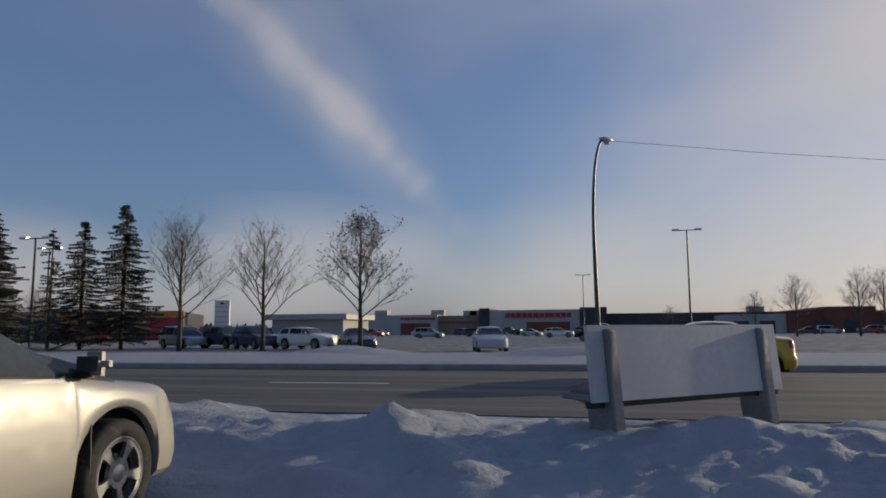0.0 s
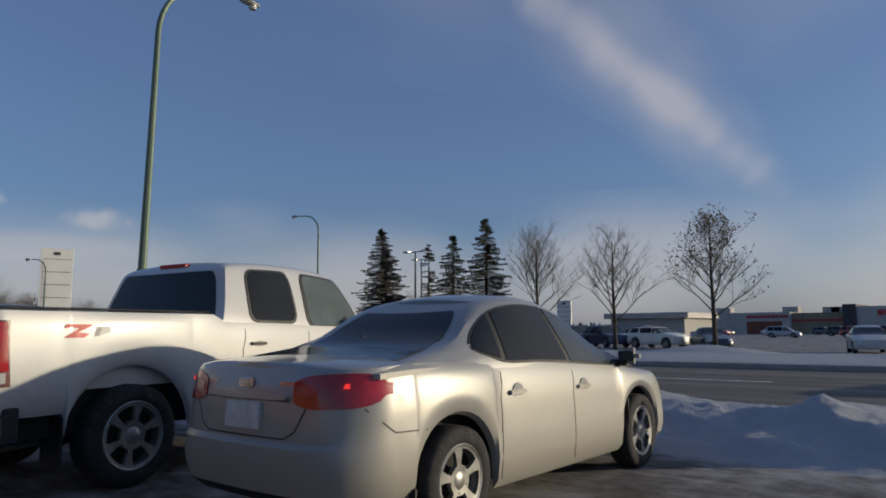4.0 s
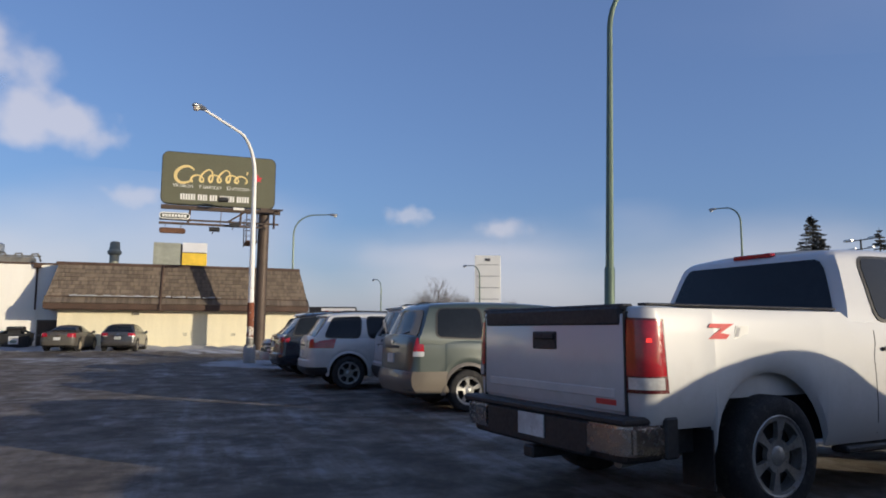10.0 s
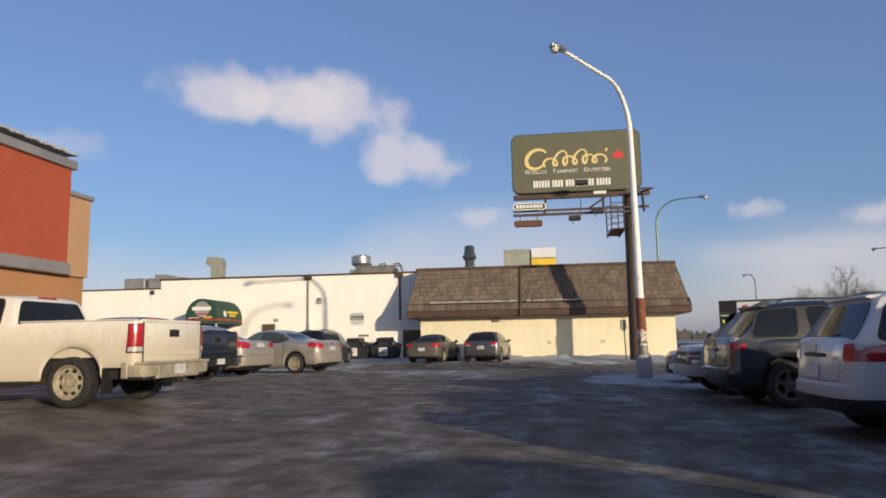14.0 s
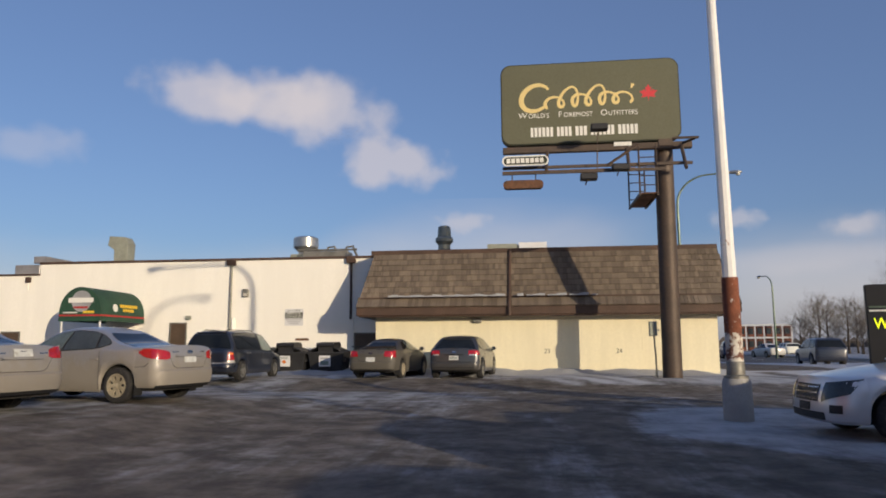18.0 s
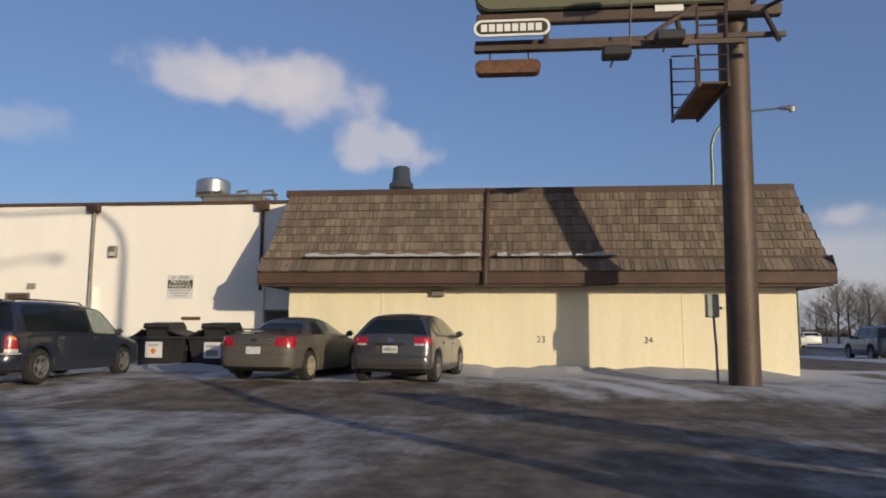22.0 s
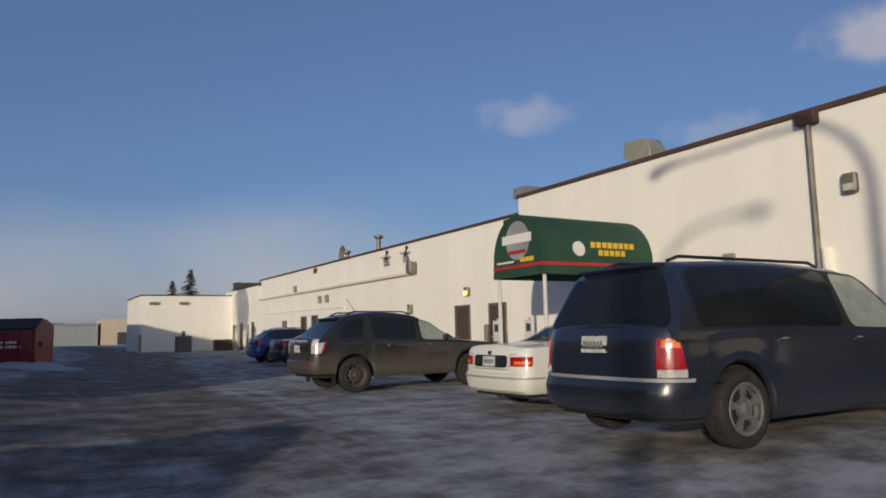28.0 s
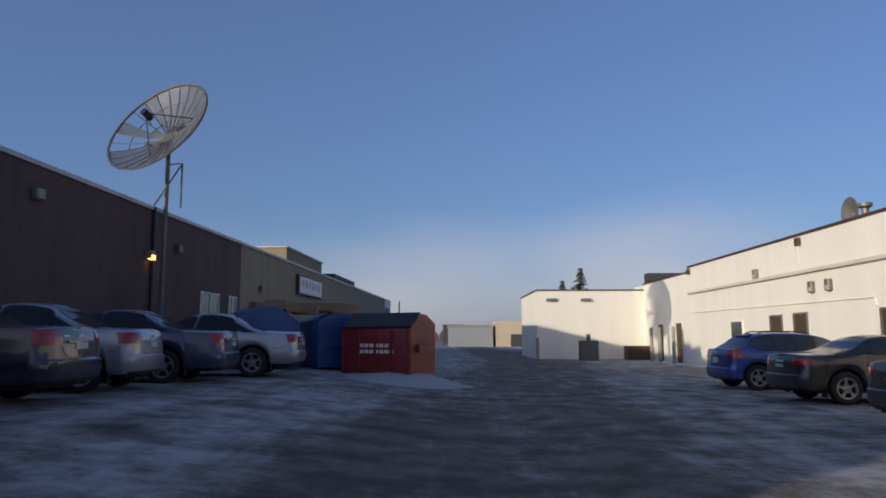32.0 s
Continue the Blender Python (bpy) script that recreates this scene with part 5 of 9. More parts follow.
roof_thing("roof_unit", "rusty roof unit with bent pipes", "roof unit", (-51.80, -14.27, 5.25), gas_unit)
for y, z in ((-38.9, 4.85), (-42.6, 4.55)):
    roof_thing("roof_stack", "small metal stack on the low roof", "roof vent", (-50.2, y, z), lambda t: part("pipe", lathe([(0.10, 0), (0.10, 0.55), (0.2, 0.6), (0.2, 0.7), (0.0, 0.74)], 12), "dull_metal", t))
roof_thing("small_dish", "small grey satellite dish on the low roof", "satellite dish", (-50.6, -43.8, 5.2), lambda t: (part("reflector", lathe([(0.0, 0.0), (0.3, 0.05), (0.48, 0.16), (0.46, 0.16), (0.3, 0.07), (0.0, 0.02)], 18, "x"), "dull_metal", t), part("mast", tube([(0, 0, -0.5), (0, 0, 0)], 0.04, 6), "galv", t)))
for y, w_ in ((-31.5, 1.4), (-34.0, 0.8)):
    roof_thing("roof_cabinet", "grey cabinet on the far roof", "roof unit", (-58, y, 4.68), lambda t: part("cabinet", box(-0.8, 0.8, -w_, w_, 0, 1.5, 0.03), "coping", t))

# ---- red restaurant building ----
red = thing("red_building", "red and tan stucco building with a metal coping", "building", at=(-0.05, 0.33, -0.09))
part("wall", box(-27.85, -6, -27, -17.75, -0.1, 3.3), "orange_wall", red)
part("red_band", box(-26.87, -8, -27, -17.57, 3.62, 6.25), "red_panel", red)
part("sill_band", box(-26.95, -8, -27, -17.49, 3.3, 3.62, 0.02), "coping", red)
part("coping", box(-27.0, -8, -27, -17.47, 6.25, 6.5, 0.02), "coping", red)
part("tan_return", box(-27.9, -26.87, -27, -17.66, 3.3, 5.55), "tan_stucco", red)
part("return_coping", box(-27.97, -26.87, -27, -17.58, 5.55, 5.68, 0.02), "coping", red)
sr = bmesh.new()
for k in range(26):
    y = -17.35 - 0.04 * (k % 3)
    x = -26.6 + k * 0.17
    box(x, x + 0.2, y - 0.3, y + 0.1, 6.5, 6.53 + 0.05 * rng.random(), bm=sr)
sr.transform(Matrix.Translation((-0.22, 0.27, 0)))
tagged(link("coping_snow", sr, "snow"), "crust of snow on the metal coping", "snow")

# ---- brown building behind the lane ----
BT = 3.6
brown = thing("brown_building", "dark brown and tan block building in shade", "building", at=(-29.42, -51.7, 0), turn=BT * -1)
# local frame: the wall runs along y, the front faces -x
part("brown_wall", box(0, 18, 0.0, 26.0, -0.1, 5.28), "brown_block", brown)
part("tan_wall", box(0.01, 18, -46.0, 0.0, -0.1, 5.28), "tan_block", brown)
part("coping", box(-0.06, 18, -46.0, 26.05, 5.28, 5.40, 0.01), "coping", brown)
for y0, y1 in ((2.4, 4.1), (0.55, 1.35)):
    d = part("window", box(-0.03, 0.04, y0, y1, 1.75, 3.0), "glass_clear", brown)
    fr = bmesh.new()
    for a, b_, c, e in ((y0 - 0.05, y0, 1.7, 3.05), (y1, y1 + 0.05, 1.7, 3.05), (y0, y1, 3.0, 3.05), (y0, y1, 1.7, 1.75), ((y0 + y1) / 2 - 0.03, (y0 + y1) / 2 + 0.03, 1.75, 3.0)):
        box(-0.06, -0.031, a, b_, c, e, bm=fr)
    part("frame", fr, "sign_panel", d)
part("roof_block", box(3, 9, -27, -17, 5.4, 7.4), "tan_block", brown)
part("roof_block_cap", box(2.9, 9.1, -27.1, -16.9, 7.4, 7.5), "coping", brown)
part("roof_block", box(2.0, 8, -36, -27.2, 5.4, 6.6), "far_dark", brown)
sgn = part("wall_sign", box(-0.16, 0.0, -14.0, -8.6, 3.75, 4.85, 0.03), "bb_steel", brown)
part("sign_face", box(-0.175, -0.165, -13.8, -8.8, 3.85, 4.75), "sign_panel", sgn)
for q in range(6):
    part("sign_mark", box(-0.182, -0.177, -13.3 + q * 0.72, -12.85 + q * 0.72, 4.15 + 0.1 * (q % 2), 4.55), "grey_mark", sgn)
part("wall_sign", box(-0.1, 0.0, -45.5, -41.5, 4.5, 5.3), "sign_panel", brown)
lo = part("wall_lamp", box(-0.22, 0.0, 8.05, 8.35, 3.75, 4.0, 0.03), "dull_metal", brown, "wall lamp glowing orange")
part("lamp_lens", box(-0.24, -0.1, 8.08, 8.32, 3.72, 3.86), "lit_bulb", lo)
for y, z in ((17.0, 4.6), (13.6, 4.6), (6.2, 4.3), (-2.5, 3.6), (-17, 3.4), (-22, 3.4)):
    part("wall_lamp", box(-0.2, 0.0, y - 0.14, y + 0.14, z - 0.12, z + 0.14, 0.03), "dull_metal", brown)
part("conduit", tube([(-0.06, 7.9, 0.0), (-0.06, 7.9, 5.4)], 0.05, 6), "trim", brown)
part("utility_box", box(-0.12, 0.0, -1.6, -1.1, 2.1, 2.7), "sign_panel", brown)
roof_thing("roof_vent_hood", "white hood vent on the brown building's roof", "roof vent", (-27.6, -37.0, 5.4), lambda t: (part("hood", lathe([(0.25, 0), (0.25, 0.3), (0.5, 0.35), (0.5, 0.65), (0.35, 0.8), (0.0, 0.85)], 16), "coping", t), part("cabinet", box(-0.5, 0.5, 0.7, 1.6, 0, 0.6, 0.03), "coping", t)))

# ---- big mesh dish ----
M["dish_grey"] = surface("weathered_dark_aluminium", (0.13, 0.13, 0.13), 0.55, 0.4, 0.2, 3, 30, 0.1)
dish = thing("mesh_dish", "large grey mesh satellite dish on a mast", "satellite dish", at=(-29.47, -43.02, 7.5))
axis = Vector((0.36, 0.80, 0.48)).normalized()
rot = axis.to_track_quat("Z", "Y").to_matrix().to_4x4()
RD, DEP = 1.72, 0.52
def dz(r):
    return DEP * (r / RD) ** 2 - DEP * 0.35
for k in range(24):
    a = 2 * math.pi * k / 24
    pts = [(r * math.cos(a), r * math.sin(a), dz(r)) for r in (0.12, 0.5, 0.9, 1.3, RD)]
    rb = part("rib", tube(pts, 0.020, 4), "dish_grey", dish)
    rb.matrix_basis = rot
for r, w_ in ((RD, 0.04), (1.2, 0.016), (0.7, 0.016)):
    pts = [(r * math.cos(2 * math.pi * k / 48), r * math.sin(2 * math.pi * k / 48), dz(r)) for k in range(49)]
    part("ring", tube(pts, w_, 5, cap=False), "dish_grey", dish).matrix_basis = rot
mg = bmesh.new()
rng = random.Random(3)
for k in range(24):
    if k in (9, 12):
        continue
    a0, a1 = 2 * math.pi * k / 24, 2 * math.pi * (k + 1) / 24
    n_ = 26
    for j in range(n_):
        r = lerp(0.2, RD - 0.02, (j + 0.5) / n_)
        if k in (10, 13) and r > 0.75:
            continue
        wv = 0.021
        q = [(rr * math.cos(a), rr * math.sin(a), dz(rr)) for rr, a in ((r - wv, a0), (r - wv, a1), (r + wv, a1), (r + wv, a0))]
        mg.faces.new([mg.verts.new(p) for p in q])
msh = part("mesh_skin", mg, "dish_grey", dish, smooth=0)
msh.matrix_basis = rot
tagged(msh, kind="stuff")
part("hub", lathe([(0.2, -0.25), (0.22, -0.16), (0.0, -0.14)], 14), "dish_grey", dish).matrix_basis = rot
part("feed_horn", tube([(0, 0, 0.62), (0, 0, 0.95)], 0.11, 10), "trim", dish).matrix_basis = rot
for k in range(3):
    a = 2 * math.pi * k / 3 + 0.5
    part("feed_strut", tube([(1.0 * math.cos(a), 1.0 * math.sin(a), dz(1.0)), (0.05 * math.cos(a), 0.05 * math.sin(a), 0.8)], 0.016, 5), "trim", dish).matrix_basis = rot
part("mast", tube([(-0.1, -0.12, -7.5), (-0.1, -0.12, -0.35)], 0.07, 8), "dish_grey", dish)
part("brace", tube([(-0.62, 0.1, -2.3), (-0.62, 0.1, -0.95), (-0.1, -0.1, -0.95)], 0.03, 6), "dish_grey", dish)
part("brace", tube([(-0.62, 0.1, -0.97), (0.22, -0.05, -2.2)], 0.025, 6), "dish_grey", dish)
part("mount", tube([(-0.1, -0.12, -0.4), tuple(rot @ Vector((0, 0, -0.2)))], 0.06, 6), "dish_grey", dish)
part("actuator", tube([(-0.1, -0.15, -0.7), tuple(rot @ Vector((-0.5, -0.3, -0.1)))], 0.03, 6), "trim", dish)

# ---- lamps ----
def street_lamp(at, height, reach, turn, pole, label, base=None, r=0.11, lean=(0, 0), group="street lamps", sweep=(0.52, 0.56)):
    """A tapered pole whose top bends over; turn: degrees, the way the arm points (0 is +x)."""
    t = thing("street_lamp", label, "street lamp", group, at, turn)
    t.matrix_world = Matrix.Translation(at) @ Vector((0, 0, 1)).rotation_difference(Vector((*lean, 1))).to_matrix().to_4x4() @ Matrix.Rotation(radians(turn), 4, "Z")
    pts, rad = [], []
    ah, aw = sweep[0] * reach, sweep[1] * reach
    h0 = height - ah - (0.09 if aw < 0.5 * reach else 0.03) * reach
    for k in range(9):
        pts.append((0, 0, h0 * k / 8))
        rad.append(lerp(r, r * 0.62, k / 8))
    for k in range(1, 11):
        a = radians(86 * k / 10)
        pts.append((aw * (1 - math.cos(a)), 0, h0 + ah * math.sin(a)))
        rad.append(lerp(r * 0.62, r * 0.42, k / 10))
    pts.append((reach * 0.98, 0, height))
    rad.append(r * 0.36)
    part("pole", tube(pts, rad, 10), pole, t)
    hb = lathe([(0.0, -0.36), (0.07, -0.34), (0.13, -0.2), (0.15, 0.05), (0.12, 0.28), (0.05, 0.36), (0.0, 0.37)], 12, "x")
    hb.transform(Matrix.Translation((reach * 0.98, 0, height - 0.01)) @ Matrix.Diagonal((1, 1, 0.7, 1)))
    h = part("lamp_head", hb, "galv", t)
    lb = lathe([(0.0, -0.12), (0.1, -0.10), (0.13, 0.0), (0.13, 0.04), (0.0, 0.05)], 12)
    lb.transform(Matrix.Translation((reach * 1.03, 0, height - 0.09)))
    part("lamp_bowl", lb, "lamp_glass", h)
    if base:
        base(t)
    return t


def white_lamp_base(t):
    part("concrete_footing", lathe([(0.25, -0.1), (0.24, 0.60), (0.22, 0.68), (0.0, 0.68)], 20), "concrete", t)
    part("pole_foot", lathe([(0.20, 0.68), (0.20, 0.72), (0.155, 0.74), (0.15, 0.95), (0.141, 0.97)], 16), "dull_metal", t)
    part("flaking_sleeve", lathe([(0.142, 0.96), (0.141, 1.46)], 16, cap=False), "pole_flake", t, "flaking white paint over rust")
    part("rusty_sleeve", lathe([(0.143, 1.46), (0.139, 2.42)], 16, cap=False), "pole_rust", t)


street_lamp((-31.95, -1.30, 0.03), 9.66, 3.58, -40, "pole_white", "tall white flaking lamp post with rusty foot, concrete footing", white_lamp_base, 0.135, (0.0, -0.006), sweep=(0.46, 0.34))
street_lamp((-17.42, 6.40, 0), 11.15, 2.78, 90, "pole_green", "tall green street lamp with a curved arm by the road", lambda t: part("collar", lathe([(0.15, 0.0), (0.15, 0.5), (0.13, 0.55), (0.13, 2.9), (0.10, 2.95)], 12), "pole_green", t), 0.12, (0.012, 0.020), sweep=(0.66, 0.66))
street_lamp((-58.7, 3.6, 0), 10.75, 3.2, 88, "pole_green", "green curved street lamp beyond the storage building")
street_lamp((-0.3, 27.20, 0), 8.7, 1.0, 50, "pole_dark", "dark curved street lamp across the road", lean=(-0.015, 0.0), sweep=(4.2, 0.85))
street_lamp((-44.4, 35.2, 0), 11.0, 2.6, 190, "pole_green", "green curved street lamp across the road")
street_lamp((-89.25, 18.51, 0), 8.0, 2.4, 190, "pole_green", "green curved street lamp far along the road")
street_lamp((-72.67, 25.33, 0), 8.6, 2.4, 200, "pole_green", "green curved street lamp far along the road")
street_lamp((-94.88, 7.08, 0), 8.8, 2.4, 150, "pole_green", "green curved street lamp far along the road")
street_lamp((-105.20, -20.81, 0), 9.0, 2.4, 150, "pole_green", "grey curved street lamp behind the roofs")
street_lamp((-100.49, -46.86, 0), 9.0, 2.4, 150, "pole_green", "grey curved street lamp behind the roofs")


wr = thing("overhead_wire", "thin dark overhead wire across the road", "wire", at=(0, 0, 0))
part("cable", tube([(-0.2, 27.3, 8.55), (6, 27.8, 7.75), (13, 28.4, 7.0), (20, 29, 6.45), (32, 30.5, 6.1), (45, 32, 6.3)], 0.008, 4), "pole_dark", wr)


def lot_lamp(at, height):
    t = thing("lot_lamp", "tall grey parking lot lamp with twin heads", "lamp post", "lot lamps", at)
    part("pole", tube([(0, 0, 0), (0, 0, height)], [0.12, 0.07], 8), "pole_dark", t)
    part("arm", tube([(-1.0, 0, height - 0.05), (1.0, 0, height - 0.05)], 0.05, 6), "pole_dark", t)
    for sg in (-1, 1):
        part("lamp_head", box(sg * 1.1 - 0.35, sg * 1.1 + 0.35, -0.2, 0.2, height - 0.08, height + 0.10, 0.03), "galv", t)


for at, h in (((8.26, 75.08, 0), 11.3), ((-43.46, 46.09, 0), 8.7), ((-4.38, 141.96, 0), 12), ((-90.59, 121.04, 0), 11), ((-57.25, 62.65, 0), 10.2)):
    lot_lamp(at, h)

# ---- billboard ----
bb = thing("billboard", "olive green advertising billboard on one thick brown steel column", "billboard", at=(-43.6, 0.05, 0.06))
part("column", tube([(-0.42, -0.04, -0.1), (-0.42, 0.02, 8.2)], [0.325, 0.315], 24), "bb_steel", bb)
part("column_head", box(-0.55, 0.12, -0.25, 0.25, 8.06, 8.36, 0.02), "bb_steel", bb)

def rrect(y0, y1, z0, z1, r, n=6):
    out = []
    for cy, cz, a0 in ((y1 - r, z1 - r, 0), (y0 + r, z1 - r, 90), (y0 + r, z0 + r, 180), (y1 - r, z0 + r, 270)):
        out += [(cy + r * math.cos(radians(a0 + 90 * k / n)), cz + r * math.sin(radians(a0 + 90 * k / n))) for k in range(n + 1)]
    return out
Y0, Y1, Z0, Z1 = -5.62, 0.52, 8.32, 11.22
part("frame", prism(rrect(Y0 - 0.04, Y1 + 0.04, Z0 - 0.04, Z1 + 0.04, 0.36), -0.22, 0.10, "x"), "bb_dark", bb)
part("poster", prism(rrect(Y0, Y1, Z0, Z1, 0.34), 0.10, 0.125, "x"), "bb_green", bb)
# the advertiser's mark as a plain cream scribble of loops
def stroke(pts, rad):
    b = bmesh.new()
    tube([(0.13, y, z) for y, z in pts], rad, 6, b)
    b.transform(Matrix.Translation((0.13, 0, 0)) @ Matrix.Diagonal((0.12, 1, 1, 1)) @ Matrix.Translation((-0.13, 0, 0)))
    return b


swirl = [(-4.42 + 0.50 * math.cos(radians(a)) + 0.10 * math.sin(radians(a)), 9.98 + 0.48 * math.sin(radians(a))) for a in range(38, 335, 9)]
part("swirl", stroke(swirl, [0.05 + 0.055 * math.sin(math.pi * k / (len(swirl) - 1)) for k in range(len(swirl))]), "bb_cream", bb, smooth=0)
scrawl, thick = [], []
for k in range(331):
    q = k / 330
    a = q * 2 * math.pi * 6.0
    tall = 0.19 + 0.25 * math.exp(-((q - 0.30) / 0.07) ** 2) + 0.25 * math.exp(-((q - 0.635) / 0.07) ** 2)
    scrawl.append((lerp(-4.0, -1.15, q) - 0.20 * math.sin(a) + 0.10 * (tall - 0.19) * (1 - math.cos(a)), 9.60 + tall * (1 - math.cos(a)) + 0.10 * q))
    thick.append(0.040 + 0.030 * (0.5 + 0.5 * math.sin(a + 0.6)))
part("scrawl", stroke(scrawl, thick), "bb_cream", bb, smooth=0)
part("tick", stroke([(-1.02, 10.36), (-1.08, 10.20)], [0.06, 0.03]), "bb_cream", bb, smooth=0)
for word, yc in (("World's", -4.40), ("Foremost", -3.02), ("Outfitters", -1.47)):
    text_mesh("slogan_capital", word[0].upper(), 0.30, "bb_white", bb, pose(0.132, yc - (0.067 if len(word) < 10 else 0.056) * len(word) - 0.02, 9.335, 0, 0, 90), 0.003)
    text_mesh("slogan_word", word[1:].upper(), 0.235, "bb_white", bb, pose(0.132, yc + 0.075, 9.315, 0, 0, 90), 0.003, squeeze=0.95 if len(word) < 10 else 0.90)
x_ = -4.62
for k, n_ in enumerate((6, 4, 3, 6, 5)):
    for q in range(n_):
        w_ = 0.088 + 0.022 * rng.random()
        part("address_bar", box(0.124, 0.130, x_, x_ + w_, 8.55, 8.89), "bb_white", bb)
        x_ += w_ + 0.040
    x_ += 0.10
leaf = [(0, -0.30), (0.03, -0.12), (0.26, -0.16), (0.20, -0.05), (0.34, 0.10), (0.22, 0.10), (0.18, 0.16), (0.07, 0.08), (0.12, 0.26), (0.05, 0.23), (0, 0.36)]
leaf = leaf + [(-a, b) for a, b in reversed(leaf[1:-1])]
part("red_leaf", prism([(-0.50 + a * 0.92, 9.98 + b * 0.92) for a, b in leaf], 0.124, 0.132, "x"), "bb_red", bb)
# steelwork
part("lower_beam", box(-0.10, 0.10, Y0, 0.9, 7.98, 8.22, 0.02), "bb_steel", bb)
part("walk_beam", box(0.55, 0.63, Y0, 0.75, 7.27, 7.37), "bb_steel", bb)
part("walk_beam", box(0.95, 1.03, Y0, -0.2, 6.99, 7.09), "bb_steel", bb)
part("walk_grating", box(0.60, 0.98, Y0, -1.2, 7.09, 7.12), "ply_rust", bb)
for y in (-4.05, -1.3, 0.55):
    part("outrigger", tube([(0.0, y, 8.1), (1.0, y - 0.1, 7.04)], 0.06, 6), "bb_steel", bb)
part("end_rail", tube([(0.0, 0.55, 8.16), (0.7, 0.95, 8.16), (0.7, 0.1, 8.16)], 0.045, 6), "bb_steel", bb)
plq = part("name_plaque", prism(rrect(-5.62, -4.05, 7.28, 7.64, 0.17), 1.02, 1.06, "x"), "bb_white", bb)
part("plaque_face", prism(rrect(-5.57, -4.10, 7.33, 7.59, 0.13), 1.06, 1.066, "x"), "bb_dark", plq)
for q in range(8):
    part("plaque_bar", box(1.067, 1.072, -5.47 + q * 0.16, -5.47 + q * 0.16 + 0.125, 7.38, 7.54), "bb_white", plq)
part("code_plate", box(0.11, 0.13, -1.75, -1.15, 8.12, 8.26), "bb_white", bb)
can = part("junction_can", prism(rrect(-5.6, -4.25, 6.52, 6.80, 0.13), 0.72, 1.0, "x"), "ply_rust", bb)
for y in (-5.3, -4.5):
    part("hanger", tube([(0.86, y, 6.80), (0.9, y, 7.04)], 0.02, 5), "bb_steel", can)
for y, z in ((-2.35, 8.45), (-2.75, 6.76), (-1.7, 7.05)):
    f = part("flood_lamp", box(1.0, 1.35, y - 0.28, y + 0.28, z - 0.08, z + 0.14, 0.03), "trim", bb)
    part("lamp_arm", tube([(1.1, y - 0.05, z - 0.05), (1.0, y - 0.1, min(z - 0.2, 7.05))], 0.022, 5), "bb_steel", f)
for x, z in ((0.65, 8.0), (-1.80, 7.8)):
    for y in (-1.02, -0.44):
        part("cage_post", tube([(x, y, 6.25), (x, y, z)], 0.032, 5), "bb_steel", bb)
    for k in range(5):
        part("rung", tube([(x, -1.02, 6.58 + 0.32 * k), (x, -0.44, 6.58 + 0.32 * k)], 0.020, 5), "bb_steel", bb)
for y in (-1.02, -0.44):
    part("platform_beam", box(-1.84, 0.69, y - 0.03, y + 0.03, 6.22, 6.32), "bb_steel", bb)
part("platform", box(-1.80, 0.65, -0.99, -0.47, 6.28, 6.33, 0.008), "ply_rust", bb)
part("hanger_brace", tube([(0.65, -1.02, 8.0), (0.62, -2.05, 7.32)], 0.05, 6), "bb_steel", bb)
mt_ = thing("electric_meter", "grey electric meter box with conduit beside the billboard column", "meter box", at=(-44.28, -0.52, 0.16))
part("cabinet", box(-0.08, 0.10, -0.14, 0.12, 1.45, 1.95, 0.02), "duct", mt_)
part("conduit", tube([(0, 0.06, -0.16), (0, 0.05, 0.8), (0, 0.02, 1.45)], 0.028, 8), "duct", mt_)
part("strap", box(-0.05, 0.02, 0.10, 0.20, 1.62, 1.68), "galv", mt_)

# ---- bench with an advertising back ----
bn = thing("advertising_bench", "roadside bench with a blank white advertising back, seen from behind", "bench", at=(0.88, 7.4, 0.22), turn=43)
for x in (-1.05, 1.14):
    lg = prism([(0.36, 0.0), (0.0, 0.0), (0.05, 0.5), (0.10, 1.0), (0.20, 1.04), (0.26, 0.97), (0.30, 0.55), (0.62, 0.48), (0.66, 0.36), (0.40, 0.30)], x - 0.07, x + 0.07, "x")
    bmesh.ops.bevel(lg, geom=list(lg.edges), offset=0.015, segments=1, affect="EDGES")
    part("leg", lg, "bench_grey", bn)
bk = box(-1.30, 1.40, 0.0, 0.05, 0.36, 1.06)
bk.transform(Matrix.Translation((0, 0.045, 0)) @ Matrix.Rotation(radians(-5.7), 4, "X"))
M["bench_panel"] = surface("greyed_white_panel", (0.52, 0.52, 0.52), 0.6, 0, 0.12, 0.8, 14, 0.08, 0.004, (0.36, 0.35, 0.33), (0.58, 0.8))
part("back_panel", bk, "bench_panel", bn)
part("lower_rail", box(-1.30, 1.40, 0.14, 0.20, 0.30, 0.36), "bb_dark", bn)
part("seat", box(-1.2, 1.3, 0.26, 0.66, 0.35, 0.41, 0.01), "bench_grey", bn)

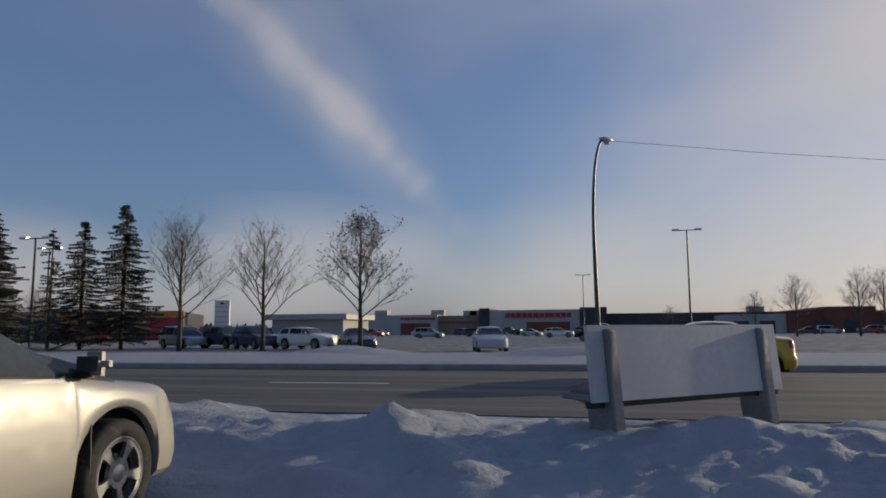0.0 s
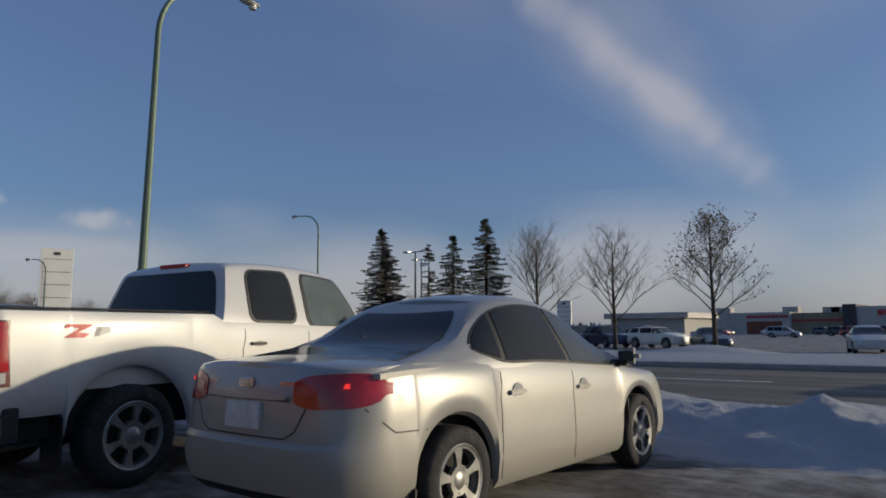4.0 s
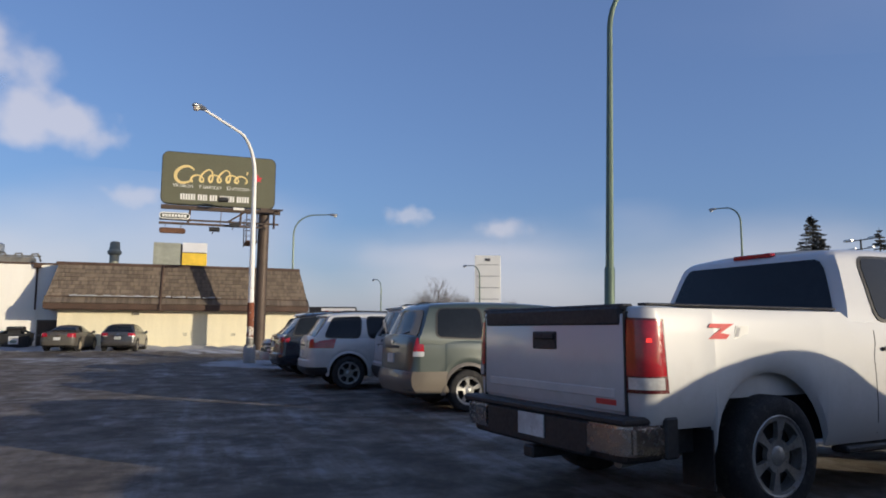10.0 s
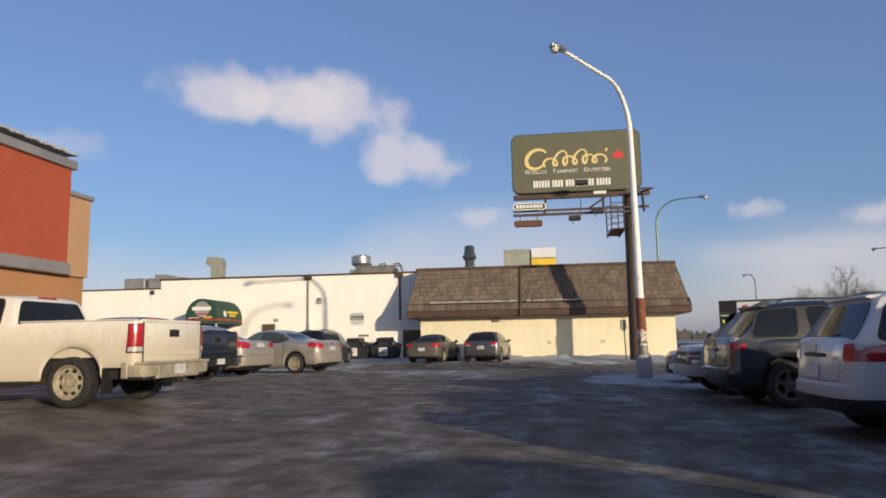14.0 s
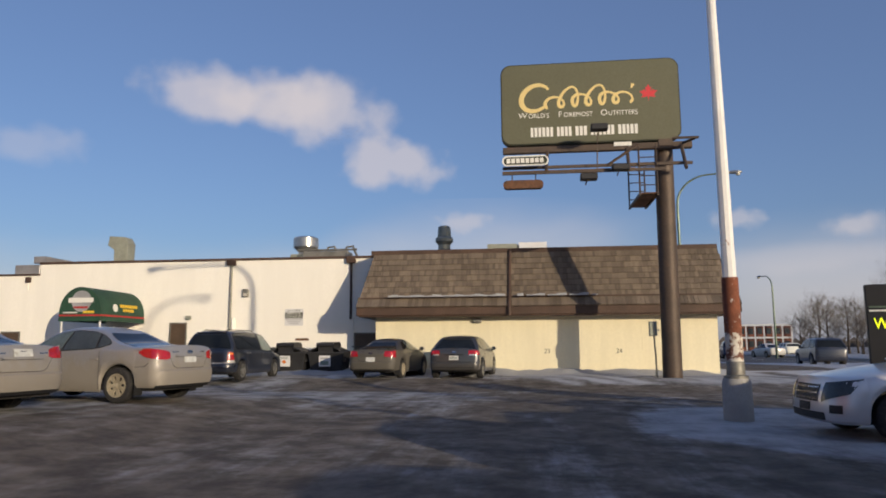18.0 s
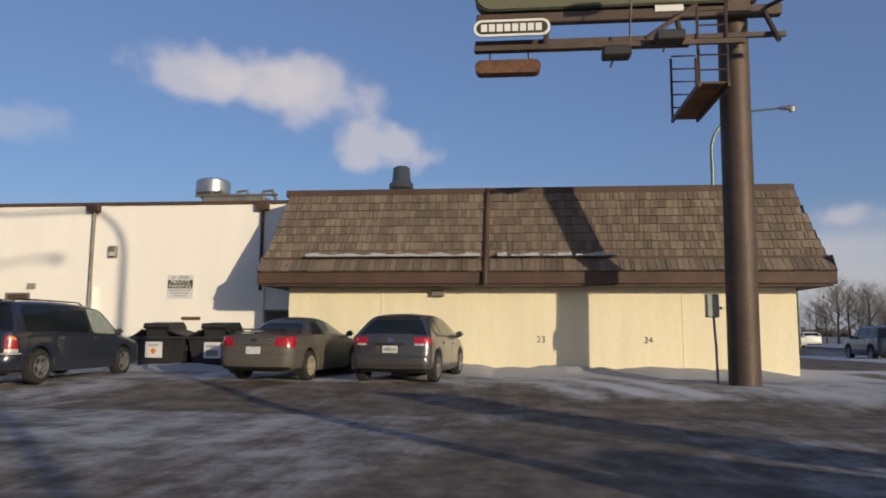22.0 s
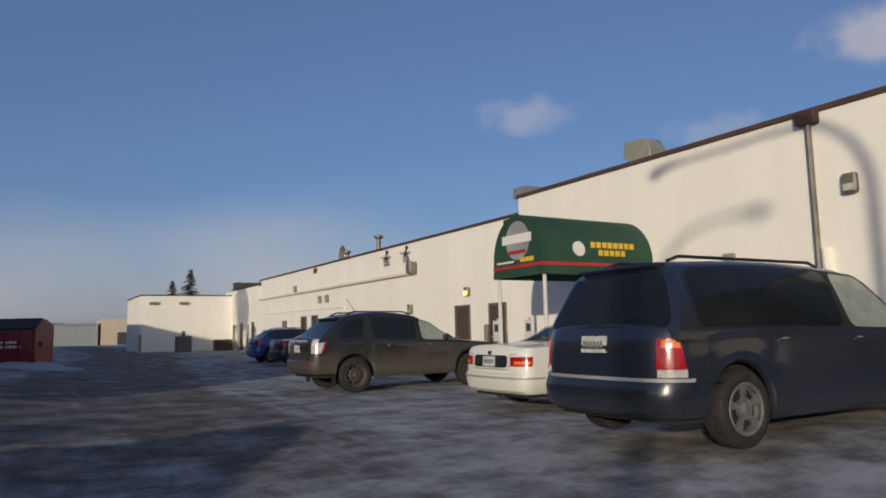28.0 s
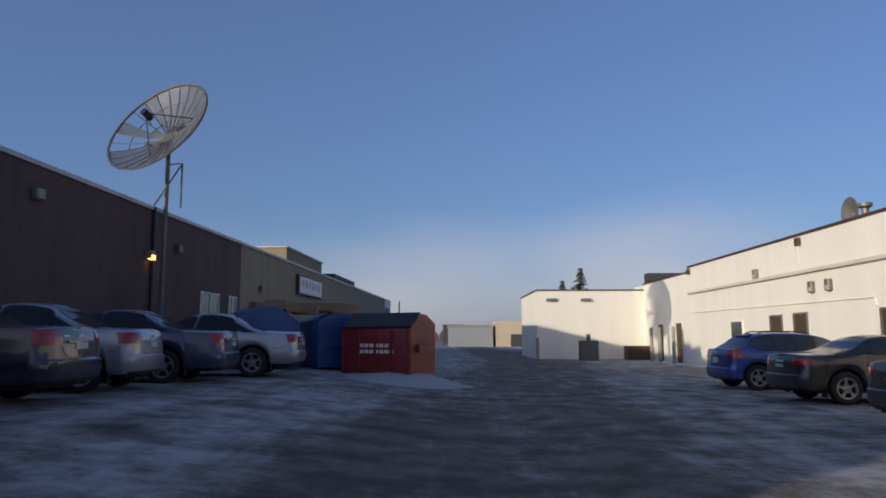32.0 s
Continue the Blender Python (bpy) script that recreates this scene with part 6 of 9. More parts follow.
# ---- vehicles ----
M["grimy_rim"] = surface("grimy_rim", (0.075, 0.066, 0.055), 0.6, 0.2, 0.3, 4, 40, 0.2)
M["salt_steel"] = surface("salt_crusted_steel", (0.42, 0.37, 0.27), 0.6, 0.35, 0.25, 3, 25, 0.2, 0.006, (0.26, 0.21, 0.14), (0.5, 0.75))
M["p_silver"] = paint("silver_paint", (0.31, 0.31, 0.297), 0.38, 0.25, 0.45, 0.80, (0.30, 0.27, 0.22))
# salt dirt, made heavier low down to paint the shade on the pickup's lower body
M["p_white"] = paint("white_paint", (0.54, 0.54, 0.53), 0.35, 0.0, 0.40, 0.95, (0.26, 0.24, 0.21))
M["p_white2"] = paint("dirty_white_paint", (0.74, 0.71, 0.62), 0.4, 0.0, 0.48, 1.25, (0.42, 0.34, 0.21))
M["p_cream"] = paint("cream_white_paint", (0.72, 0.72, 0.64), 0.38, 0.0, 0.22, 0.55)
M["p_green"] = paint("grey_green_paint", (0.046, 0.064, 0.057), 0.38, 0.15, 0.16, 0.6, (0.14, 0.13, 0.11))
M["p_tan"] = paint("tan_cladding", (0.14, 0.12, 0.092), 0.55, 0.1, 0.4, 0.7)
M["p_navy"] = paint("dark_blue_grey_paint", (0.017, 0.023, 0.040), 0.33, 0.2, 0.12, 0.6, (0.10, 0.095, 0.09))
M["p_dark"] = paint("dark_grey_paint", (0.013, 0.017, 0.027), 0.27, 0.0, 0.04, 0.5, (0.08, 0.075, 0.07))
M["p_black"] = paint("black_paint", (0.012, 0.012, 0.014), 0.34, 0.1, 0.36, 0.70, (0.085, 0.075, 0.06))
M["p_salted"] = paint("salted_black_paint", (0.011, 0.011, 0.013), 0.34, 0.1, 0.55, 0.86, (0.105, 0.092, 0.074))
M["p_civic"] = paint("dusty_grey_paint", (0.33, 0.33, 0.34), 0.38, 0.45, 0.55, 0.95, (0.30, 0.25, 0.18))
M["p_golf"] = paint("slate_grey_paint", (0.052, 0.056, 0.062), 0.33, 0.35, 0.22, 0.6)
M["p_pont"] = paint("grimy_black_paint", (0.03, 0.03, 0.03), 0.4, 0.1, 0.5, 1.1, (0.14, 0.125, 0.10))
M["p_blue"] = paint("bright_blue_paint", (0.02, 0.06, 0.28), 0.3, 0.2, 0.2, 0.5)
M["p_dblue"] = paint("deep_blue_paint", (0.018, 0.03, 0.085), 0.3, 0.2, 0.2, 0.5)
M["p_bsilver"] = paint("blue_silver_paint", (0.30, 0.33, 0.37), 0.34, 0.5, 0.25, 0.55)
M["p_pearl"] = paint("pearl_silver_paint", (0.62, 0.62, 0.63), 0.32, 0.35, 0.15, 0.5)
M["p_red"] = paint("red_paint", (0.30, 0.02, 0.02), 0.34, 0.1, 0.2, 0.5)


def z_decal(car, s):
    for sg in (1, -1):
        x = s.side(-2.05, 1.22) + 0.004
        part("decal", prism([(-2.36, 1.175), (-2.20, 1.175), (-2.16, 1.205), (-2.25, 1.215), (-2.12, 1.275), (-2.34, 1.275), (-2.36, 1.25), (-2.24, 1.245)], sg * x, sg * (x + 0.004), "x"), "red_mark", car, "red sticker")
        part("decal", prism([(-2.13, 1.175), (-2.0, 1.175), (-1.98, 1.262), (-2.10, 1.262)], sg * x, sg * (x + 0.004), "x"), "bb_white", car, "pale sticker")
        part("decal", prism([(-2.115, 1.19), (-2.085, 1.19), (-2.065, 1.25), (-2.09, 1.25)], sg * (x + 0.004), sg * (x + 0.007), "x"), "grey_mark", car, "grey sticker")
    y = -s.L / 2
    part("tailgate_spoiler", box(-s.W / 2 + 0.20, s.W / 2 - 0.20, y - 0.016, y + 0.12, 1.255, 1.385, 0.02), "trim", car)
    part("gate_badge", box(0.56, 0.76, y - 0.006, y + 0.02, 0.755, 0.795, 0.004), "red_mark", car)
    tailgate(car, s)


def tailgate(car, s, rail="trim", bumper="chrome", pad="trim"):
    """Tailgate, bed rails, rear bumper and what hangs below a pickup."""
    w = s.W / 2 - 0.185
    y = -s.L / 2
    gate = part("tailgate", box(-w, w, y - 0.004, y + 0.05, 0.72, s.zs(y) - 0.035, 0.012, 2), s.colour, car)
    part("gate_crease", box(-w + 0.08, w - 0.08, y - 0.009, y + 0.01, 0.80, 0.86, 0.004), s.colour, gate)
    hb = part("tailgate_handle", box(-0.15, 0.15, y - 0.012, y + 0.02, 1.09, 1.225, 0.012), "trim", gate)
    part("handle_grip", box(-0.125, 0.125, y - 0.024, y - 0.012, 1.165, 1.21, 0.008), "trim", hb)
    for sg in (1, -1):
        part("tailgate_gap", box(sg * (w + 0.008) - 0.007, sg * (w + 0.008) + 0.007, y - 0.001, y + 0.03, 0.70, s.zs(y) - 0.02), "trim", car)
        part("rail_cap", box(sg * (s.W / 2 - 0.085) - 0.04, sg * (s.W / 2 - 0.085) + 0.04, y + 0.06, s.bed[1], s.zs(-2) + 0.012, s.zs(-2) + 0.03, 0.008), rail, car)
        part("mud_flap", box(sg * (s.W / 2 - 0.17) - 0.13, sg * (s.W / 2 - 0.17) + 0.13, s.yR - s.arch - 0.02, s.yR - s.arch - 0.005, 0.22, 0.60), "trim", car)
        # chrome bumper corner, wrapped round the side
        cb = prism([(0.60, y - 0.13), (s.W / 2 - 0.13, y - 0.13), (s.W / 2 - 0.035, y - 0.07), (s.W / 2 - 0.015, y + 0.22), (s.W / 2 - 0.10, y + 0.22), (0.60, y + 0.02)], 0.475, 0.655, "z")
        if sg < 0:
            cb.transform(Matrix.Diagonal((-1, 1, 1, 1)))
            bmesh.ops.recalc_face_normals(cb, faces=cb.faces)
        bmesh.ops.bevel(cb, geom=list(cb.edges), offset=0.018, segments=2, affect="EDGES")
        part("bumper_corner", cb, bumper, car, "chrome bumper corner" if bumper == "chrome" else "")
        ep = part("bumper_end", box(sg * (s.W / 2 - 0.025) - 0.02, sg * (s.W / 2 - 0.025) + 0.02, y + 0.16, y + 0.27, 0.45, 0.70, 0.012), pad, car)
    part("rail_cap", box(-w, w, y + 0.0, y + 0.09, s.zs(y) - 0.02, s.zs(y) + 0.028, 0.01), rail, car)
    part("third_lamp", box(-0.20, 0.20, s.gh(0.985)[1] - 0.02, s.gh(0.985)[1] + 0.05, s.H - 0.085, s.H - 0.045, 0.01), "tail", car)
    part("bumper_pad", box(-s.W / 2 + 0.05, s.W / 2 - 0.05, y - 0.135, y + 0.10, 0.655, 0.705, 0.014), pad, car)
    part("bumper_centre", box(-0.62, 0.62, y - 0.125, y + 0.1, 0.43, 0.66, 0.02), pad, car)
    part("licence_plate", box(-0.155, 0.155, y - 0.138, y - 0.127, 0.49, 0.645), "plate", car)
    part("bumper_valance", box(-s.W / 2 + 0.12, s.W / 2 - 0.12, y - 0.07, y + 0.25, 0.42, 0.49, 0.02), "trim", car)
    part("hitch", box(-0.06, 0.06, y - 0.16, y + 0.3, 0.34, 0.42, 0.01), "trim", car)
    part("axle", tube([(-s.W / 2 + 0.2, s.yR, s.rw), (s.W / 2 - 0.2, s.yR, s.rw)], 0.07, 8), "under", car)
    part("axle_housing", lathe([(0.0, -0.16), (0.12, -0.12), (0.17, 0.0), (0.12, 0.12), (0.0, 0.16)], 12, "x"), "under", car).matrix_basis = pose(0, s.yR, s.rw)
    part("exhaust", tube([(0.5, y + 0.9, 0.40), (0.62, y + 0.12, 0.38)], 0.04, 8), "dull_metal", car)
    for sg in (1, -1):
        part("running_board", box(sg * (s.W / 2 - 0.06) - 0.07, sg * (s.W / 2 - 0.06) + 0.07, s.yR + s.arch + 0.18, s.yF - s.arch - 0.12, 0.36, 0.41, 0.015), "trim", car)


def trunk_line(car, s):
    """Trunk lid shut lines, garnish bar with a dark strip painted as the plate recess's shade, bumper seam and a badge.
    """
    zt = s.zs(-s.L / 2)
    zl = lerp(s.tail_low, zt, 0.47)
    part("lid_seam", seam(s, [(-0.62, zt - 0.012), (-0.56, zt - 0.13), (-0.44, zl + 0.05), (-0.36, zl + 0.01), (0.36, zl + 0.01), (0.44, zl + 0.05), (0.56, zt - 0.13), (0.62, zt - 0.012)], 0.009), "trim", car)
    part("garnish_bar", sheet(rounded_grid(((-0.40, zt - 0.165), (0.40, zt - 0.165), (0.38, zt - 0.125), (-0.38, zt - 0.125)), lambda a, zz: s.along(a, zz), 0.4, 12, 4), 0.022), s.colour, car)
    # dark strip painted in place of the shade below the garnish bar
    part("recess_shade", sheet(quad_grid(((-0.385, zt - 0.172), (0.385, zt - 0.172), (0.385, zt - 0.165), (-0.385, zt - 0.165)), lambda a, zz: s.along(a, zz), 10, 1), 0.006), "trim", car)
    for sg in (1, -1):
        dq = s.W / 2 + 0.06
        part("bumper_seam", seam(s, [(sg * (dq - 0.10), zt - 0.20), (sg * (dq + 0.02), zl + 0.10), (sg * (dq + 0.10), zl + 0.045), (sg * (dq + 0.36), zl + 0.035)], 0.008), "trim", car)
        part("lid_script", sheet(quad_grid(((sg * 0.30, zt - 0.085), (sg * 0.46, zt - 0.085), (sg * 0.46, zt - 0.065), (sg * 0.30, zt - 0.065)), lambda a, zz: s.along(a, zz), 4, 1), 0.004), "chrome", car)
        part("mud_flap", box(sg * (s.W / 2 - 0.12) - 0.1, sg * (s.W / 2 - 0.12) + 0.1, s.yR - s.arch - 0.03, s.yR - s.arch - 0.015, 0.14, 0.34), "trim", car)
    part("badge", sheet(rounded_grid(((-0.075, zt - 0.105), (0.075, zt - 0.105), (0.075, zt - 0.045), (-0.075, zt - 0.045)), lambda a, zz: s.along(a, zz), 0.5, 6, 8), 0.008), "chrome", car)
    part("bumper_lip", sheet(quad_grid(((-s.W / 2 + 0.1, s.tail_low - 0.01), (s.W / 2 - 0.1, s.tail_low - 0.01), (s.W / 2 - 0.08, s.tail_low + 0.045), (-s.W / 2 + 0.08, s.tail_low + 0.045)), lambda a, zz: s.along(a, zz), 14, 1), 0.004), "trim", car)


def old_tail(car, s):
    """A dark plate panel between the lamps, lid seams and a rubber bumper strip."""
    zt = s.zs(-s.L / 2)
    part("plate_panel", sheet(rounded_grid(((-0.44, 0.665), (0.44, 0.665), (0.44, 0.85), (-0.44, 0.85)), lambda a, zz: s.along(a, zz), 0.2, 12, 6), 0.008), "trim", car)
    part("lid_seam", seam(s, [(-0.66, zt - 0.01), (-0.64, 0.87), (-0.50, 0.86), (-0.48, 0.64), (0.48, 0.64), (0.50, 0.86), (0.64, 0.87), (0.66, zt - 0.01)], 0.008), "trim", car)
    part("bumper_strip", sheet(quad_grid(((-1.15, 0.50), (1.15, 0.50), (1.15, 0.53), (-1.15, 0.53)), lambda a, zz: s.along(a, zz), 24, 1), 0.012), "grey_mark", car)
    part("badge", sheet(rounded_grid(((-0.05, zt - 0.09), (0.05, zt - 0.09), (0.05, zt - 0.04), (-0.05, zt - 0.04)), lambda a, zz: s.along(a, zz), 0.5, 4, 6), 0.008), "chrome", car)


def hatch(car, s, spoiler=True):
    z = s.zs(-s.L / 2)
    zl = lerp(s.tail_low, z, 0.41)
    part("gate_seam", seam(s, [(-0.70, z - 0.01), (-0.68, zl + 0.10), (-0.60, zl + 0.01), (0.60, zl + 0.01), (0.68, zl + 0.10), (0.70, z - 0.01)], 0.010), "trim", car)
    part("gate_trim", sheet(rounded_grid(((-0.36, z - 0.20), (0.36, z - 0.20), (0.34, z - 0.15), (-0.34, z - 0.15)), lambda a, zz: s.along(a, zz), 0.4, 8, 4), 0.018), "trim", car)
    part("badge", sheet(rounded_grid(((-0.07, z - 0.12), (0.07, z - 0.12), (0.07, z - 0.05), (-0.07, z - 0.05)), lambda a, zz: s.along(a, zz), 0.5, 4, 6), 0.010), "chrome", car)
    part("bumper_lip", sheet(quad_grid(((-s.W / 2 + 0.1, s.tail_low - 0.01), (s.W / 2 - 0.1, s.tail_low - 0.01), (s.W / 2 - 0.08, s.tail_low + 0.10), (-s.W / 2 + 0.08, s.tail_low + 0.10)), lambda a, zz: s.along(a, zz), 14, 1), 0.006), "trim", car)
    if spoiler:
        w, y0, y1 = s.gh(0.97)
        zr = s.ghz(y0, 0.97)
        sp_ = prism([(y0 - 0.10, zr - 0.005), (y0 + 0.02, zr - 0.05), (y0 + 0.10, zr + 0.0), (y0 + 0.06, zr + 0.022), (y0 - 0.09, zr + 0.012)], -w + 0.06, w - 0.06, "x")
        part("roof_spoiler", sp_, s.colour, car)
    p0, p1 = s.cabin_point(0.05, 0.10, False), s.cabin_point(0.5, 0.2, False)
    part("wiper", tube([p0 + Vector((0, -0.018, 0)), p1 + Vector((0, -0.022, 0.0))], 0.009, 5), "trim", car)


def salted_back(car, s):
    """Pale garnish over the plate, bumper reflectors, a dark step, mud flaps and an aerial."""
    hatch(car, s)
    part("garnish_bar", sheet(rounded_grid(((-0.52, 1.06), (0.52, 1.06), (0.50, 1.105), (-0.50, 1.105)), lambda a, zz: s.along(a, zz), 0.3, 12, 4), 0.024), "grey_mark", car)
    for sg in (1, -1):
        part("bumper_reflector", sheet(quad_grid(((sg * 0.60, 0.60), (sg * 0.74, 0.60), (sg * 0.74, 0.63), (sg * 0.60, 0.63)), lambda a, zz: s.along(a, zz), 4, 1), 0.012), "tail", car)
        part("mud_flap", box(sg * (s.W / 2 - 0.13) - 0.11, sg * (s.W / 2 - 0.13) + 0.11, s.yR - s.arch - 0.03, s.yR - s.arch - 0.015, 0.17, 0.40), "trim", car)
    part("aerial", tube([(0.35, -1.15, s.H - 0.02), (0.35, -1.35, s.H + 0.26)], 0.007, 5), "trim", car)


def van_back(car, s):
    """Bumper step, tailgate script and a lift-gate spoiler."""
    hatch(car, s)
    part("bumper_step", sheet(quad_grid(((-1.02, 0.605), (1.02, 0.605), (1.02, 0.635), (-1.02, 0.635)), lambda a, zz: s.along(a, zz), 20, 1), 0.024), "grey_mark", car)
    part("side_trim_strip", seam(s, [(1.05, 0.60), (1.6, 0.60)], 0.03), "p_dark", car)


SED = dict(windows=((-1.30, -0.98, -0.86, -0.80, 0.10, 0.62), (-0.92, 0.05, -0.74, -0.02, 0.10, 0.90), (0.13, 1.02, 0.06, 0.42, 0.10, 0.90)), doors=(0.09, 1.08, -0.86), handles=((-0.72, 0.80), (0.24, 0.78)), rear=(0.86, 0.20, 0.93))
SEDAN_BAND = ((-0.98, -0.52, 0.36, 1.20, 0.08, 0.85), ((-0.74, -0.68), (0.10, 0.0)), ("glass_mid", "glass_mid", "glass_clear"))
s_elantra = sedan_shape(L=4.51, W=1.79, H=1.505, shoulder=[(-2.26, 1.00), (-1.5, 1.03), (-0.5, 0.99), (0.9, 0.93), (1.7, 0.83), (2.26, 0.64)], glass=(-2.02, -0.80, 0.42, 1.55), crown=0.035, inset=0.05, roof_in=0.31, roof_drop=0.11, rc=0.40)
vehicle("silver_sedan", "silver sedan with red tail lights parked by the snow bank", s_elantra, "p_silver", (-3.96, 2.58, 0), 0.8, "row by the road", scale=(1.04, 1.07, 1.065),
        tails=((0.42, 1.02, 0.80, 0.985, 0.02, "tail"), (0.45, 0.58, 0.865, 0.925, 0.01, "tail_pink")), lit=True, cups=True, dlo=((-1.00, -0.52, 0.28, 1.30, 0.09, 0.85), ((-0.74, -0.67), (0.14, 0.04)), ("glass", "glass", "glass_mid")), lamps=((0.5, 0.95, 0.56, 0.72, "lens"),),
        plate=(0.745,), glass="glass", side_glass="glass_mid", extras=trunk_line, rear_top=0.93, **dict(SED, rear=(0.88, 0.13, 0.955), doors=(0.13, 1.10, -0.84), handles=((-0.64, 0.80), (0.30, 0.78))))

PK = dict(category="pickup truck", tails=((0.83, 0.845, 1.13, 0.845, 1.09, 1.30, 0.83, 1.31, "tail_rim"), (0.85, 0.95, 1.11, 0.95, 1.075, 1.285, 0.85, 1.295, "tail"), (0.87, 1.09, 0.868, 0.94, "lens")), rear=(0.90, 0.06, 0.88), wheel=("alloy", 6, "alloy"))
s_gmc = pickup_shape(H=1.95)
vehicle("white_pickup", "white crew-cab pickup with chrome bumper and lit tail lights", s_gmc, "p_white", (-7.45, 2.33, 0), 8.5, "row by the road", lit=True, scale=(1.07, 1.07, 1.07),
        windows=((-0.46, 0.16, -0.42, 0.14, 0.10, 0.86), (0.36, 1.26, 0.36, 0.92, 0.06, 0.86, "glass_clear")), doors=(-0.62, 0.27, 1.30), handles=((-0.42, 1.10), (0.46, 1.09)), extras=z_decal, rear_top=0.97, handle="trim", **PK)

VAN = dict(category="minivan", windows=((-2.02, -1.20, -1.96, -1.20, 0.08, 0.84), (-1.10, 0.03, -1.10, 0.03, 0.08, 0.84), (0.17, 1.20, 0.15, 0.64, 0.06, 0.84, "glass_clear")), doors=(-1.14, 0.10, 1.12), handles=((-0.95, 0.92), (0.26, 0.90)), rear=(0.92, 0.06, 0.84), rails=True)
s_upl = van_shape(L=5.15, H=1.83, W=1.84, shoulder=[(-2.55, 1.22), (-1.0, 1.16), (1.0, 1.06), (2.0, 0.9), (2.55, 0.72)])
upl = vehicle("green_minivan", "grey-green minivan with tan lower cladding, dusty with salt", s_upl, "p_green", (-13.89, 2.34, 0), 2.5, "row by the road",
              tails=((0.84, 0.98, 1.02, 0.98, 0.98, 1.20, 0.86, 1.20, "tail"), (0.84, 1.02, 0.90, 0.98, "lens")), plate=(0.86,), bumper=(1.44, 0.32, 0.66, "p_tan"), extras=lambda car, s: hatch(car, s, False), lip="p_tan", flare=0.012, **dict(VAN, rails=False))
for sg in (1, -1):
    g = []
    for k in range(13):
        y = lerp(s_upl.yR + s_upl.arch + 0.02, s_upl.yF - s_upl.arch - 0.02, k / 12)
        g.append([(Vector((sg * s_upl.side(y, z), y, z)), Vector((sg, 0, 0))) for z in (0.24, 0.4, 0.56)])
    part("side_cladding", sheet(g, 0.02, 0.02), "p_tan", upl)

SUVW = dict(category="suv", doors=(-0.80, 0.20, 1.12), handles=((-0.62, 0.96), (0.36, 0.95)), rails=True, rear=(0.93, 0.05, 0.84),
            windows=((-1.94, -1.16, -1.74, -1.10, 0.08, 0.84), (-0.92, 0.10, -0.96, 0.10, 0.08, 0.84), (0.22, 1.02, 0.20, 0.44, 0.06, 0.84, "glass_mid")))
vehicle("white_suv", "white full-size suv with a large dark rear window", suv_shape(L=5.1, W=2.0, H=1.88, rw=0.39, shoulder=[(-2.6, 1.2), (0.0, 1.2), (2.6, 1.05)], glass=(-2.46, -2.2, 0.3, 1.2)), "p_white", (-16.2, 2.75, 0), 0, "row by the road",
        tails=((0.90, 1.10, 0.80, 1.22, "tail"),), plate=(0.95,), bumper=(1.2, 0.36, 0.60, "trim"), extras=hatch, **SUVW)
vehicle("white_crossover", "white crossover with red tail lights and chrome wheels", suv_shape(L=4.75, W=1.9, H=1.76, rw=0.37, shoulder=[(-2.4, 1.16), (-1.0, 1.14), (1.0, 1.09), (2.4, 0.92)]), "p_white", (-18.75, 1.32, 0), -0.5, "row by the road", flare=0.015, wheel=("alloy", 6, "alloy"),
        tails=((0.76, 0.92, 1.36, 0.92, 1.38, 1.13, 0.76, 1.12, "tail"), (0.54, 0.76, 0.93, 1.10, "lens")), plate=(0.80,), bumper=(1.25, 0.34, 0.50, "trim"), extras=hatch, **SUVW)
vehicle("dark_suv", "near-black blue dusty suv with a rounded back", suv_shape(L=4.8, W=1.95, H=1.74, rw=0.37, glass=(-2.25, -1.6, 0.35, 1.2)), "p_dark", (-23.2, 1.1, 0), 3, "row by the road", scale=(1.0, 1.0, 1.07),
        tails=((0.72, 1.10, 0.92, 1.10, "tail"), (0.80, 0.98, 1.06, 1.12, "lens")), plate=(0.86,), extras=hatch, wheel=("alloy", 5, "grimy_rim"), band=True, **SUVW)


def nose_patch(car, s, name, d, z0, z1, mat, off=0.012):
    part(name, sheet(quad_grid(((-d, z0), (d, z0), (d, z1), (-d, z1)), lambda a, z: s.along(a, z, True), 8, 2), off), mat, car)


def split_nose(car, s):
    nose_patch(car, s, "grille_slot", 0.50, 0.82, 0.91, "trim")
    nose_patch(car, s, "grille_slot", 0.50, 0.65, 0.76, "trim")
    nose_patch(car, s, "grille_emblem", 0.09, 0.76, 0.83, "amber", 0.02)
    nose_patch(car, s, "bumper_slot", 0.36, 0.46, 0.53, "trim")
    part("front_bumper", sheet(quad_grid(((-1.05, 0.40), (1.05, 0.40), (1.05, 0.62), (-1.05, 0.62)), lambda a, z: s.along(a, z, True), 20, 3), 0.05), "p_white", car)


def luxury_nose(car, s):
    nose_patch(car, s, "air_intake", 0.55, 0.26, 0.36, "trim")
    nose_patch(car, s, "front_plate_holder", 0.17, 0.37, 0.48, "trim", 0.02)
    for sg in (1, -1):
        part("fog_lamp", sheet(quad_grid(((sg * 0.66, 0.36), (sg * 0.84, 0.36), (sg * 0.84, 0.47), (sg * 0.66, 0.47)), lambda a, z: s.along(a, z, True), 3, 2), 0.012), "trim", car)


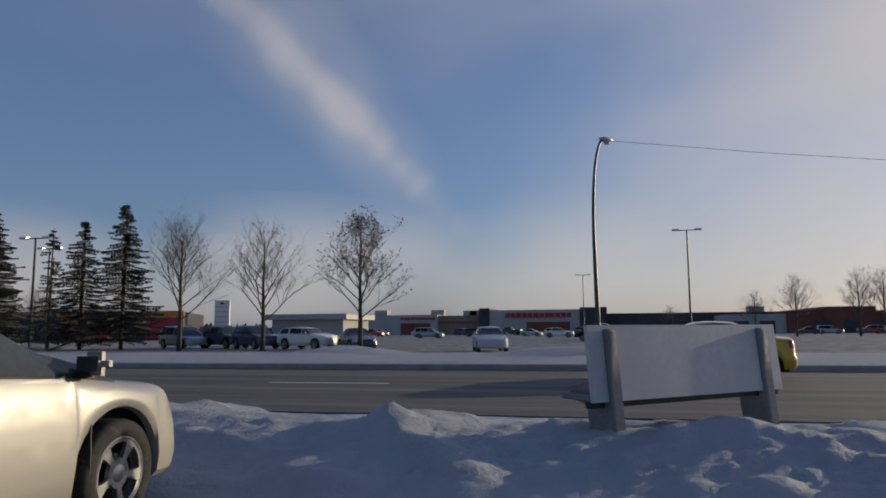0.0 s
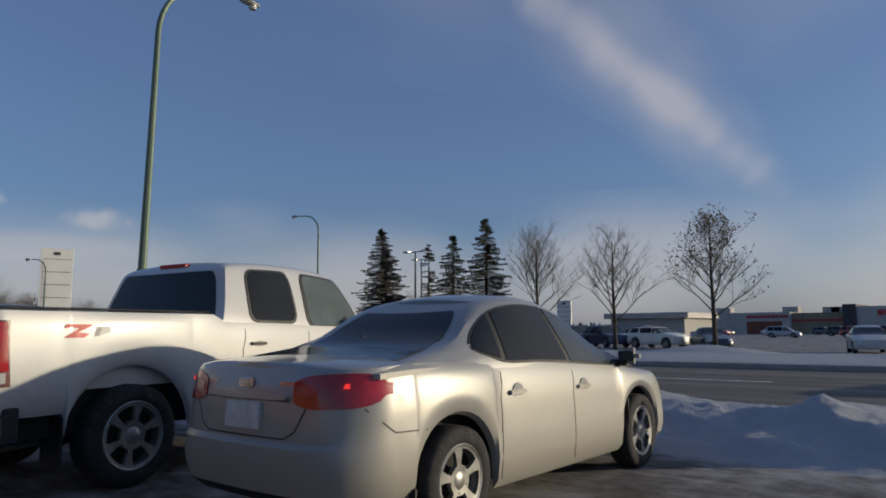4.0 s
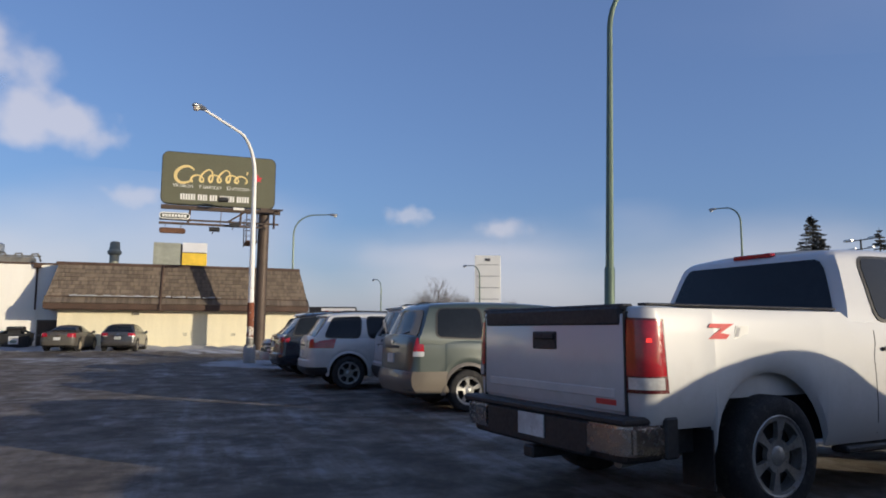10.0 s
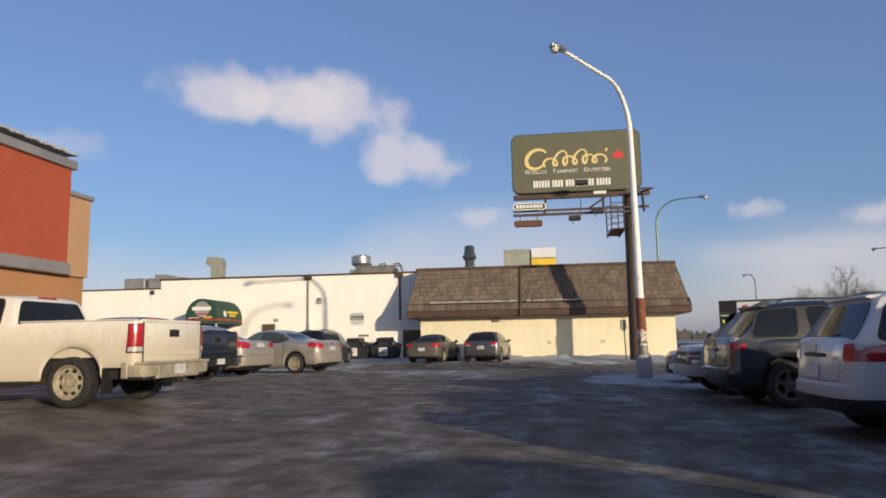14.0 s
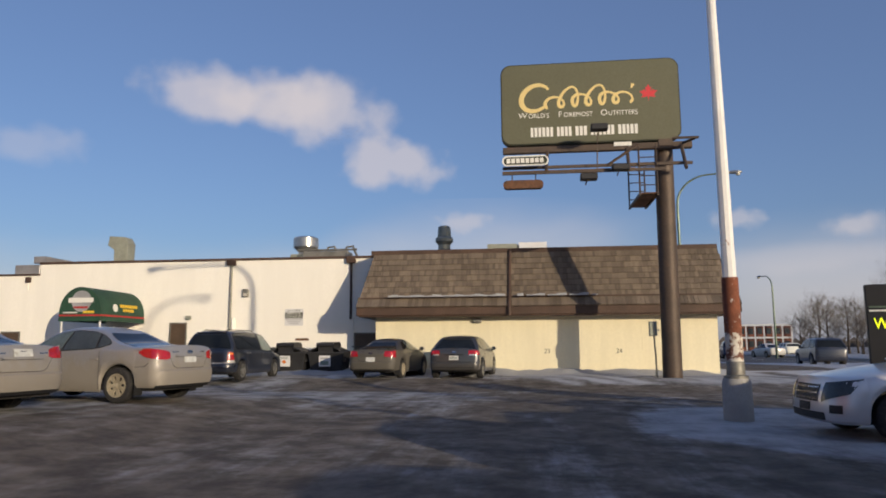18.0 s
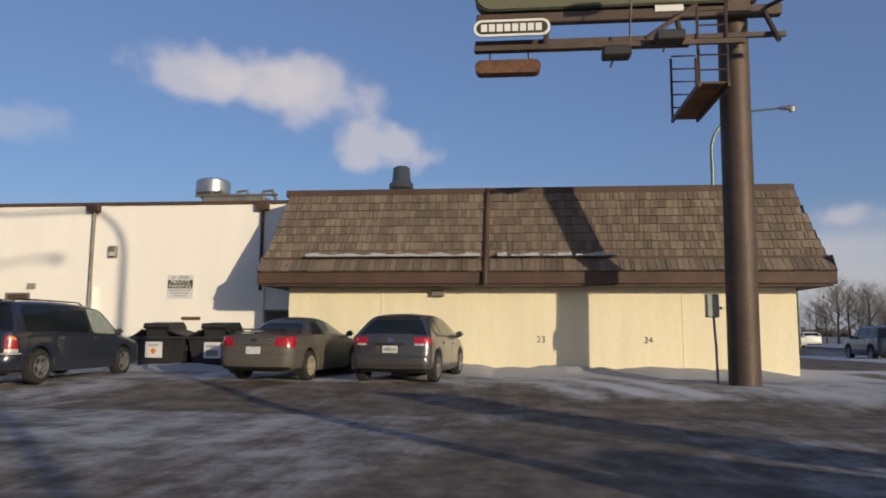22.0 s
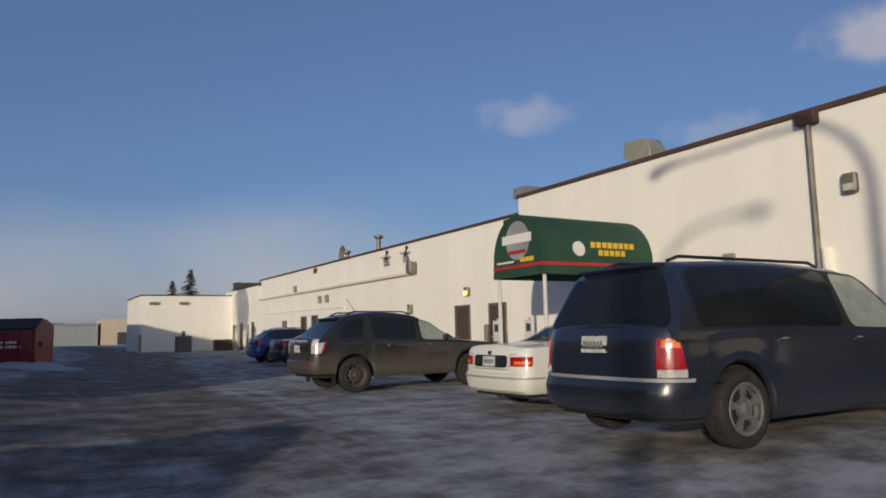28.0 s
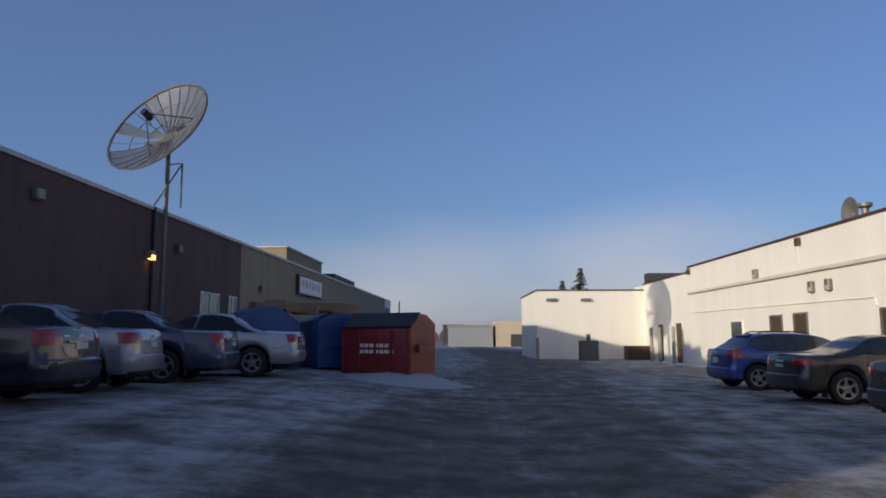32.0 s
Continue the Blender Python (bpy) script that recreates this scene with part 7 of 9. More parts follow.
HATCH_BAND = ((-1.54, -1.10, 0.34, 1.10, 0.10, 0.89), ((-0.93, -0.90), (0.12, 0.10)), ("glass_mid", "glass_mid", "glass_clear"))
s_col = pickup_shape(L=5.25, W=1.75, H=1.66, wheelbase=3.2, front=0.9, rw=0.36, sill=0.36, shoulder=[(-2.62, 1.18), (-0.8, 1.18), (0.9, 1.10), (2.62, 1.0)], bed=(-2.5, -0.9, 0.72), glass=(-0.80, -0.62, 0.7, 1.4))
vehicle("white_small_pickup", "white pickup with a split grille, nose towards the aisle", s_col, "p_white", (-25.95, 1.3, 0), 180, "row by the road", category="pickup truck",
        windows=((-0.5, 0.15, -0.45, 0.15, 0.1, 0.9), (0.25, 1.12, 0.25, 0.76, 0.08, 0.9)), lamps=((0.56, 0.98, 0.84, 0.92, "glass_mid"), (0.56, 0.98, 0.64, 0.80, "glass_mid"), (0.80, 0.97, 0.66, 0.74, "lens")), extras=split_nose, doors=(-0.6, 0.2, 1.15), handles=((0.36, 0.96),))
vehicle("white_coupe", "pearl white luxury sedan with a chrome grille, nose towards the aisle", sedan_shape(L=4.85, W=1.84, H=1.46, shoulder=[(-2.4, 1.0), (0.9, 0.98), (2.4, 0.78)]), "p_pearl", (-30.0, 1.5, 0), 180, "row by the road",
        lamps=((0.48, 0.50, 0.92, 0.62, 1.02, 0.82, 0.50, 0.76, "glass_mid"),), grille=(0.38, 0.50, 0.73, "chrome"), extras=luxury_nose, **SED)

# the row on the other side of the aisle, parked at a slant
RB = 168
s_wpk = pickup_shape(L=5.85, bed=(-2.78, -0.75, 0.78), shoulder=[(-2.95, 1.35), (-0.7, 1.35), (-0.65, 1.28), (1.1, 1.24), (2.95, 1.1)], glass=(-0.66, -0.50, 0.9, 1.6))
vehicle("white_work_pickup", "muddy white extended-cab pickup with lit tail lights", s_wpk, "p_white2", (-20.75, -13.45, 0), 177, "slanted row", lit=True,
        windows=((-0.34, 0.12, -0.30, 0.10, 0.06, 0.88), (0.26, 1.34, 0.26, 0.98, 0.06, 0.90, "glass_mid")), doors=(-0.40, 0.18, 1.36), handles=((0.40, 1.07),), extras=lambda car, s: tailgate(car, s, "p_white2", "salt_steel", "salt_steel"), handle="trim",
        **dict(PK, wheel=("disc", 8, "dirty_rim")))
s_ram = pickup_shape(L=5.8)
vehicle("dark_pickup", "dark grey crew-cab pickup with lit tail lights", s_ram, "p_dark", (-27.3, -15.4, 0), RB, "slanted row", lit=True, scale=(0.95, 0.95, 0.93),
        windows=((-0.46, 0.16, -0.42, 0.14, 0.10, 0.86), (0.36, 1.26, 0.36, 0.92, 0.06, 0.86)), doors=(-0.68, 0.29, 1.30), handles=((-0.45, 1.10),), extras=tailgate, **PK)
vehicle("grey_sedan", "silver-grey dusty sedan with red tail lights", sedan_shape(L=4.8, W=1.83, H=1.46), "p_civic", (-29.8, -14.9, 0), RB, "slanted row", scale=(1.0, 1.0, 1.06),
        tails=((0.48, 1.10, 0.80, 0.98, 0.04, "tail"),), dlo=SEDAN_BAND, plate=(0.86,), extras=trunk_line, wheel=("steel", 7, "dirty_rim"), **SED)
vehicle("dusty_sedan", "dusty grey compact sedan with a dented rear bumper", sedan_shape(L=4.5, W=1.75, H=1.43, glass=(-1.85, -0.7, 0.5, 1.6), shoulder=[(-2.26, 1.0), (-1.0, 1.0), (0.9, 0.92), (2.26, 0.62)]), "p_civic", (-32.5, -13.4, 0), RB, "slanted row",
        tails=((0.52, 1.14, 0.80, 0.98, 0.06, "tail"),), dlo=SEDAN_BAND, plate=(0.80,), extras=trunk_line, wheel=("steel", 7, "dirty_rim"), side_glass="glass_clear", **SED)

# noses to the walls
s_win = van_shape(L=5.1, H=1.72, W=1.80, front=1.06, roof_in=0.30, rc=0.32)
vehicle("blue_minivan", "dark blue-grey minivan with a roof rack, exhaust side grimy", s_win, "p_navy", (-43.83, -15.29, 0), 90, "cars at the white wall",
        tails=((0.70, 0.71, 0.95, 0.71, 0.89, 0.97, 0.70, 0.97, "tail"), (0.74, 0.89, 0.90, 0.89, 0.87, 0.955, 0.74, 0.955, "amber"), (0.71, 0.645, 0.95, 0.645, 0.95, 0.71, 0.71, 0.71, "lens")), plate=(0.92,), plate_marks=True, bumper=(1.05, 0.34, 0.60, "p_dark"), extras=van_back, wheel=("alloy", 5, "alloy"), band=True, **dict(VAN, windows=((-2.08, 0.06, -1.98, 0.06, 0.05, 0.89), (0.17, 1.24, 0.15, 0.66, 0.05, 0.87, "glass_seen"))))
vehicle("white_sedan", "old cream-white sedan with wide tail lights", sedan_shape(L=4.7, W=1.77, H=1.38, glass=(-1.55, -0.75, 0.5, 1.35)), "p_cream", (-45.3, -19.5, 0), 90, "cars at the white wall",
        tails=((0.52, 0.90, 0.69, 0.83, "tail"), (0.60, 0.88, 0.715, 0.765, "amber")), plate=(0.755,), plate_marks=True, extras=old_tail, wheel=("steel", 7, "steel_rim"), **SED)
vehicle("black_suv", "black suv grey with road salt, on steel wheels", suv_shape(L=4.8, W=1.81, H=1.70, rw=0.36, wheelbase=2.86, sill=0.30, tail_low=0.40, roof_drop=0.10, shoulder=[(-2.4, 1.12), (-1.0, 1.10), (1.0, 1.04), (2.0, 0.95), (2.4, 0.84)], glass=(-2.24, -1.66, 0.25, 1.30)), "p_salted", (-44.10, -24.97, 0), 90, "cars at the white wall",
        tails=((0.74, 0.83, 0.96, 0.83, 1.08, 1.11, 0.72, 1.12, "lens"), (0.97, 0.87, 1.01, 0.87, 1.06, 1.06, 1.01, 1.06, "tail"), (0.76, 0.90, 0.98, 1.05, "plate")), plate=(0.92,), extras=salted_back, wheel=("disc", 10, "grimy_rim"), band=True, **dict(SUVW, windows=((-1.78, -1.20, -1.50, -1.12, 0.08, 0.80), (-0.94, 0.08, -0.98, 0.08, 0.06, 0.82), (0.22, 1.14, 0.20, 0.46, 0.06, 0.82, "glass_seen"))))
vehicle("black_coupe", "grimy black coupe with a rear spoiler", sedan_shape(L=4.58, W=1.74, H=1.40, glass=(-1.75, -0.75, 0.45, 1.45), roof_in=0.38), "p_pont", (-45.03, -9.85, 0), 82.5, "cars at the storage units",
        windows=((-1.15, -0.55, -0.72, -0.5, 0.10, 0.82), (-0.45, 1.02, -0.42, 0.44, 0.10, 0.88, "glass_clear")), doors=(-0.5, 1.08), handles=((-0.35, 0.80),),
        tails=((0.46, 0.76, 0.92, 0.72, 0.98, 0.95, 0.50, 0.94, "tail"),), lit=True, plate=(0.66,), wheel=("steel", 7, "dirty_rim"),
        extras=lambda car, s: (trunk_line(car, s), part("spoiler", box(-0.72, 0.72, -2.18, -1.98, 1.08, 1.11, 0.012), "trim", car), part("spoiler_leg", box(-0.62, -0.56, -2.14, -2.04, 1.0, 1.09), "trim", car), part("spoiler_leg", box(0.56, 0.62, -2.14, -2.04, 1.0, 1.09), "trim", car)))
vehicle("grey_hatchback", "slate grey hatchback with lit red tail lights", suv_shape(L=4.2, W=1.79, H=1.48, rw=0.32, wheelbase=2.58, front=0.86, sill=0.2, tail_low=0.28, shoulder=[(-2.1, 0.98), (1.0, 0.94), (2.1, 0.70)], glass=(-1.96, -1.40, 0.35, 1.3), roof_in=0.32), "p_golf", (-45.15, -7.12, 0), 84, "cars at the storage units", lit=True,
        windows=((-1.60, -0.98, -1.3, -0.95, 0.12, 0.85), (-0.88, 0.08, -0.86, 0.05, 0.10, 0.90), (0.17, 1.05, 0.14, 0.46, 0.10, 0.90, "glass_clear")), doors=(-0.9, 0.12, 1.08), handles=((-0.7, 0.82), (0.3, 0.80)),
        tails=((0.50, 0.92, 0.80, 0.95, "tail"), (0.52, 0.72, 0.78, 0.82, "lens")), plate=(0.70,), plate_marks=True, extras=hatch, rear=(0.88, 0.06, 0.84), dlo=HATCH_BAND)
vehicle("black_sedan", "black sedan with dusty doors", sedan_shape(L=4.5, W=1.76, H=1.40), "p_black", (-47.2, -37.5, 0), 90, "cars at the white wall", tails=((0.5, 0.95, 0.78, 0.92, "tail"),), plate=(0.8,), extras=trunk_line, dlo=SEDAN_BAND, **SED)
vehicle("blue_hatchback", "bright blue hatchback with tall tail lights", suv_shape(L=4.36, W=1.82, H=1.47, rw=0.32, wheelbase=2.65, sill=0.2, tail_low=0.28, shoulder=[(-2.2, 1.0), (1.0, 0.96), (2.2, 0.72)], glass=(-2.0, -1.4, 0.3, 1.3), roof_in=0.34), "p_blue", (-47.2, -41.2, 0), 90, "cars at the white wall",
        tails=((0.62, 1.08, 0.80, 1.02, "tail"),), plate=(0.75,), extras=hatch, dlo=HATCH_BAND, **SUVW)
vehicle("black_compact", "black compact car with a lit tail light", sedan_shape(L=4.5, W=1.76, H=1.44), "p_black", (-46.5, -32.6, 0), 90, "cars at the white wall", lit=True, tails=((0.5, 0.9, 0.76, 0.94, "tail"),), plate=(0.8,), extras=trunk_line, **SED)

# the shaded row behind the brown building
RD_T = -86
for nm, lb, col, at, kw in (
        ("dark_sedan", "dark grey sedan in shade", "p_dark", (-30.3, -27.4, 0), dict(L=4.8, W=1.82, H=1.45)),
        ("navy_sedan", "dark blue-grey sedan in shade", "p_dark", (-30.7, -31.7, 0), dict(L=4.8, W=1.82, H=1.45)),
        ("silver_compact", "blue-silver compact car with a tall boot", "p_bsilver", (-30.8, -34.3, 0), dict(L=4.4, W=1.72, H=1.45)),
        ("blue_sedan", "deep blue sedan in shade", "p_dblue", (-31.3, -36.7, 0), dict(L=4.7, W=1.8, H=1.44)),
        ("silver_saloon", "silver saloon with clear tail lights", "p_bsilver", (-32.3, -39.1, 0), dict(L=4.6, W=1.78, H=1.45))):
    vehicle(nm, lb, sedan_shape(**kw), col, at, RD_T, "shaded row", tails=((0.5, 0.95, 0.76, 0.94, "tail"),), plate=(0.78,), extras=trunk_line, **SED)
vehicle("far_white_pickup", "white pickup far down the lane", pickup_shape(), "p_white", (-31.50, -76.00, 0), -60, category="pickup truck", windows=((-0.46, 0.16, -0.42, 0.14, 0.10, 0.86), (0.36, 1.26, 0.36, 0.92, 0.06, 0.86)), tails=((0.80, 1.06, 0.80, 1.30, "tail"),), extras=tailgate, doors=(0.29,))

# ---- bins ----
def front_bin(at, label, mark="amber", skew=-0.12):
    t = thing("black_bin", label, "bin", "black bins", at, 90)
    b = bmesh.new()
    low = [b.verts.new(p) for p in ((-0.62, -0.45, 0.08), (0.62, -0.45, 0.08), (0.66, 0.55, 0.08), (-0.66, 0.55, 0.08))]
    top = [b.verts.new(p) for p in ((-0.76, -0.62, 1.00), (0.76, -0.62, 1.00), (0.76, 0.62, 1.06), (-0.76, 0.62, 1.06))]
    b.faces.new(list(reversed(low)))
    b.faces.new(top)
    for k in range(4):
        b.faces.new((low[k], low[(k + 1) % 4], top[(k + 1) % 4], top[k]))
    bmesh.ops.bevel(b, geom=list(b.edges), offset=0.025, segments=1, affect="EDGES")
    part("body", b, "black_plastic", t)
    part("rim", box(-0.80, 0.80, -0.67, -0.58, 0.95, 1.03, 0.015), "black_plastic", t)
    part("lid", prism([(-0.45, 1.24), (-0.50, 1.30), (-0.46, 1.40), (0.40, 1.44), (0.60, 1.30), (0.60, 1.20)], -0.40 + skew, 0.36 + skew, "x"), "black_plastic", t)
    part("lid_prop", box(-0.34 + skew, 0.30 + skew, -0.40, 0.58, 1.02, 1.25), "black_plastic", t)
    for x0, x1 in ((-0.78, -0.40 + skew), (0.78, 0.36 + skew)):
        lo, hi = sorted(((x0, 1.045), (x1, 1.23)))
        part("shoulder_panel", prism([(lo[0], lo[1]), (hi[0], hi[1]), (hi[0], hi[1] - 0.05), (lo[0], lo[1] - 0.05)], -0.55, 0.60, "y"), "black_plastic", t)
    n = part("notice", box(-0.24 + skew, 0.24 + skew, -0.62, -0.565, 0.44, 0.88, 0.004), "sign_panel", t)
    if mark == "amber":
        part("notice_mark", prism([(skew, 0.54), (skew + 0.09, 0.63), (skew, 0.72), (skew - 0.09, 0.63)], -0.632, -0.622, "y"), "amber", n)
        for k, w_ in enumerate((0.17, 0.14)):
            part("notice_line", box(skew - w_, skew + w_, -0.628, -0.621, 0.80 - 0.045 * k, 0.82 - 0.045 * k), "mark", n)
    else:
        part("notice_picture", box(skew - 0.17, skew + 0.17, -0.628, -0.621, 0.50, 0.66), "mark", n)
        part("notice_line", box(skew - 0.17, skew + 0.13, -0.628, -0.621, 0.74, 0.80), "grey_mark", n)
    for sg in (1, -1):
        part("fork_pocket", box(sg * 0.72 - 0.07, sg * 0.72 + 0.07, -0.4, 0.45, 0.62, 0.78, 0.01), "black_plastic", t)


front_bin((-48.15, -14.70, 0.06), "black steel front-load bin with a white notice")
front_bin((-48.15, -13.08, 0.06), "black steel front-load bin with a pale notice", "grey", -0.03)
height_sheet("bin_snow", arange(-49.4, -45.8, 0.15), arange(-16.7, -11.0, 0.15), lambda x, y: ground_z(x, y) + 0.30 * math.exp(-((x + 48.2) / 1.3) ** 2) * (0.7 + 0.5 * noise.noise(Vector((x, y, 0)) * 1.6)) - 0.03, "snow", "snow drift round the black bins", "snow")


def dumpster(name, label, at, turn, w, d, h, mat, lidded=True):
    t = thing(name, label, "dumpster", "dumpsters", at, turn)
    b = prism([(-d / 2, 0.1), (d / 2, 0.1), (d / 2, h * 0.86), (d * 0.12, h), (-d * 0.12, h), (-d / 2, h * 0.78)], -w / 2, w / 2, "x")
    bmesh.ops.bevel(b, geom=list(b.edges), offset=0.02, segments=1, affect="EDGES")
    part("body", b, mat, t)
    for k in range(5):
        x = lerp(-w / 2 + 0.06, w / 2 - 0.06, k / 4)
        part("rib", box(x - 0.04, x + 0.04, -d / 2 - 0.04, -d / 2, 0.15, h * 0.74, 0.01), mat, t)
    for sg in (1, -1):
        part("side_pocket", box(sg * (w / 2 + 0.05) - 0.06, sg * (w / 2 + 0.05) + 0.06, -d * 0.3, d * 0.3, h * 0.4, h * 0.52, 0.01), mat, t)
    if lidded:
        part("lid", prism([(-d / 2 - 0.03, h * 0.78), (-d * 0.12, h + 0.01), (-d * 0.12, h + 0.05), (-d / 2 - 0.04, h * 0.78 + 0.04)], -w / 2, w / 2, "x"), "black_plastic", t)
    fb = bmesh.new()
    for row, n_ in enumerate((6, 7)):
        for q in range(n_):
            x = -0.5 + q * 0.16
            box(x, x + 0.12, -d / 2 - 0.012, -d / 2 - 0.002, h * 0.48 - row * 0.17, h * 0.48 - row * 0.17 + 0.1, bm=fb)
    part("lettering_line", fb, "bb_white", t)
    return t


dumpster("red_dumpster", "red steel dumpster with white lettering and a black lid", (-36.3, -43.1, 0.24), 157, 2.2, 1.7, 1.80, "bin_red")
dumpster("blue_dumpster", "blue steel dumpster heaped with cardboard", (-34.4, -44.6, 0.40), -60, 2.1, 1.7, 1.7, "bin_blue", False)
dumpster("blue_dumpster", "blue steel dumpster heaped with cardboard", (-32.5, -43.1, 0.45), -60, 2.1, 1.7, 1.8, "bin_blue", False)
rng = random.Random(8)
for k in range(7):
    cb = thing("cardboard_box", "flattened cardboard box on the blue dumpsters", "box", "cardboard heap", (-34.7 + 0.34 * k, -44.9 + 0.3 * k, 2.08 + 0.06 * (k % 3)), rng.uniform(0, 180))
    part("carton", box(-0.4, 0.4, -0.3, 0.3, 0, 0.2 + 0.15 * rng.random()), "cardboard", cb)
gb = thing("grey_bin", "grey steel box by the white wing", "utility box", at=(-45.80, -60.97, 0))
part("body", box(-0.5, 0.5, -0.3, 0.3, 0, 1.25, 0.04), "bin_grey", gb)
part("pipe", tube([(0, 0, 1.2), (0, 0, 1.6)], 0.12, 8), "bin_grey", gb)
gb = thing("wooden_crate", "brown wooden crate by the white wall", "crate", at=(-48.70, -61.97, 0))
part("body", box(-0.6, 0.6, -0.5, 0.5, 0, 0.95, 0.02), "door_brown", gb)
for k in range(3):
    part("slat", box(-0.63, 0.63, 0.5, 0.53, 0.1 + 0.3 * k, 0.3 + 0.3 * k), "door_brown", gb)
for y in (-60.6, -59.2, -57.0):
    bl = thing("bollard", "brown steel bollard by the white wall", "bollard", "bollards", (-48.95, y + 0.6, 0))
    part("post", lathe([(0.09, 0), (0.09, 1.85), (0.06, 1.92), (0, 1.94)], 12), "duct", bl)



# ---- on the ground by the lane ----
pb = thing("parking_block", "worn concrete parking block half sunk in snow", "parking block", at=(-34.9, -25.05, ground_z(-34.9, -25.05) - 0.02), turn=-8)
bk = prism([(-0.10, 0.0), (0.10, 0.0), (0.085, 0.10), (0.05, 0.13), (-0.05, 0.13), (-0.085, 0.10)], -0.34, 0.34, "x")
bmesh.ops.bevel(bk, geom=list(bk.edges), offset=0.012, segments=2, affect="EDGES")
part("block", bk, "bench_grey", pb)
part("pin", lathe([(0.02, 0.125), (0.02, 0.15), (0.0, 0.152)], 8), "ply_rust", pb).matrix_basis = pose(0.26, 0, 0)


def dumpster_drift(x, y):
    q = math.exp(-((x + 36.9) / 1.3) ** 2 - ((y + 42.0) / 1.5) ** 2)
    return ground_z(x, y) - 0.05 + 0.36 * q * (0.8 + 0.4 * noise.noise(Vector((x, y, 2)) * 1.4)) + 0.03 * noise.noise(Vector((x, y, 7)) * 5)


height_sheet("dumpster_snow", arange(-39.1, -34.7, 0.14), arange(-44.6, -39.4, 0.14), dumpster_drift, "snow", "snow drift in front of the red dumpster", "snow")
for y_ in (-37.26, -35.46):
    cb = part("cable_bracket", box(W, W + 0.09, y_ - 0.06, y_ + 0.06, 4.46, 4.60, 0.015), "brown_trim", white)
    part("bracket_arm", box(W + 0.02, W + 0.2, y_ - 0.30, y_ + 0.30, 4.30, 4.34), "galv", cb)
    for k in range(4):
        part("cable", tube([(W + 0.08, y_, 4.45), (W + 0.12, y_ - 0.15 + 0.10 * k, 4.2), (W + 0.05, y_ - 0.24 + 0.16 * k, 3.95)], 0.018, 5), "pole_dark", cb)


def wall_drift(x, y):
    n1 = noise.noise(Vector((x * 0.9, y * 0.55, 4)))
    n2 = noise.noise(Vector((x * 2.6, y * 2.2, 8)))
    q = math.exp(-(max(0.0, x + 47.3) / (1.0 + 0.5 * n1)) ** 2) * rise((y + 12.2) / 1.5) * rise((2.6 - y) / 1.2)
    return ground_z(x, y) - 0.035 + q * (0.19 + 0.10 * n1 + 0.07 * n2) + 0.008 * noise.noise(Vector((x, y, 1)) * 9)


height_sheet("wall_snow", arange(-47.72, -44.6, 0.10), arange(-12.4, 2.8, 0.10), wall_drift, "snow", "uneven trodden snow along the foot of the beige wall", "snow")

# ---- trees ----
def bare_tree_mesh(seed, height, spread, leaves=0.0, lean=0.0):
    rng = random.Random(seed)
    trunk, twigs, leaf = bmesh.new(), bmesh.new(), bmesh.new()

    def twig(p, d, length, r, depth):
        n_ = 3
        pts, rad = [p.copy()], [r]
        q, dd = p.copy(), d.copy()
        for k in range(n_):
            dd = (dd + Vector((rng.uniform(-1, 1), rng.uniform(-1, 1), rng.uniform(-0.35, 0.75))) * 0.20).normalized()
            q = q + dd * length / n_
            pts.append(q.copy())
            rad.append(r * (1 - 0.55 * (k + 1) / n_))
        tube(pts, rad, 5 if depth < 2 else 3, trunk if depth < 2 else twigs, cap=False)
        if leaves and depth >= 3 and rng.random() < leaves:
            for _ in range(2):
                c = pts[-1] + Vector((rng.uniform(-1, 1), rng.uniform(-1, 1), rng.uniform(-1, 1))) * 0.09
                u = Vector((rng.uniform(-1, 1), rng.uniform(-1, 1), rng.uniform(-1, 1))).normalized() * 0.06
                w = u.orthogonal().normalized() * 0.045
                leaf.faces.new([leaf.verts.new(c + v) for v in (u, w, -u, -w)])
        if depth >= 4:
            return
        kids = (0, 6, 5, 4, 3)[depth] if depth else 0
        for k in range(kids):
            t = rng.uniform(0.30, 1.0)
            i = min(n_ - 1, int(t * n_))
            b0 = pts[i].lerp(pts[i + 1], t * n_ - i)
            az = rng.uniform(0, 2 * math.pi)
            side = Vector((math.cos(az), math.sin(az), rng.uniform(0.1, 0.7)))
            nd = (dd * 0.75 + side * 0.75).normalized()
            twig(b0, nd, length * rng.uniform(0.42, 0.68), rad[i] * 0.55, depth + 1)
    tp = [Vector((lean * math.sin(k * 0.7) * 0.3, 0.05 * math.sin(k), height * 0.92 * k / 8)) for k in range(9)]
    tr = [0.17 * (1 - 0.88 * k / 8) * height / 8.5 + 0.008 for k in range(9)]
    tube(tp, tr, 8, trunk)
    for k in range(26):
        t = 0.26 + 0.70 * (k / 25) ** 0.9
        i = min(7, int(t * 8))
        p = tp[i].lerp(tp[i + 1], t * 8 - i)
        az = k * 2.4 + rng.uniform(-0.4, 0.4)
        up = lerp(0.55, 1.5, t)
        d = Vector((math.cos(az), math.sin(az), up)).normalized()
        ln = spread * (1.05 - 0.72 * t) * rng.uniform(0.75, 1.15)
        twig(p, d, ln, tr[i] * 0.34, 1)
    return trunk, twigs, leaf


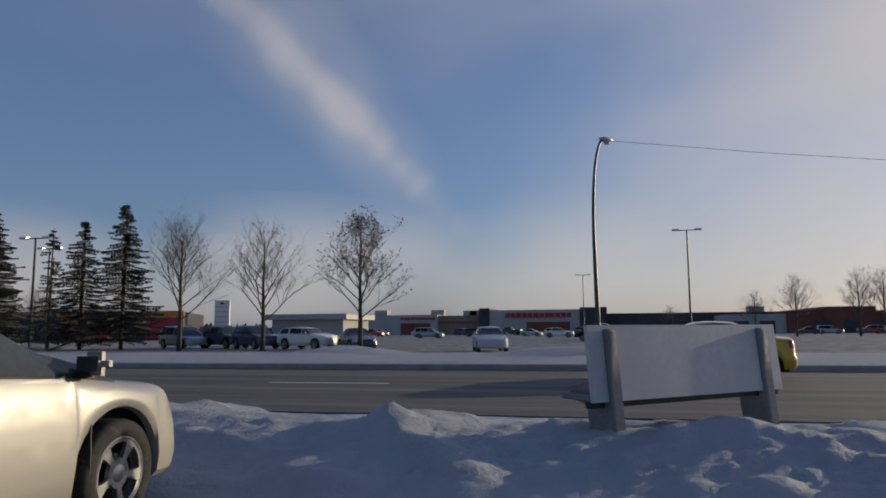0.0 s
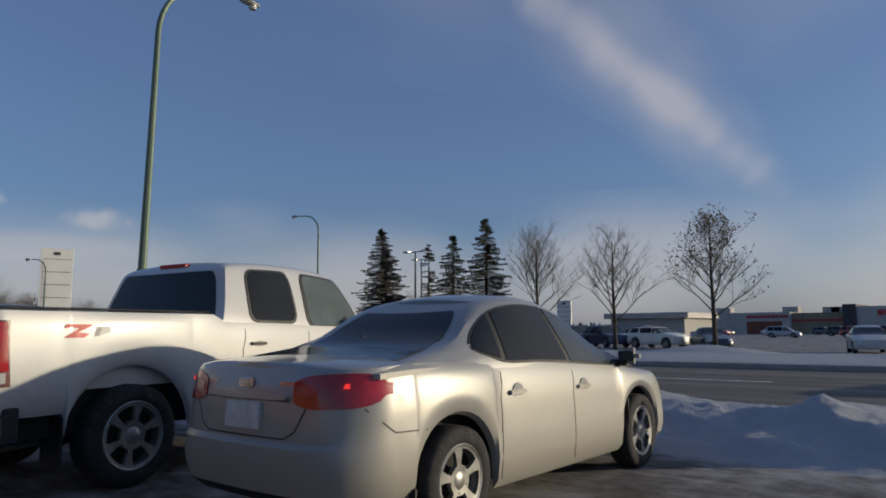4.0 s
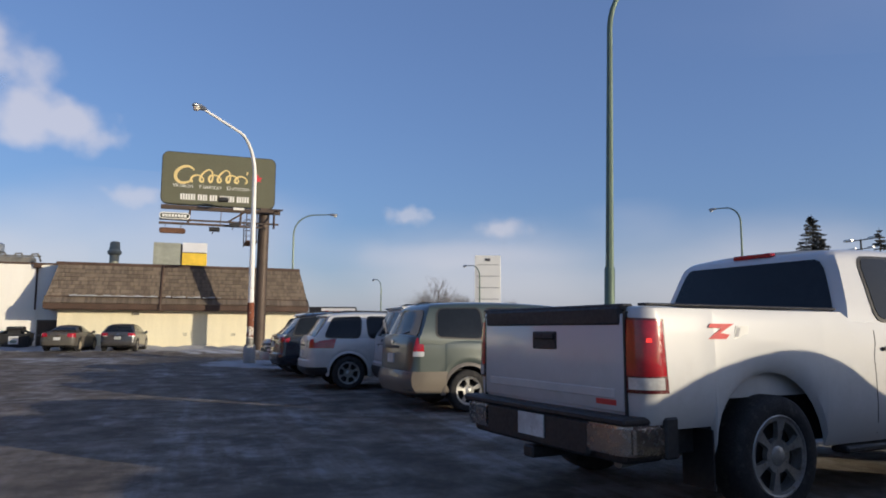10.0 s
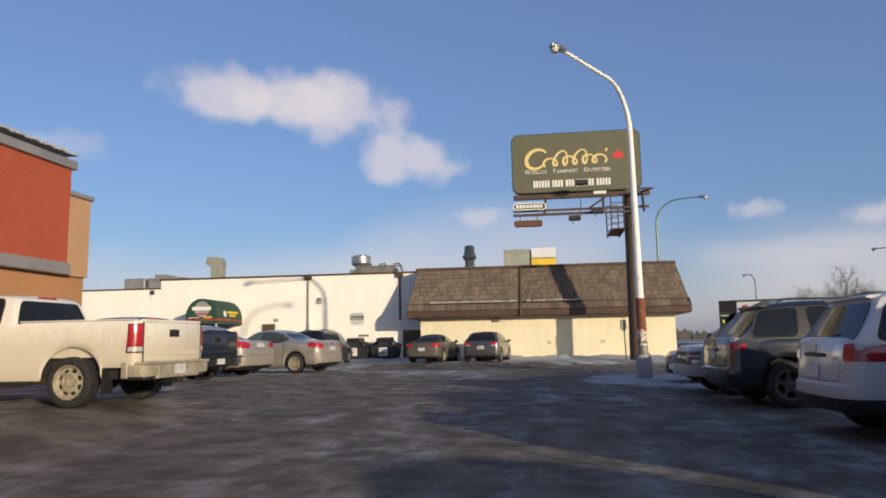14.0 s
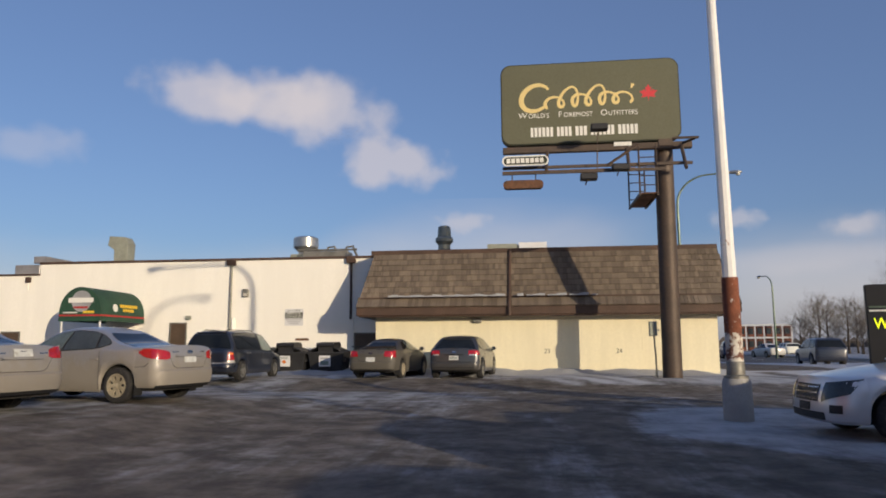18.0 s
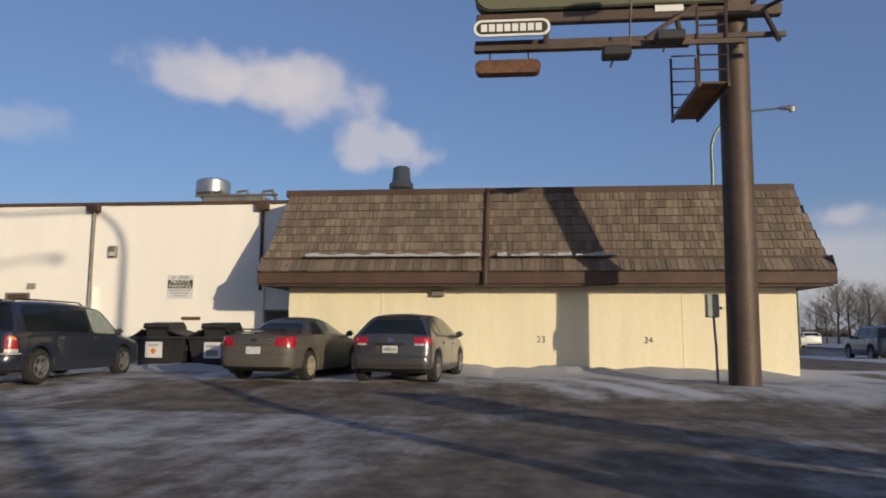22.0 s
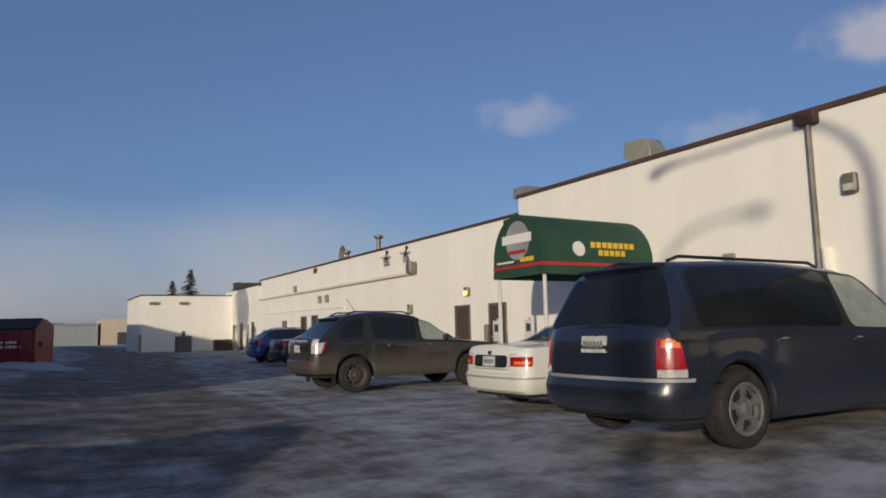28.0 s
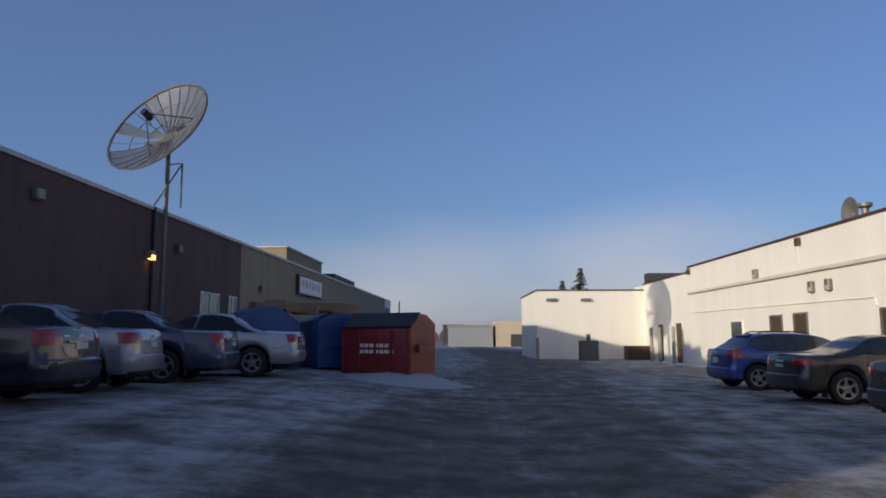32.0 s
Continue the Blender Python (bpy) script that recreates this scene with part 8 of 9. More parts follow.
def bare_tree(at, seed, height, spread, label, leaves=0.0, turn=0.0):
    t = thing("bare_tree", label, "tree", "bare trees", at, turn)
    a, b, c = bare_tree_mesh(seed, height, spread, leaves)
    part("trunk", a, "bark", t, smooth=180)
    tagged(part("crown", b, "twig", t, smooth=0), kind="stuff")
    if leaves:
        tagged(part("dead_leaves", c, "dead_leaf", t, smooth=0), kind="stuff")
    else:
        c.free()
    return t


t3 = bare_tree((-15.02, 41.86, 0), 11, 8.5, 3.5, "tall street tree with a few withered leaves", 0.22)
t2 = bare_tree((-21.62, 41.79, 0), 12, 7.9, 3.7, "bare leafless street tree in snow")
t1 = bare_tree((-27.62, 41.74, 0), 13, 8.5, 4.6, "broad bare leafless street tree in snow")
for at, tn, sc in (((26.52, 110.26, 0), 30, 1.05), ((35.40, 112.35, 0), 100, 1.15), ((21.40, 112.21, 0), 200, 0.8), ((40.85, 118.40, 0), 250, 1.2), ((-71.10, 75.81, 0), 77, 0.85), ((-65.16, 70.74, 0), 160, 0.7), ((12.54, 150.13, 0), 10, 0.7),
                   ((-65.75, 18.25, 0), 40, 0.75), ((-61.76, 17.70, 0), 140, 0.55), ((-69.72, 20.79, 0), 210, 0.6), ((-119.49, 41.36, 0), 50, 0.9), ((-127.42, 47.45, 0), 90, 1.0), ((-113.52, 39.29, 0), 10, 0.85), ((-134.45, 45.53, 0), 190, 1.0)):
    c = copy_thing(t2, pose(*at, 0, 0, tn) @ Matrix.Diagonal((sc, sc, sc, 1)))
    c.scale = (sc, sc, sc)


def spruce(at, height, radius, seed, label, sparse=0.0):
    rng = random.Random(seed)
    t = thing("spruce_tree", label, "tree", "spruces", at)
    part("trunk", tube([(0, 0, 0), (0, 0, height * 0.5), (0.03, 0, height)], [0.16, 0.10, 0.015], 7), "bark", t)
    b = bmesh.new()
    z = height * 0.07
    while z < height * 0.985:
        f = 1 - z / height
        n_ = max(5, int(12 * f ** 0.5))
        reach = rng.uniform(0.70, 1.12)
        for k in range(n_):
            if rng.random() < 0.14 + sparse:
                continue
            az = rng.uniform(0, 2 * math.pi)
            ln = radius * (f ** 0.80) * reach * rng.uniform(0.60, 1.15) + 0.10
            dirv = Vector((math.cos(az), math.sin(az), 0))
            side = Vector((-math.sin(az), math.cos(az), 0))
            segs = max(3, int(ln / 0.20))
            droop = rng.uniform(0.10, 0.38)
            for s in range(segs):
                u = (s + 0.6) / segs
                p = dirv * ln * u + Vector((0, 0, z - droop * ln * u * u + 0.18 * ln * u * u * u))
                wd = 0.36 * (1.15 - u) * min(1.0, ln) * (1 - sparse * 0.8) + 0.05
                for sg in (-1, 1):
                    tip = p + side * sg * wd * rng.uniform(0.7, 1.25) + dirv * 0.16 + Vector((0, 0, rng.uniform(-0.16, 0.02)))
                    q = [p - dirv * 0.10, p + dirv * 0.12, tip]
                    b.faces.new([b.verts.new(v) for v in q])
                q = [p - dirv * 0.12 + side * 0.03, p + dirv * 0.12, p + Vector((0, 0, -0.14 - 0.1 * rng.random())) - side * 0.03]
                b.faces.new([b.verts.new(v) for v in q])
        z += 0.11 + 0.15 * f
    tagged(part("foliage", b, "needles", t, smooth=0), kind="stuff")
    return t


sp = spruce((-35.06, 45.67, 0), 11.0, 3.5, 1, "tall dark spruce by the far lot")
spruce((-38.76, 45.83, 0), 9.9, 3.2, 2, "dark spruce by the far lot", 0.08)
spruce((-41.76, 46.00, 0), 9.4, 2.0, 3, "thin sparse spruce by the far lot", 0.5)
spruce((-47.26, 46.15, 0), 9.6, 3.2, 4, "dark spruce by the far lot")
spruce((-53.12, 51.49, 0), 12.6, 4.4, 5, "full dark spruce by the far lot")
for at, s_ in (((-54.20, -118.00, 0), 0.85), ((-56.50, -117.00, 0), 1.0)):
    c = copy_thing(sp, pose(*at) @ Matrix.Diagonal((s_, s_, s_, 1)))
    c.scale = (s_, s_, s_)

# ---- distance across the road ----
def block(parent, name, x0, x1, y0, y1, z0, z1, mat):
    return part(name, box(x0, x1, y0, y1, z0, z1), mat, parent, smooth=0)


mall = thing("far_store", "long pale store across the car park with red fascia signs", "building", at=(-1.94, 199.99, 0))
block(mall, "wall", -88, -60, 0, 40, 0, 5.9, "far_wall")
block(mall, "wall", -60, -46, -1, 40, 0, 5.8, "far_wall")
block(mall, "wall", -46, -31.5, 1, 40, 0, 5.5, "tan_block")
block(mall, "entrance_block", -31.5, -5.3, -2, 40, 0, 6.8, "far_wall")
block(mall, "tower", -33.5, -30.5, -2.3, 40, 0, 7.4, "far_dark")
block(mall, "tower", -5.3, 2, -2.5, 40, 0, 7.3, "far_dark")
block(mall, "wall", 2, 60, 2, 40, 0, 5.6, "far_dark")
block(mall, "red_band", -46, -31.5, 0.9, 1, 3.3, 3.8, "far_red")
block(mall, "entrance", -20, -8, -2.1, -2, 0, 3.4, "far_brick")
for x0, x1 in ((-84, -76), (-57, -48)):
    block(mall, "shopfront", x0, x1, -1.1, 0, 0, 3.4, "far_brick")
for x0, n_, w_, z in ((-85, 9, 0.85, 4.4), (-57, 10, 0.9, 4.3), (-26, 8, 1.35, 4.6), (-13.5, 4, 1.3, 4.6)):
    b = bmesh.new()
    for q in range(n_):
        box(x0 + q * w_ * 1.18, x0 + q * w_ * 1.18 + w_, -2.2 if x0 > -40 else -1.15, -2.05 if x0 > -40 else -1.02, z, z + (1.3 if x0 > -40 else 0.7), bm=b)
    part("sign_mark", b, "far_red", mall, smooth=0)
for x, z in ((-68, 5.9), (-50, 5.8), (-40, 5.5), (-38, 5.5), (40, 5.6)):
    block(mall, "roof_unit", x, x + 4, 8, 12, z, z + 1.6, "far_wall")
m2 = thing("brick_mall", "low brick shopping mall across the road", "building", at=(-1.80, 184.99, 0))
block(m2, "wall", 30, 44, 0, 30, 0, 4.6, "far_wall")
block(m2, "wall", 44, 52, -1, 30, 0, 5.4, "far_brick")
block(m2, "wall", 52, 63, -2, 30, 0, 6.2, "far_brick")
block(m2, "wall", 63, 130, 0, 30, 0, 5.2, "far_brick")
for k in range(9):
    block(m2, "shopfront", 32 + k * 6, 35.5 + k * 6, -2.1 if 44 < 32 + k * 6 < 63 else -0.1, 0.1, 0, 3.0, "far_dark")
st = thing("orange_store", "dark store with orange and red panels across the road", "building", at=(-60.91, 92.70, 0), turn=25)
block(st, "wall", -40, 0, 0, 25, 0, 4.3, "far_dark")
block(st, "red_panel", -5, 0.1, -0.2, 0, 0.4, 3.6, "far_red")
block(st, "orange_panel", -6, 0.2, -0.25, 0.5, 3.4, 4.4, "far_orange")
block(st, "orange_panel", -17, -12, -0.25, 0.5, 2.6, 4.0, "far_orange")
block(st, "red_panel", -15, -10, -0.2, 0, 0.4, 2.6, "far_red")
lc = thing("low_canopy_building", "low grey building with a snowy roof", "building", at=(-60.59, 120.70, 0))
block(lc, "wall", 0, 14, 0, 14, 0, 3.4, "far_wall")
block(lc, "roof_edge", -1, 15, -1, 15, 3.4, 4.2, "coping")
block(lc, "snow_cap", -1, 15, -1, 15, 4.21, 4.4, "snow")


def slab_sign(at, turn, w, h0, h1, label):
    t = thing("pylon_sign", label, "sign", at=at, turn=turn)
    part("panel_frame", box(-w / 2, w / 2, -0.25, 0.25, h0, h1, 0.03), "bb_white", t)
    n_ = 5
    for k in range(n_):
        z0 = lerp(h0 + 0.2, h1 - 1.0, k / n_)
        z1 = lerp(h0 + 0.2, h1 - 1.0, (k + 0.93) / n_)
        part("tenant_panel", box(-w * 0.40, w * 0.40, -0.29, -0.255, z0, z1), "bb_white", t)
        part("panel_gap", box(-w * 0.42, w * 0.42, -0.262, -0.252, z1, z1 + 0.06), "far_dark", t)
    part("logo_mark", box(-0.3, 0.3, -0.29, -0.255, h1 - 0.65, h1 - 0.35), "far_dark", t)
    for sg in (-1, 1):
        part("leg", box(sg * w * 0.38 - 0.15, sg * w * 0.38 + 0.15, -0.15, 0.15, 0, h0), "galv", t)


slab_sign((-74.65, 27.1, 0), 68, 2.9, 2.2, 9.8, "tall pale pylon sign with blank tenant panels")
slab_sign((-58.7, 100.0, 0), 10, 2.4, 1.0, 6.2, "grey pylon sign in the far lot")

# message board beyond the corner
led = thing("message_board", "black electronic message board with yellow letters", "sign", at=(-32.3, 2.1, 0.60), turn=72)
led.scale = (0.44, 0.44, 0.44)
part("cabinet", box(-2.2, 2.4, -0.2, 0.2, 0.5, 3.95, 0.03), "led_black", led)
part("upper_panel", box(-1.0, 2.3, -0.23, -0.205, 2.75, 3.82), "sign_panel", led)
part("round_badge", lathe([(0.30, 0), (0.30, 0.02), (0, 0.02)], 20), "far_red", led).matrix_basis = pose(-0.45, -0.235, 3.3, 90, 0, 0)
b = bmesh.new()
for q in range(6):
    box(0.05 + q * 0.36, 0.05 + q * 0.36 + 0.28, -0.245, -0.232, 3.12, 3.55 if q in (0, 1) else 3.42, bm=b)
part("name_mark", b, "far_red", led)
for k, z in enumerate((3.0, 2.85)):
    part("stripe", box(-2.1, -1.1, -0.22, -0.205, z, z + 0.07), "bb_white" if k else "pole_green", led)
text_mesh("letters", "WHEN YOUR SHIF", 0.62, "led_yellow", led, pose(0.12, -0.215, 2.35), 0.006, squeeze=0.82)
b = bmesh.new()
for q in range(5):
    box(-1.6 + q * 0.7, -1.2 + q * 0.7, -0.22, -0.205, 1.0, 1.35 + 0.1 * (q % 2), bm=b)
part("lower_mark", b, "grey_mark", led)
for x in (-1.9, 2.1):
    part("post", box(x - 0.09, x + 0.09, -0.12, 0.12, -1.36, 0.52), "galv", led)
    part("foot", box(x - 0.12, x + 0.12, -1.1, 1.1, -1.36, -1.2), "galv", led)

# far to the west
wm = thing("white_motel", "white two-storey building with framed balconies", "building", at=(-198.9, 52.5, 0), turn=72.4)
wm.scale = (1.0, 1.0, 1.2)
block(wm, "wall", -6, 6, 0, 10, 0, 5.2, "far_brick")
for k in range(7):
    block(wm, "post", -6 + k * 2 - 0.15, -6 + k * 2 + 0.15, -1.2, -0.9, 0, 5.0, "sign_panel")
for z in (2.4, 4.9):
    block(wm, "beam", -6.2, 6.2, -1.2, -0.8, z, z + 0.35, "sign_panel")
for k in range(6):
    for z in (0.7, 3.3):
        block(wm, "window", -5.5 + k * 2, -4.4 + k * 2, -0.05, 0.0, z, z + 1.2, "glass_mid")
yb = thing("yellow_building", "tall building top with white and yellow sign panels", "building", at=(-88.02, -5.60, 0), turn=90)
block(yb, "wall", -2.8, 2.8, 0.1, 6, 0, 11.2, "far_dark")
block(yb, "white_panel", 0.2, 2.9, -0.1, 0.1, 10.3, 11.4, "sign_panel")
block(yb, "yellow_panel", 0.2, 2.9, -0.1, 0.1, 8.8, 10.2, "yellow_ink")
block(yb, "grey_panel", -2.9, 0.0, -0.1, 0.1, 8.8, 11.3, "duct")
hs = thing("far_shed", "grey metal shed at the end of the lane", "building", at=(-42.00, -150.00, 0))
block(hs, "wall", -5, 3, -12, 0, 0, 3.6, "far_pale")
block(hs, "roof_edge", -5.2, 3.2, -12, 0.2, 3.6, 3.9, "coping")
hs = thing("far_tan_block", "tan block building at the end of the lane", "building", at=(-51.00, -148.00, 0))
block(hs, "wall", -6, 3.5, -12, 0, 0, 4.6, "far_cream")
block(hs, "shop_door", -1.5, 1.0, 0.0, 0.2, 0.0, 2.2, "far_dark")
rb = thing("far_roofs", "row of low roofs at the end of the lane", "building", at=(-35.00, -190.00, 0))
for k in range(7):
    block(rb, "house", -22 + k * 7, -17 + k * 7, -8, 0, 0, 3.2 + 0.8 * (k % 3), "far_wall" if k % 2 else "far_dark")
rp = thing("far_utility_pole", "thin pole at the end of the lane", "pole", at=(-31.40, -128.00, 0))
part("pole", tube([(0, 0, 0), (0, 0, 7)], 0.12, 6), "bark", rp)
# thicket of bare trees past the road's bend
rng = random.Random(33)
for k in range(18):
    a_, r_ = radians(20.2 + 0.6 * k + rng.uniform(-0.3, 0.3)), rng.uniform(84, 104)
    c = copy_thing((t1, t2, t1)[k % 3], pose(-19.9 - r_ * math.cos(a_), -4.9 + r_ * math.sin(a_), 0, 0, 0, rng.uniform(0, 360)))
    q_ = rng.uniform(0.45, 0.85)
    c.scale = (q_ * 1.15, q_ * 1.15, q_)

# distant tree line, all round
rng = random.Random(21)
tl = bmesh.new()
for k in range(1500):
    a = 2 * math.pi * k / 1500 + rng.uniform(-0.002, 0.002)
    r = rng.uniform(420, 520)
    h = 4.5 + 4.5 * abs(noise.noise(Vector((math.cos(a) * 9, math.sin(a) * 9, 0)))) + rng.uniform(-1, 2)
    w = rng.uniform(1.0, 2.2)
    c = Vector((r * math.cos(a), r * math.sin(a), 0))
    u = Vector((-math.sin(a), math.cos(a), 0))
    n_ = Vector((math.cos(a), math.sin(a), 0))
    vs = [tl.verts.new(c + u * w + n_ * w), tl.verts.new(c - u * w + n_ * w), tl.verts.new(c - u * w - n_ * w), tl.verts.new(c + u * w - n_ * w)]
    vs2 = [tl.verts.new(v.co + Vector((0, 0, h * 0.6))) for v in vs]
    top = tl.verts.new(c + Vector((rng.uniform(-1, 1), rng.uniform(-1, 1), h)))
    for i in range(4):
        tl.faces.new((vs[i], vs[(i + 1) % 4], vs2[(i + 1) % 4], vs2[i]))
        tl.faces.new((vs2[i], vs2[(i + 1) % 4], top))
M["far_trees"] = surface("far_bare_wood", (0.10, 0.085, 0.075), 0.95, 0, 0.3, 0.05, 1, 0)
tagged(link("far_woods", tl, "far_trees"), "distant line of bare trees on the horizon", "woods", kind="stuff")

# cars in the far lot
FAR = []
for nm, lb, shp, col, at, tn, kw in (
        ("far_white_car", "white sedan parked across the road", sedan_shape(), "p_white", (-6.71, 40.94, 0), 195, dict(SED, lamps=((0.5, 0.9, 0.56, 0.72, "lens"),))),
        ("far_dark_car", "dark sedan parked under the bare tree", sedan_shape(), "p_dark", (-16.15, 44.35, 0), 215, dict(SED, lamps=((0.5, 0.9, 0.56, 0.72, "lens"),))),
        ("far_cream_wagon", "pale wagon parked across the road", suv_shape(H=1.55), "p_cream", (-20.46, 46.31, 0), 250, dict(SUVW)),
        ("far_blue_suv", "dark blue suv parked across the road", suv_shape(), "p_dblue", (-24.97, 47.26, 0), 235, dict(SUVW)),
        ("far_grey_van", "grey minivan parked across the road", van_shape(), "p_bsilver", (-32.50, 49.69, 0), 240, dict(VAN)),
        ("far_navy_car", "dark suv parked across the road", suv_shape(), "p_navy", (-28.80, 49.73, 0), 240, dict(SUVW)),
        ("far_pickup", "black pickup driving lane across the road", pickup_shape(), "p_black", (-0.57, 78.00, 0), 85, dict(windows=((-0.46, 0.16, -0.42, 0.14, 0.10, 0.86), (0.36, 1.26, 0.36, 0.92, 0.06, 0.86)), category="pickup truck")),
        ("far_red_suv", "red suv in the far lot", suv_shape(), "p_red", (-27.59, 59.74, 0), 60, dict(SUVW))):
    FAR.append(vehicle(nm, lb, shp, col, at, tn, "far lot", **kw))
rng = random.Random(4)
for k in range(26):
    src = FAR[k % len(FAR)]
    copy_thing(src, pose(-72 + k * 3.6 + rng.uniform(-0.6, 0.6), 112 + 26 * (k % 3) + rng.uniform(-2, 2), 0, 0, 0, rng.choice((75, 95, 255, 270))))
for k in range(8):
    copy_thing(FAR[(k * 3 + 1) % len(FAR)], pose(38 + k * 5.5, 150 + 6 * (k % 2), 0, 0, 0, 85 + 180 * (k % 2)))
for at, tn, k in (((-91.79, 15.04, 0), 80, 3), ((-96.73, 20.10, 0), 100, 0), ((-105.68, 25.20, 0), 90, 2), ((-65.81, 13.25, 0), 85, 5)):
    copy_thing(FAR[k], pose(*at, 0, 0, tn))

M["p_yellow"] = paint("yellow_paint", (0.62, 0.36, 0.02), 0.33, 0.05, 0.12, 0.5)
vehicle("yellow_coupe", "bright yellow coupe with black side stripe on the road", sedan_shape(L=4.3, W=1.78, H=1.40, glass=(-1.95, -1.05, 0.35, 1.35)), "p_yellow", (2.1, 18.2, 0.02), 90, **dict(SED, tails=((0.5, 0.9, 0.76, 0.94, "tail"),), dlo=HATCH_BAND,
        extras=lambda car, s: [part("side_stripe", box(sg * (s.W / 2 - 0.03), sg * (s.W / 2 + 0.006), s.yR + s.arch + 0.06, s.yF - s.arch - 0.06, 0.34, 0.46), "trim", car) for sg in (1, -1)]))

# ---- clouds ----
def cloud(at_dir, dist, w, h, seed, dens=0.9, stretch=1.0, tilt=0.0, soft=(-0.02, 0.75)):
    """A far cloud or a patch of painted haze: a plain glowing sheet in the sky with a ragged, see-through edge."""
    d = Vector(at_dir).normalized()
    b = bmesh.new()
    n_ = 2
    rows = [[b.verts.new((w * (i / n_ - 0.5), h * (j / n_ - 0.5), 0)) for i in range(n_ + 1)] for j in range(n_ + 1)]
    grid_faces(b, rows)
    m = bpy.data.materials.new("cloud")
    m.use_nodes = True
    n, l = m.node_tree.nodes, m.node_tree.links
    out = n["Material Output"]
    n.remove(n["Principled BSDF"])
    tc = n.new("ShaderNodeTexCoord")
    mp = n.new("ShaderNodeMapping")
    mp.inputs["Scale"].default_value = (2.0 / w, 2.0 / h, 1)
    l.new(tc.outputs["Object"], mp.inputs["Vector"])
    ln = n.new("ShaderNodeVectorMath")
    ln.operation = "LENGTH"
    l.new(mp.outputs[0], ln.inputs[0])
    mp2 = n.new("ShaderNodeMapping")
    mp2.inputs["Location"].default_value = (seed * 7.1, seed * 3.3, 0)
    mp2.inputs["Scale"].default_value = (stretch * 3.2 / w, 3.2 / w, 1)
    l.new(tc.outputs["Object"], mp2.inputs["Vector"])
    nz = noise_node(n, l, 1.3, 4, 0.42, mp2.outputs[0])
    f = math_node(n, l, "SUBTRACT", math_node(n, l, "ADD", math_node(n, l, "MULTIPLY", nz, 1.3), 0.30), ln.outputs["Value"])
    a = ramp(n, l, f, soft[0], soft[1], 0.0, dens)
    em = n.new("ShaderNodeEmission")
    em.inputs["Color"].default_value = (0.84, 0.85, 0.87, 1)
    em.inputs["Strength"].default_value = CLOUD
    tr = n.new("ShaderNodeBsdfTransparent")
    mx = n.new("ShaderNodeMixShader")
    l.new(a, mx.inputs[0])
    l.new(tr.outputs[0], mx.inputs[1])
    l.new(em.outputs[0], mx.inputs[2])
    l.new(mx.outputs[0], out.inputs["Surface"])
    ob = link("cloud", b, m)
    pos = Vector((-20, -10, 0)) + d * dist
    ob.matrix_world = look(pos, pos + d) @ pose(0, 0, 0, 0, 0, tilt)
    ob.visible_shadow = False
    return tagged(ob, "soft white glowing sheet of winter cloud and painted haze", "cloud", "clouds", "structure")


CLOUD = 0.64
cloud((-0.852, -0.404, 0.334), 2000, 430, 190, 20, 0.60, soft=(0.0, 0.6))
cloud((-0.908, -0.262, 0.326), 2015, 450, 250, 21, 0.60, soft=(0.0, 0.6))
cloud((-0.884, -0.33, 0.33), 2030, 460, 200, 22, 0.58, soft=(0.0, 0.6))
cloud((-0.950, -0.179, 0.257), 2045, 400, 195, 23, 0.60, soft=(0.0, 0.6))
cloud((-0.981, -0.083, 0.176), 2040, 200, 80, 3, 0.4)
cloud((-0.766, -0.592, 0.25), 2060, 300, 130, 4, 0.25)
cloud((-0.945, 0.281, 0.165), 2080, 170, 75, 5, 0.42)
cloud((-0.901, 0.41, 0.146), 2030, 210, 80, 6, 0.45)
cloud((-0.93, 0.35, 0.11), 2090, 900, 110, 7, 0.22)
cloud((-0.588, -0.754, 0.294), 2010, 330, 130, 8, 0.38)
cloud((-0.331, 0.896, 0.300), 2000, 1350, 165, 9, 0.40, 2.6, -44, (0.0, 0.9))
cloud((-0.36, 0.87, 0.33), 2100, 1300, 420, 10, 0.30, 0.6, -44, (0.0, 1.0))
# broad glowing sheet that paints the bright haze towards the sun
cloud((0.34, 0.88, 0.34), 2100, 2700, 1900, 11, 0.78, 0.6, 10, (0.0, 1.1))
cloud((-0.2, -0.95, 0.13), 2100, 1900, 330, 12, 0.22, 0.6, 4, (0.0, 1.0))

# wide faint glowing sheets: painted high haze that lifts the upper sky
cloud((-0.05, 0.82, 0.50), 2250, 2000, 1000, 60, 0.26, 0.5, 10, (-0.1, 1.0))
cloud((-0.55, 0.62, 0.55), 2260, 1900, 1100, 61, 0.12, 0.5, -8, (-0.1, 1.0))

# thin glowing sheets that paint pale haze low over the horizon
for k in range(11):
    a = radians(-22 + 23 * k)
    cloud((-math.sin(a), math.cos(a), 0.055 + 0.012 * (k % 3)), 2200 + 12 * k, 1500, 520 + 80 * (k % 2), 40 + k, 0.52, 0.5, 0, (-0.1, 1.0))

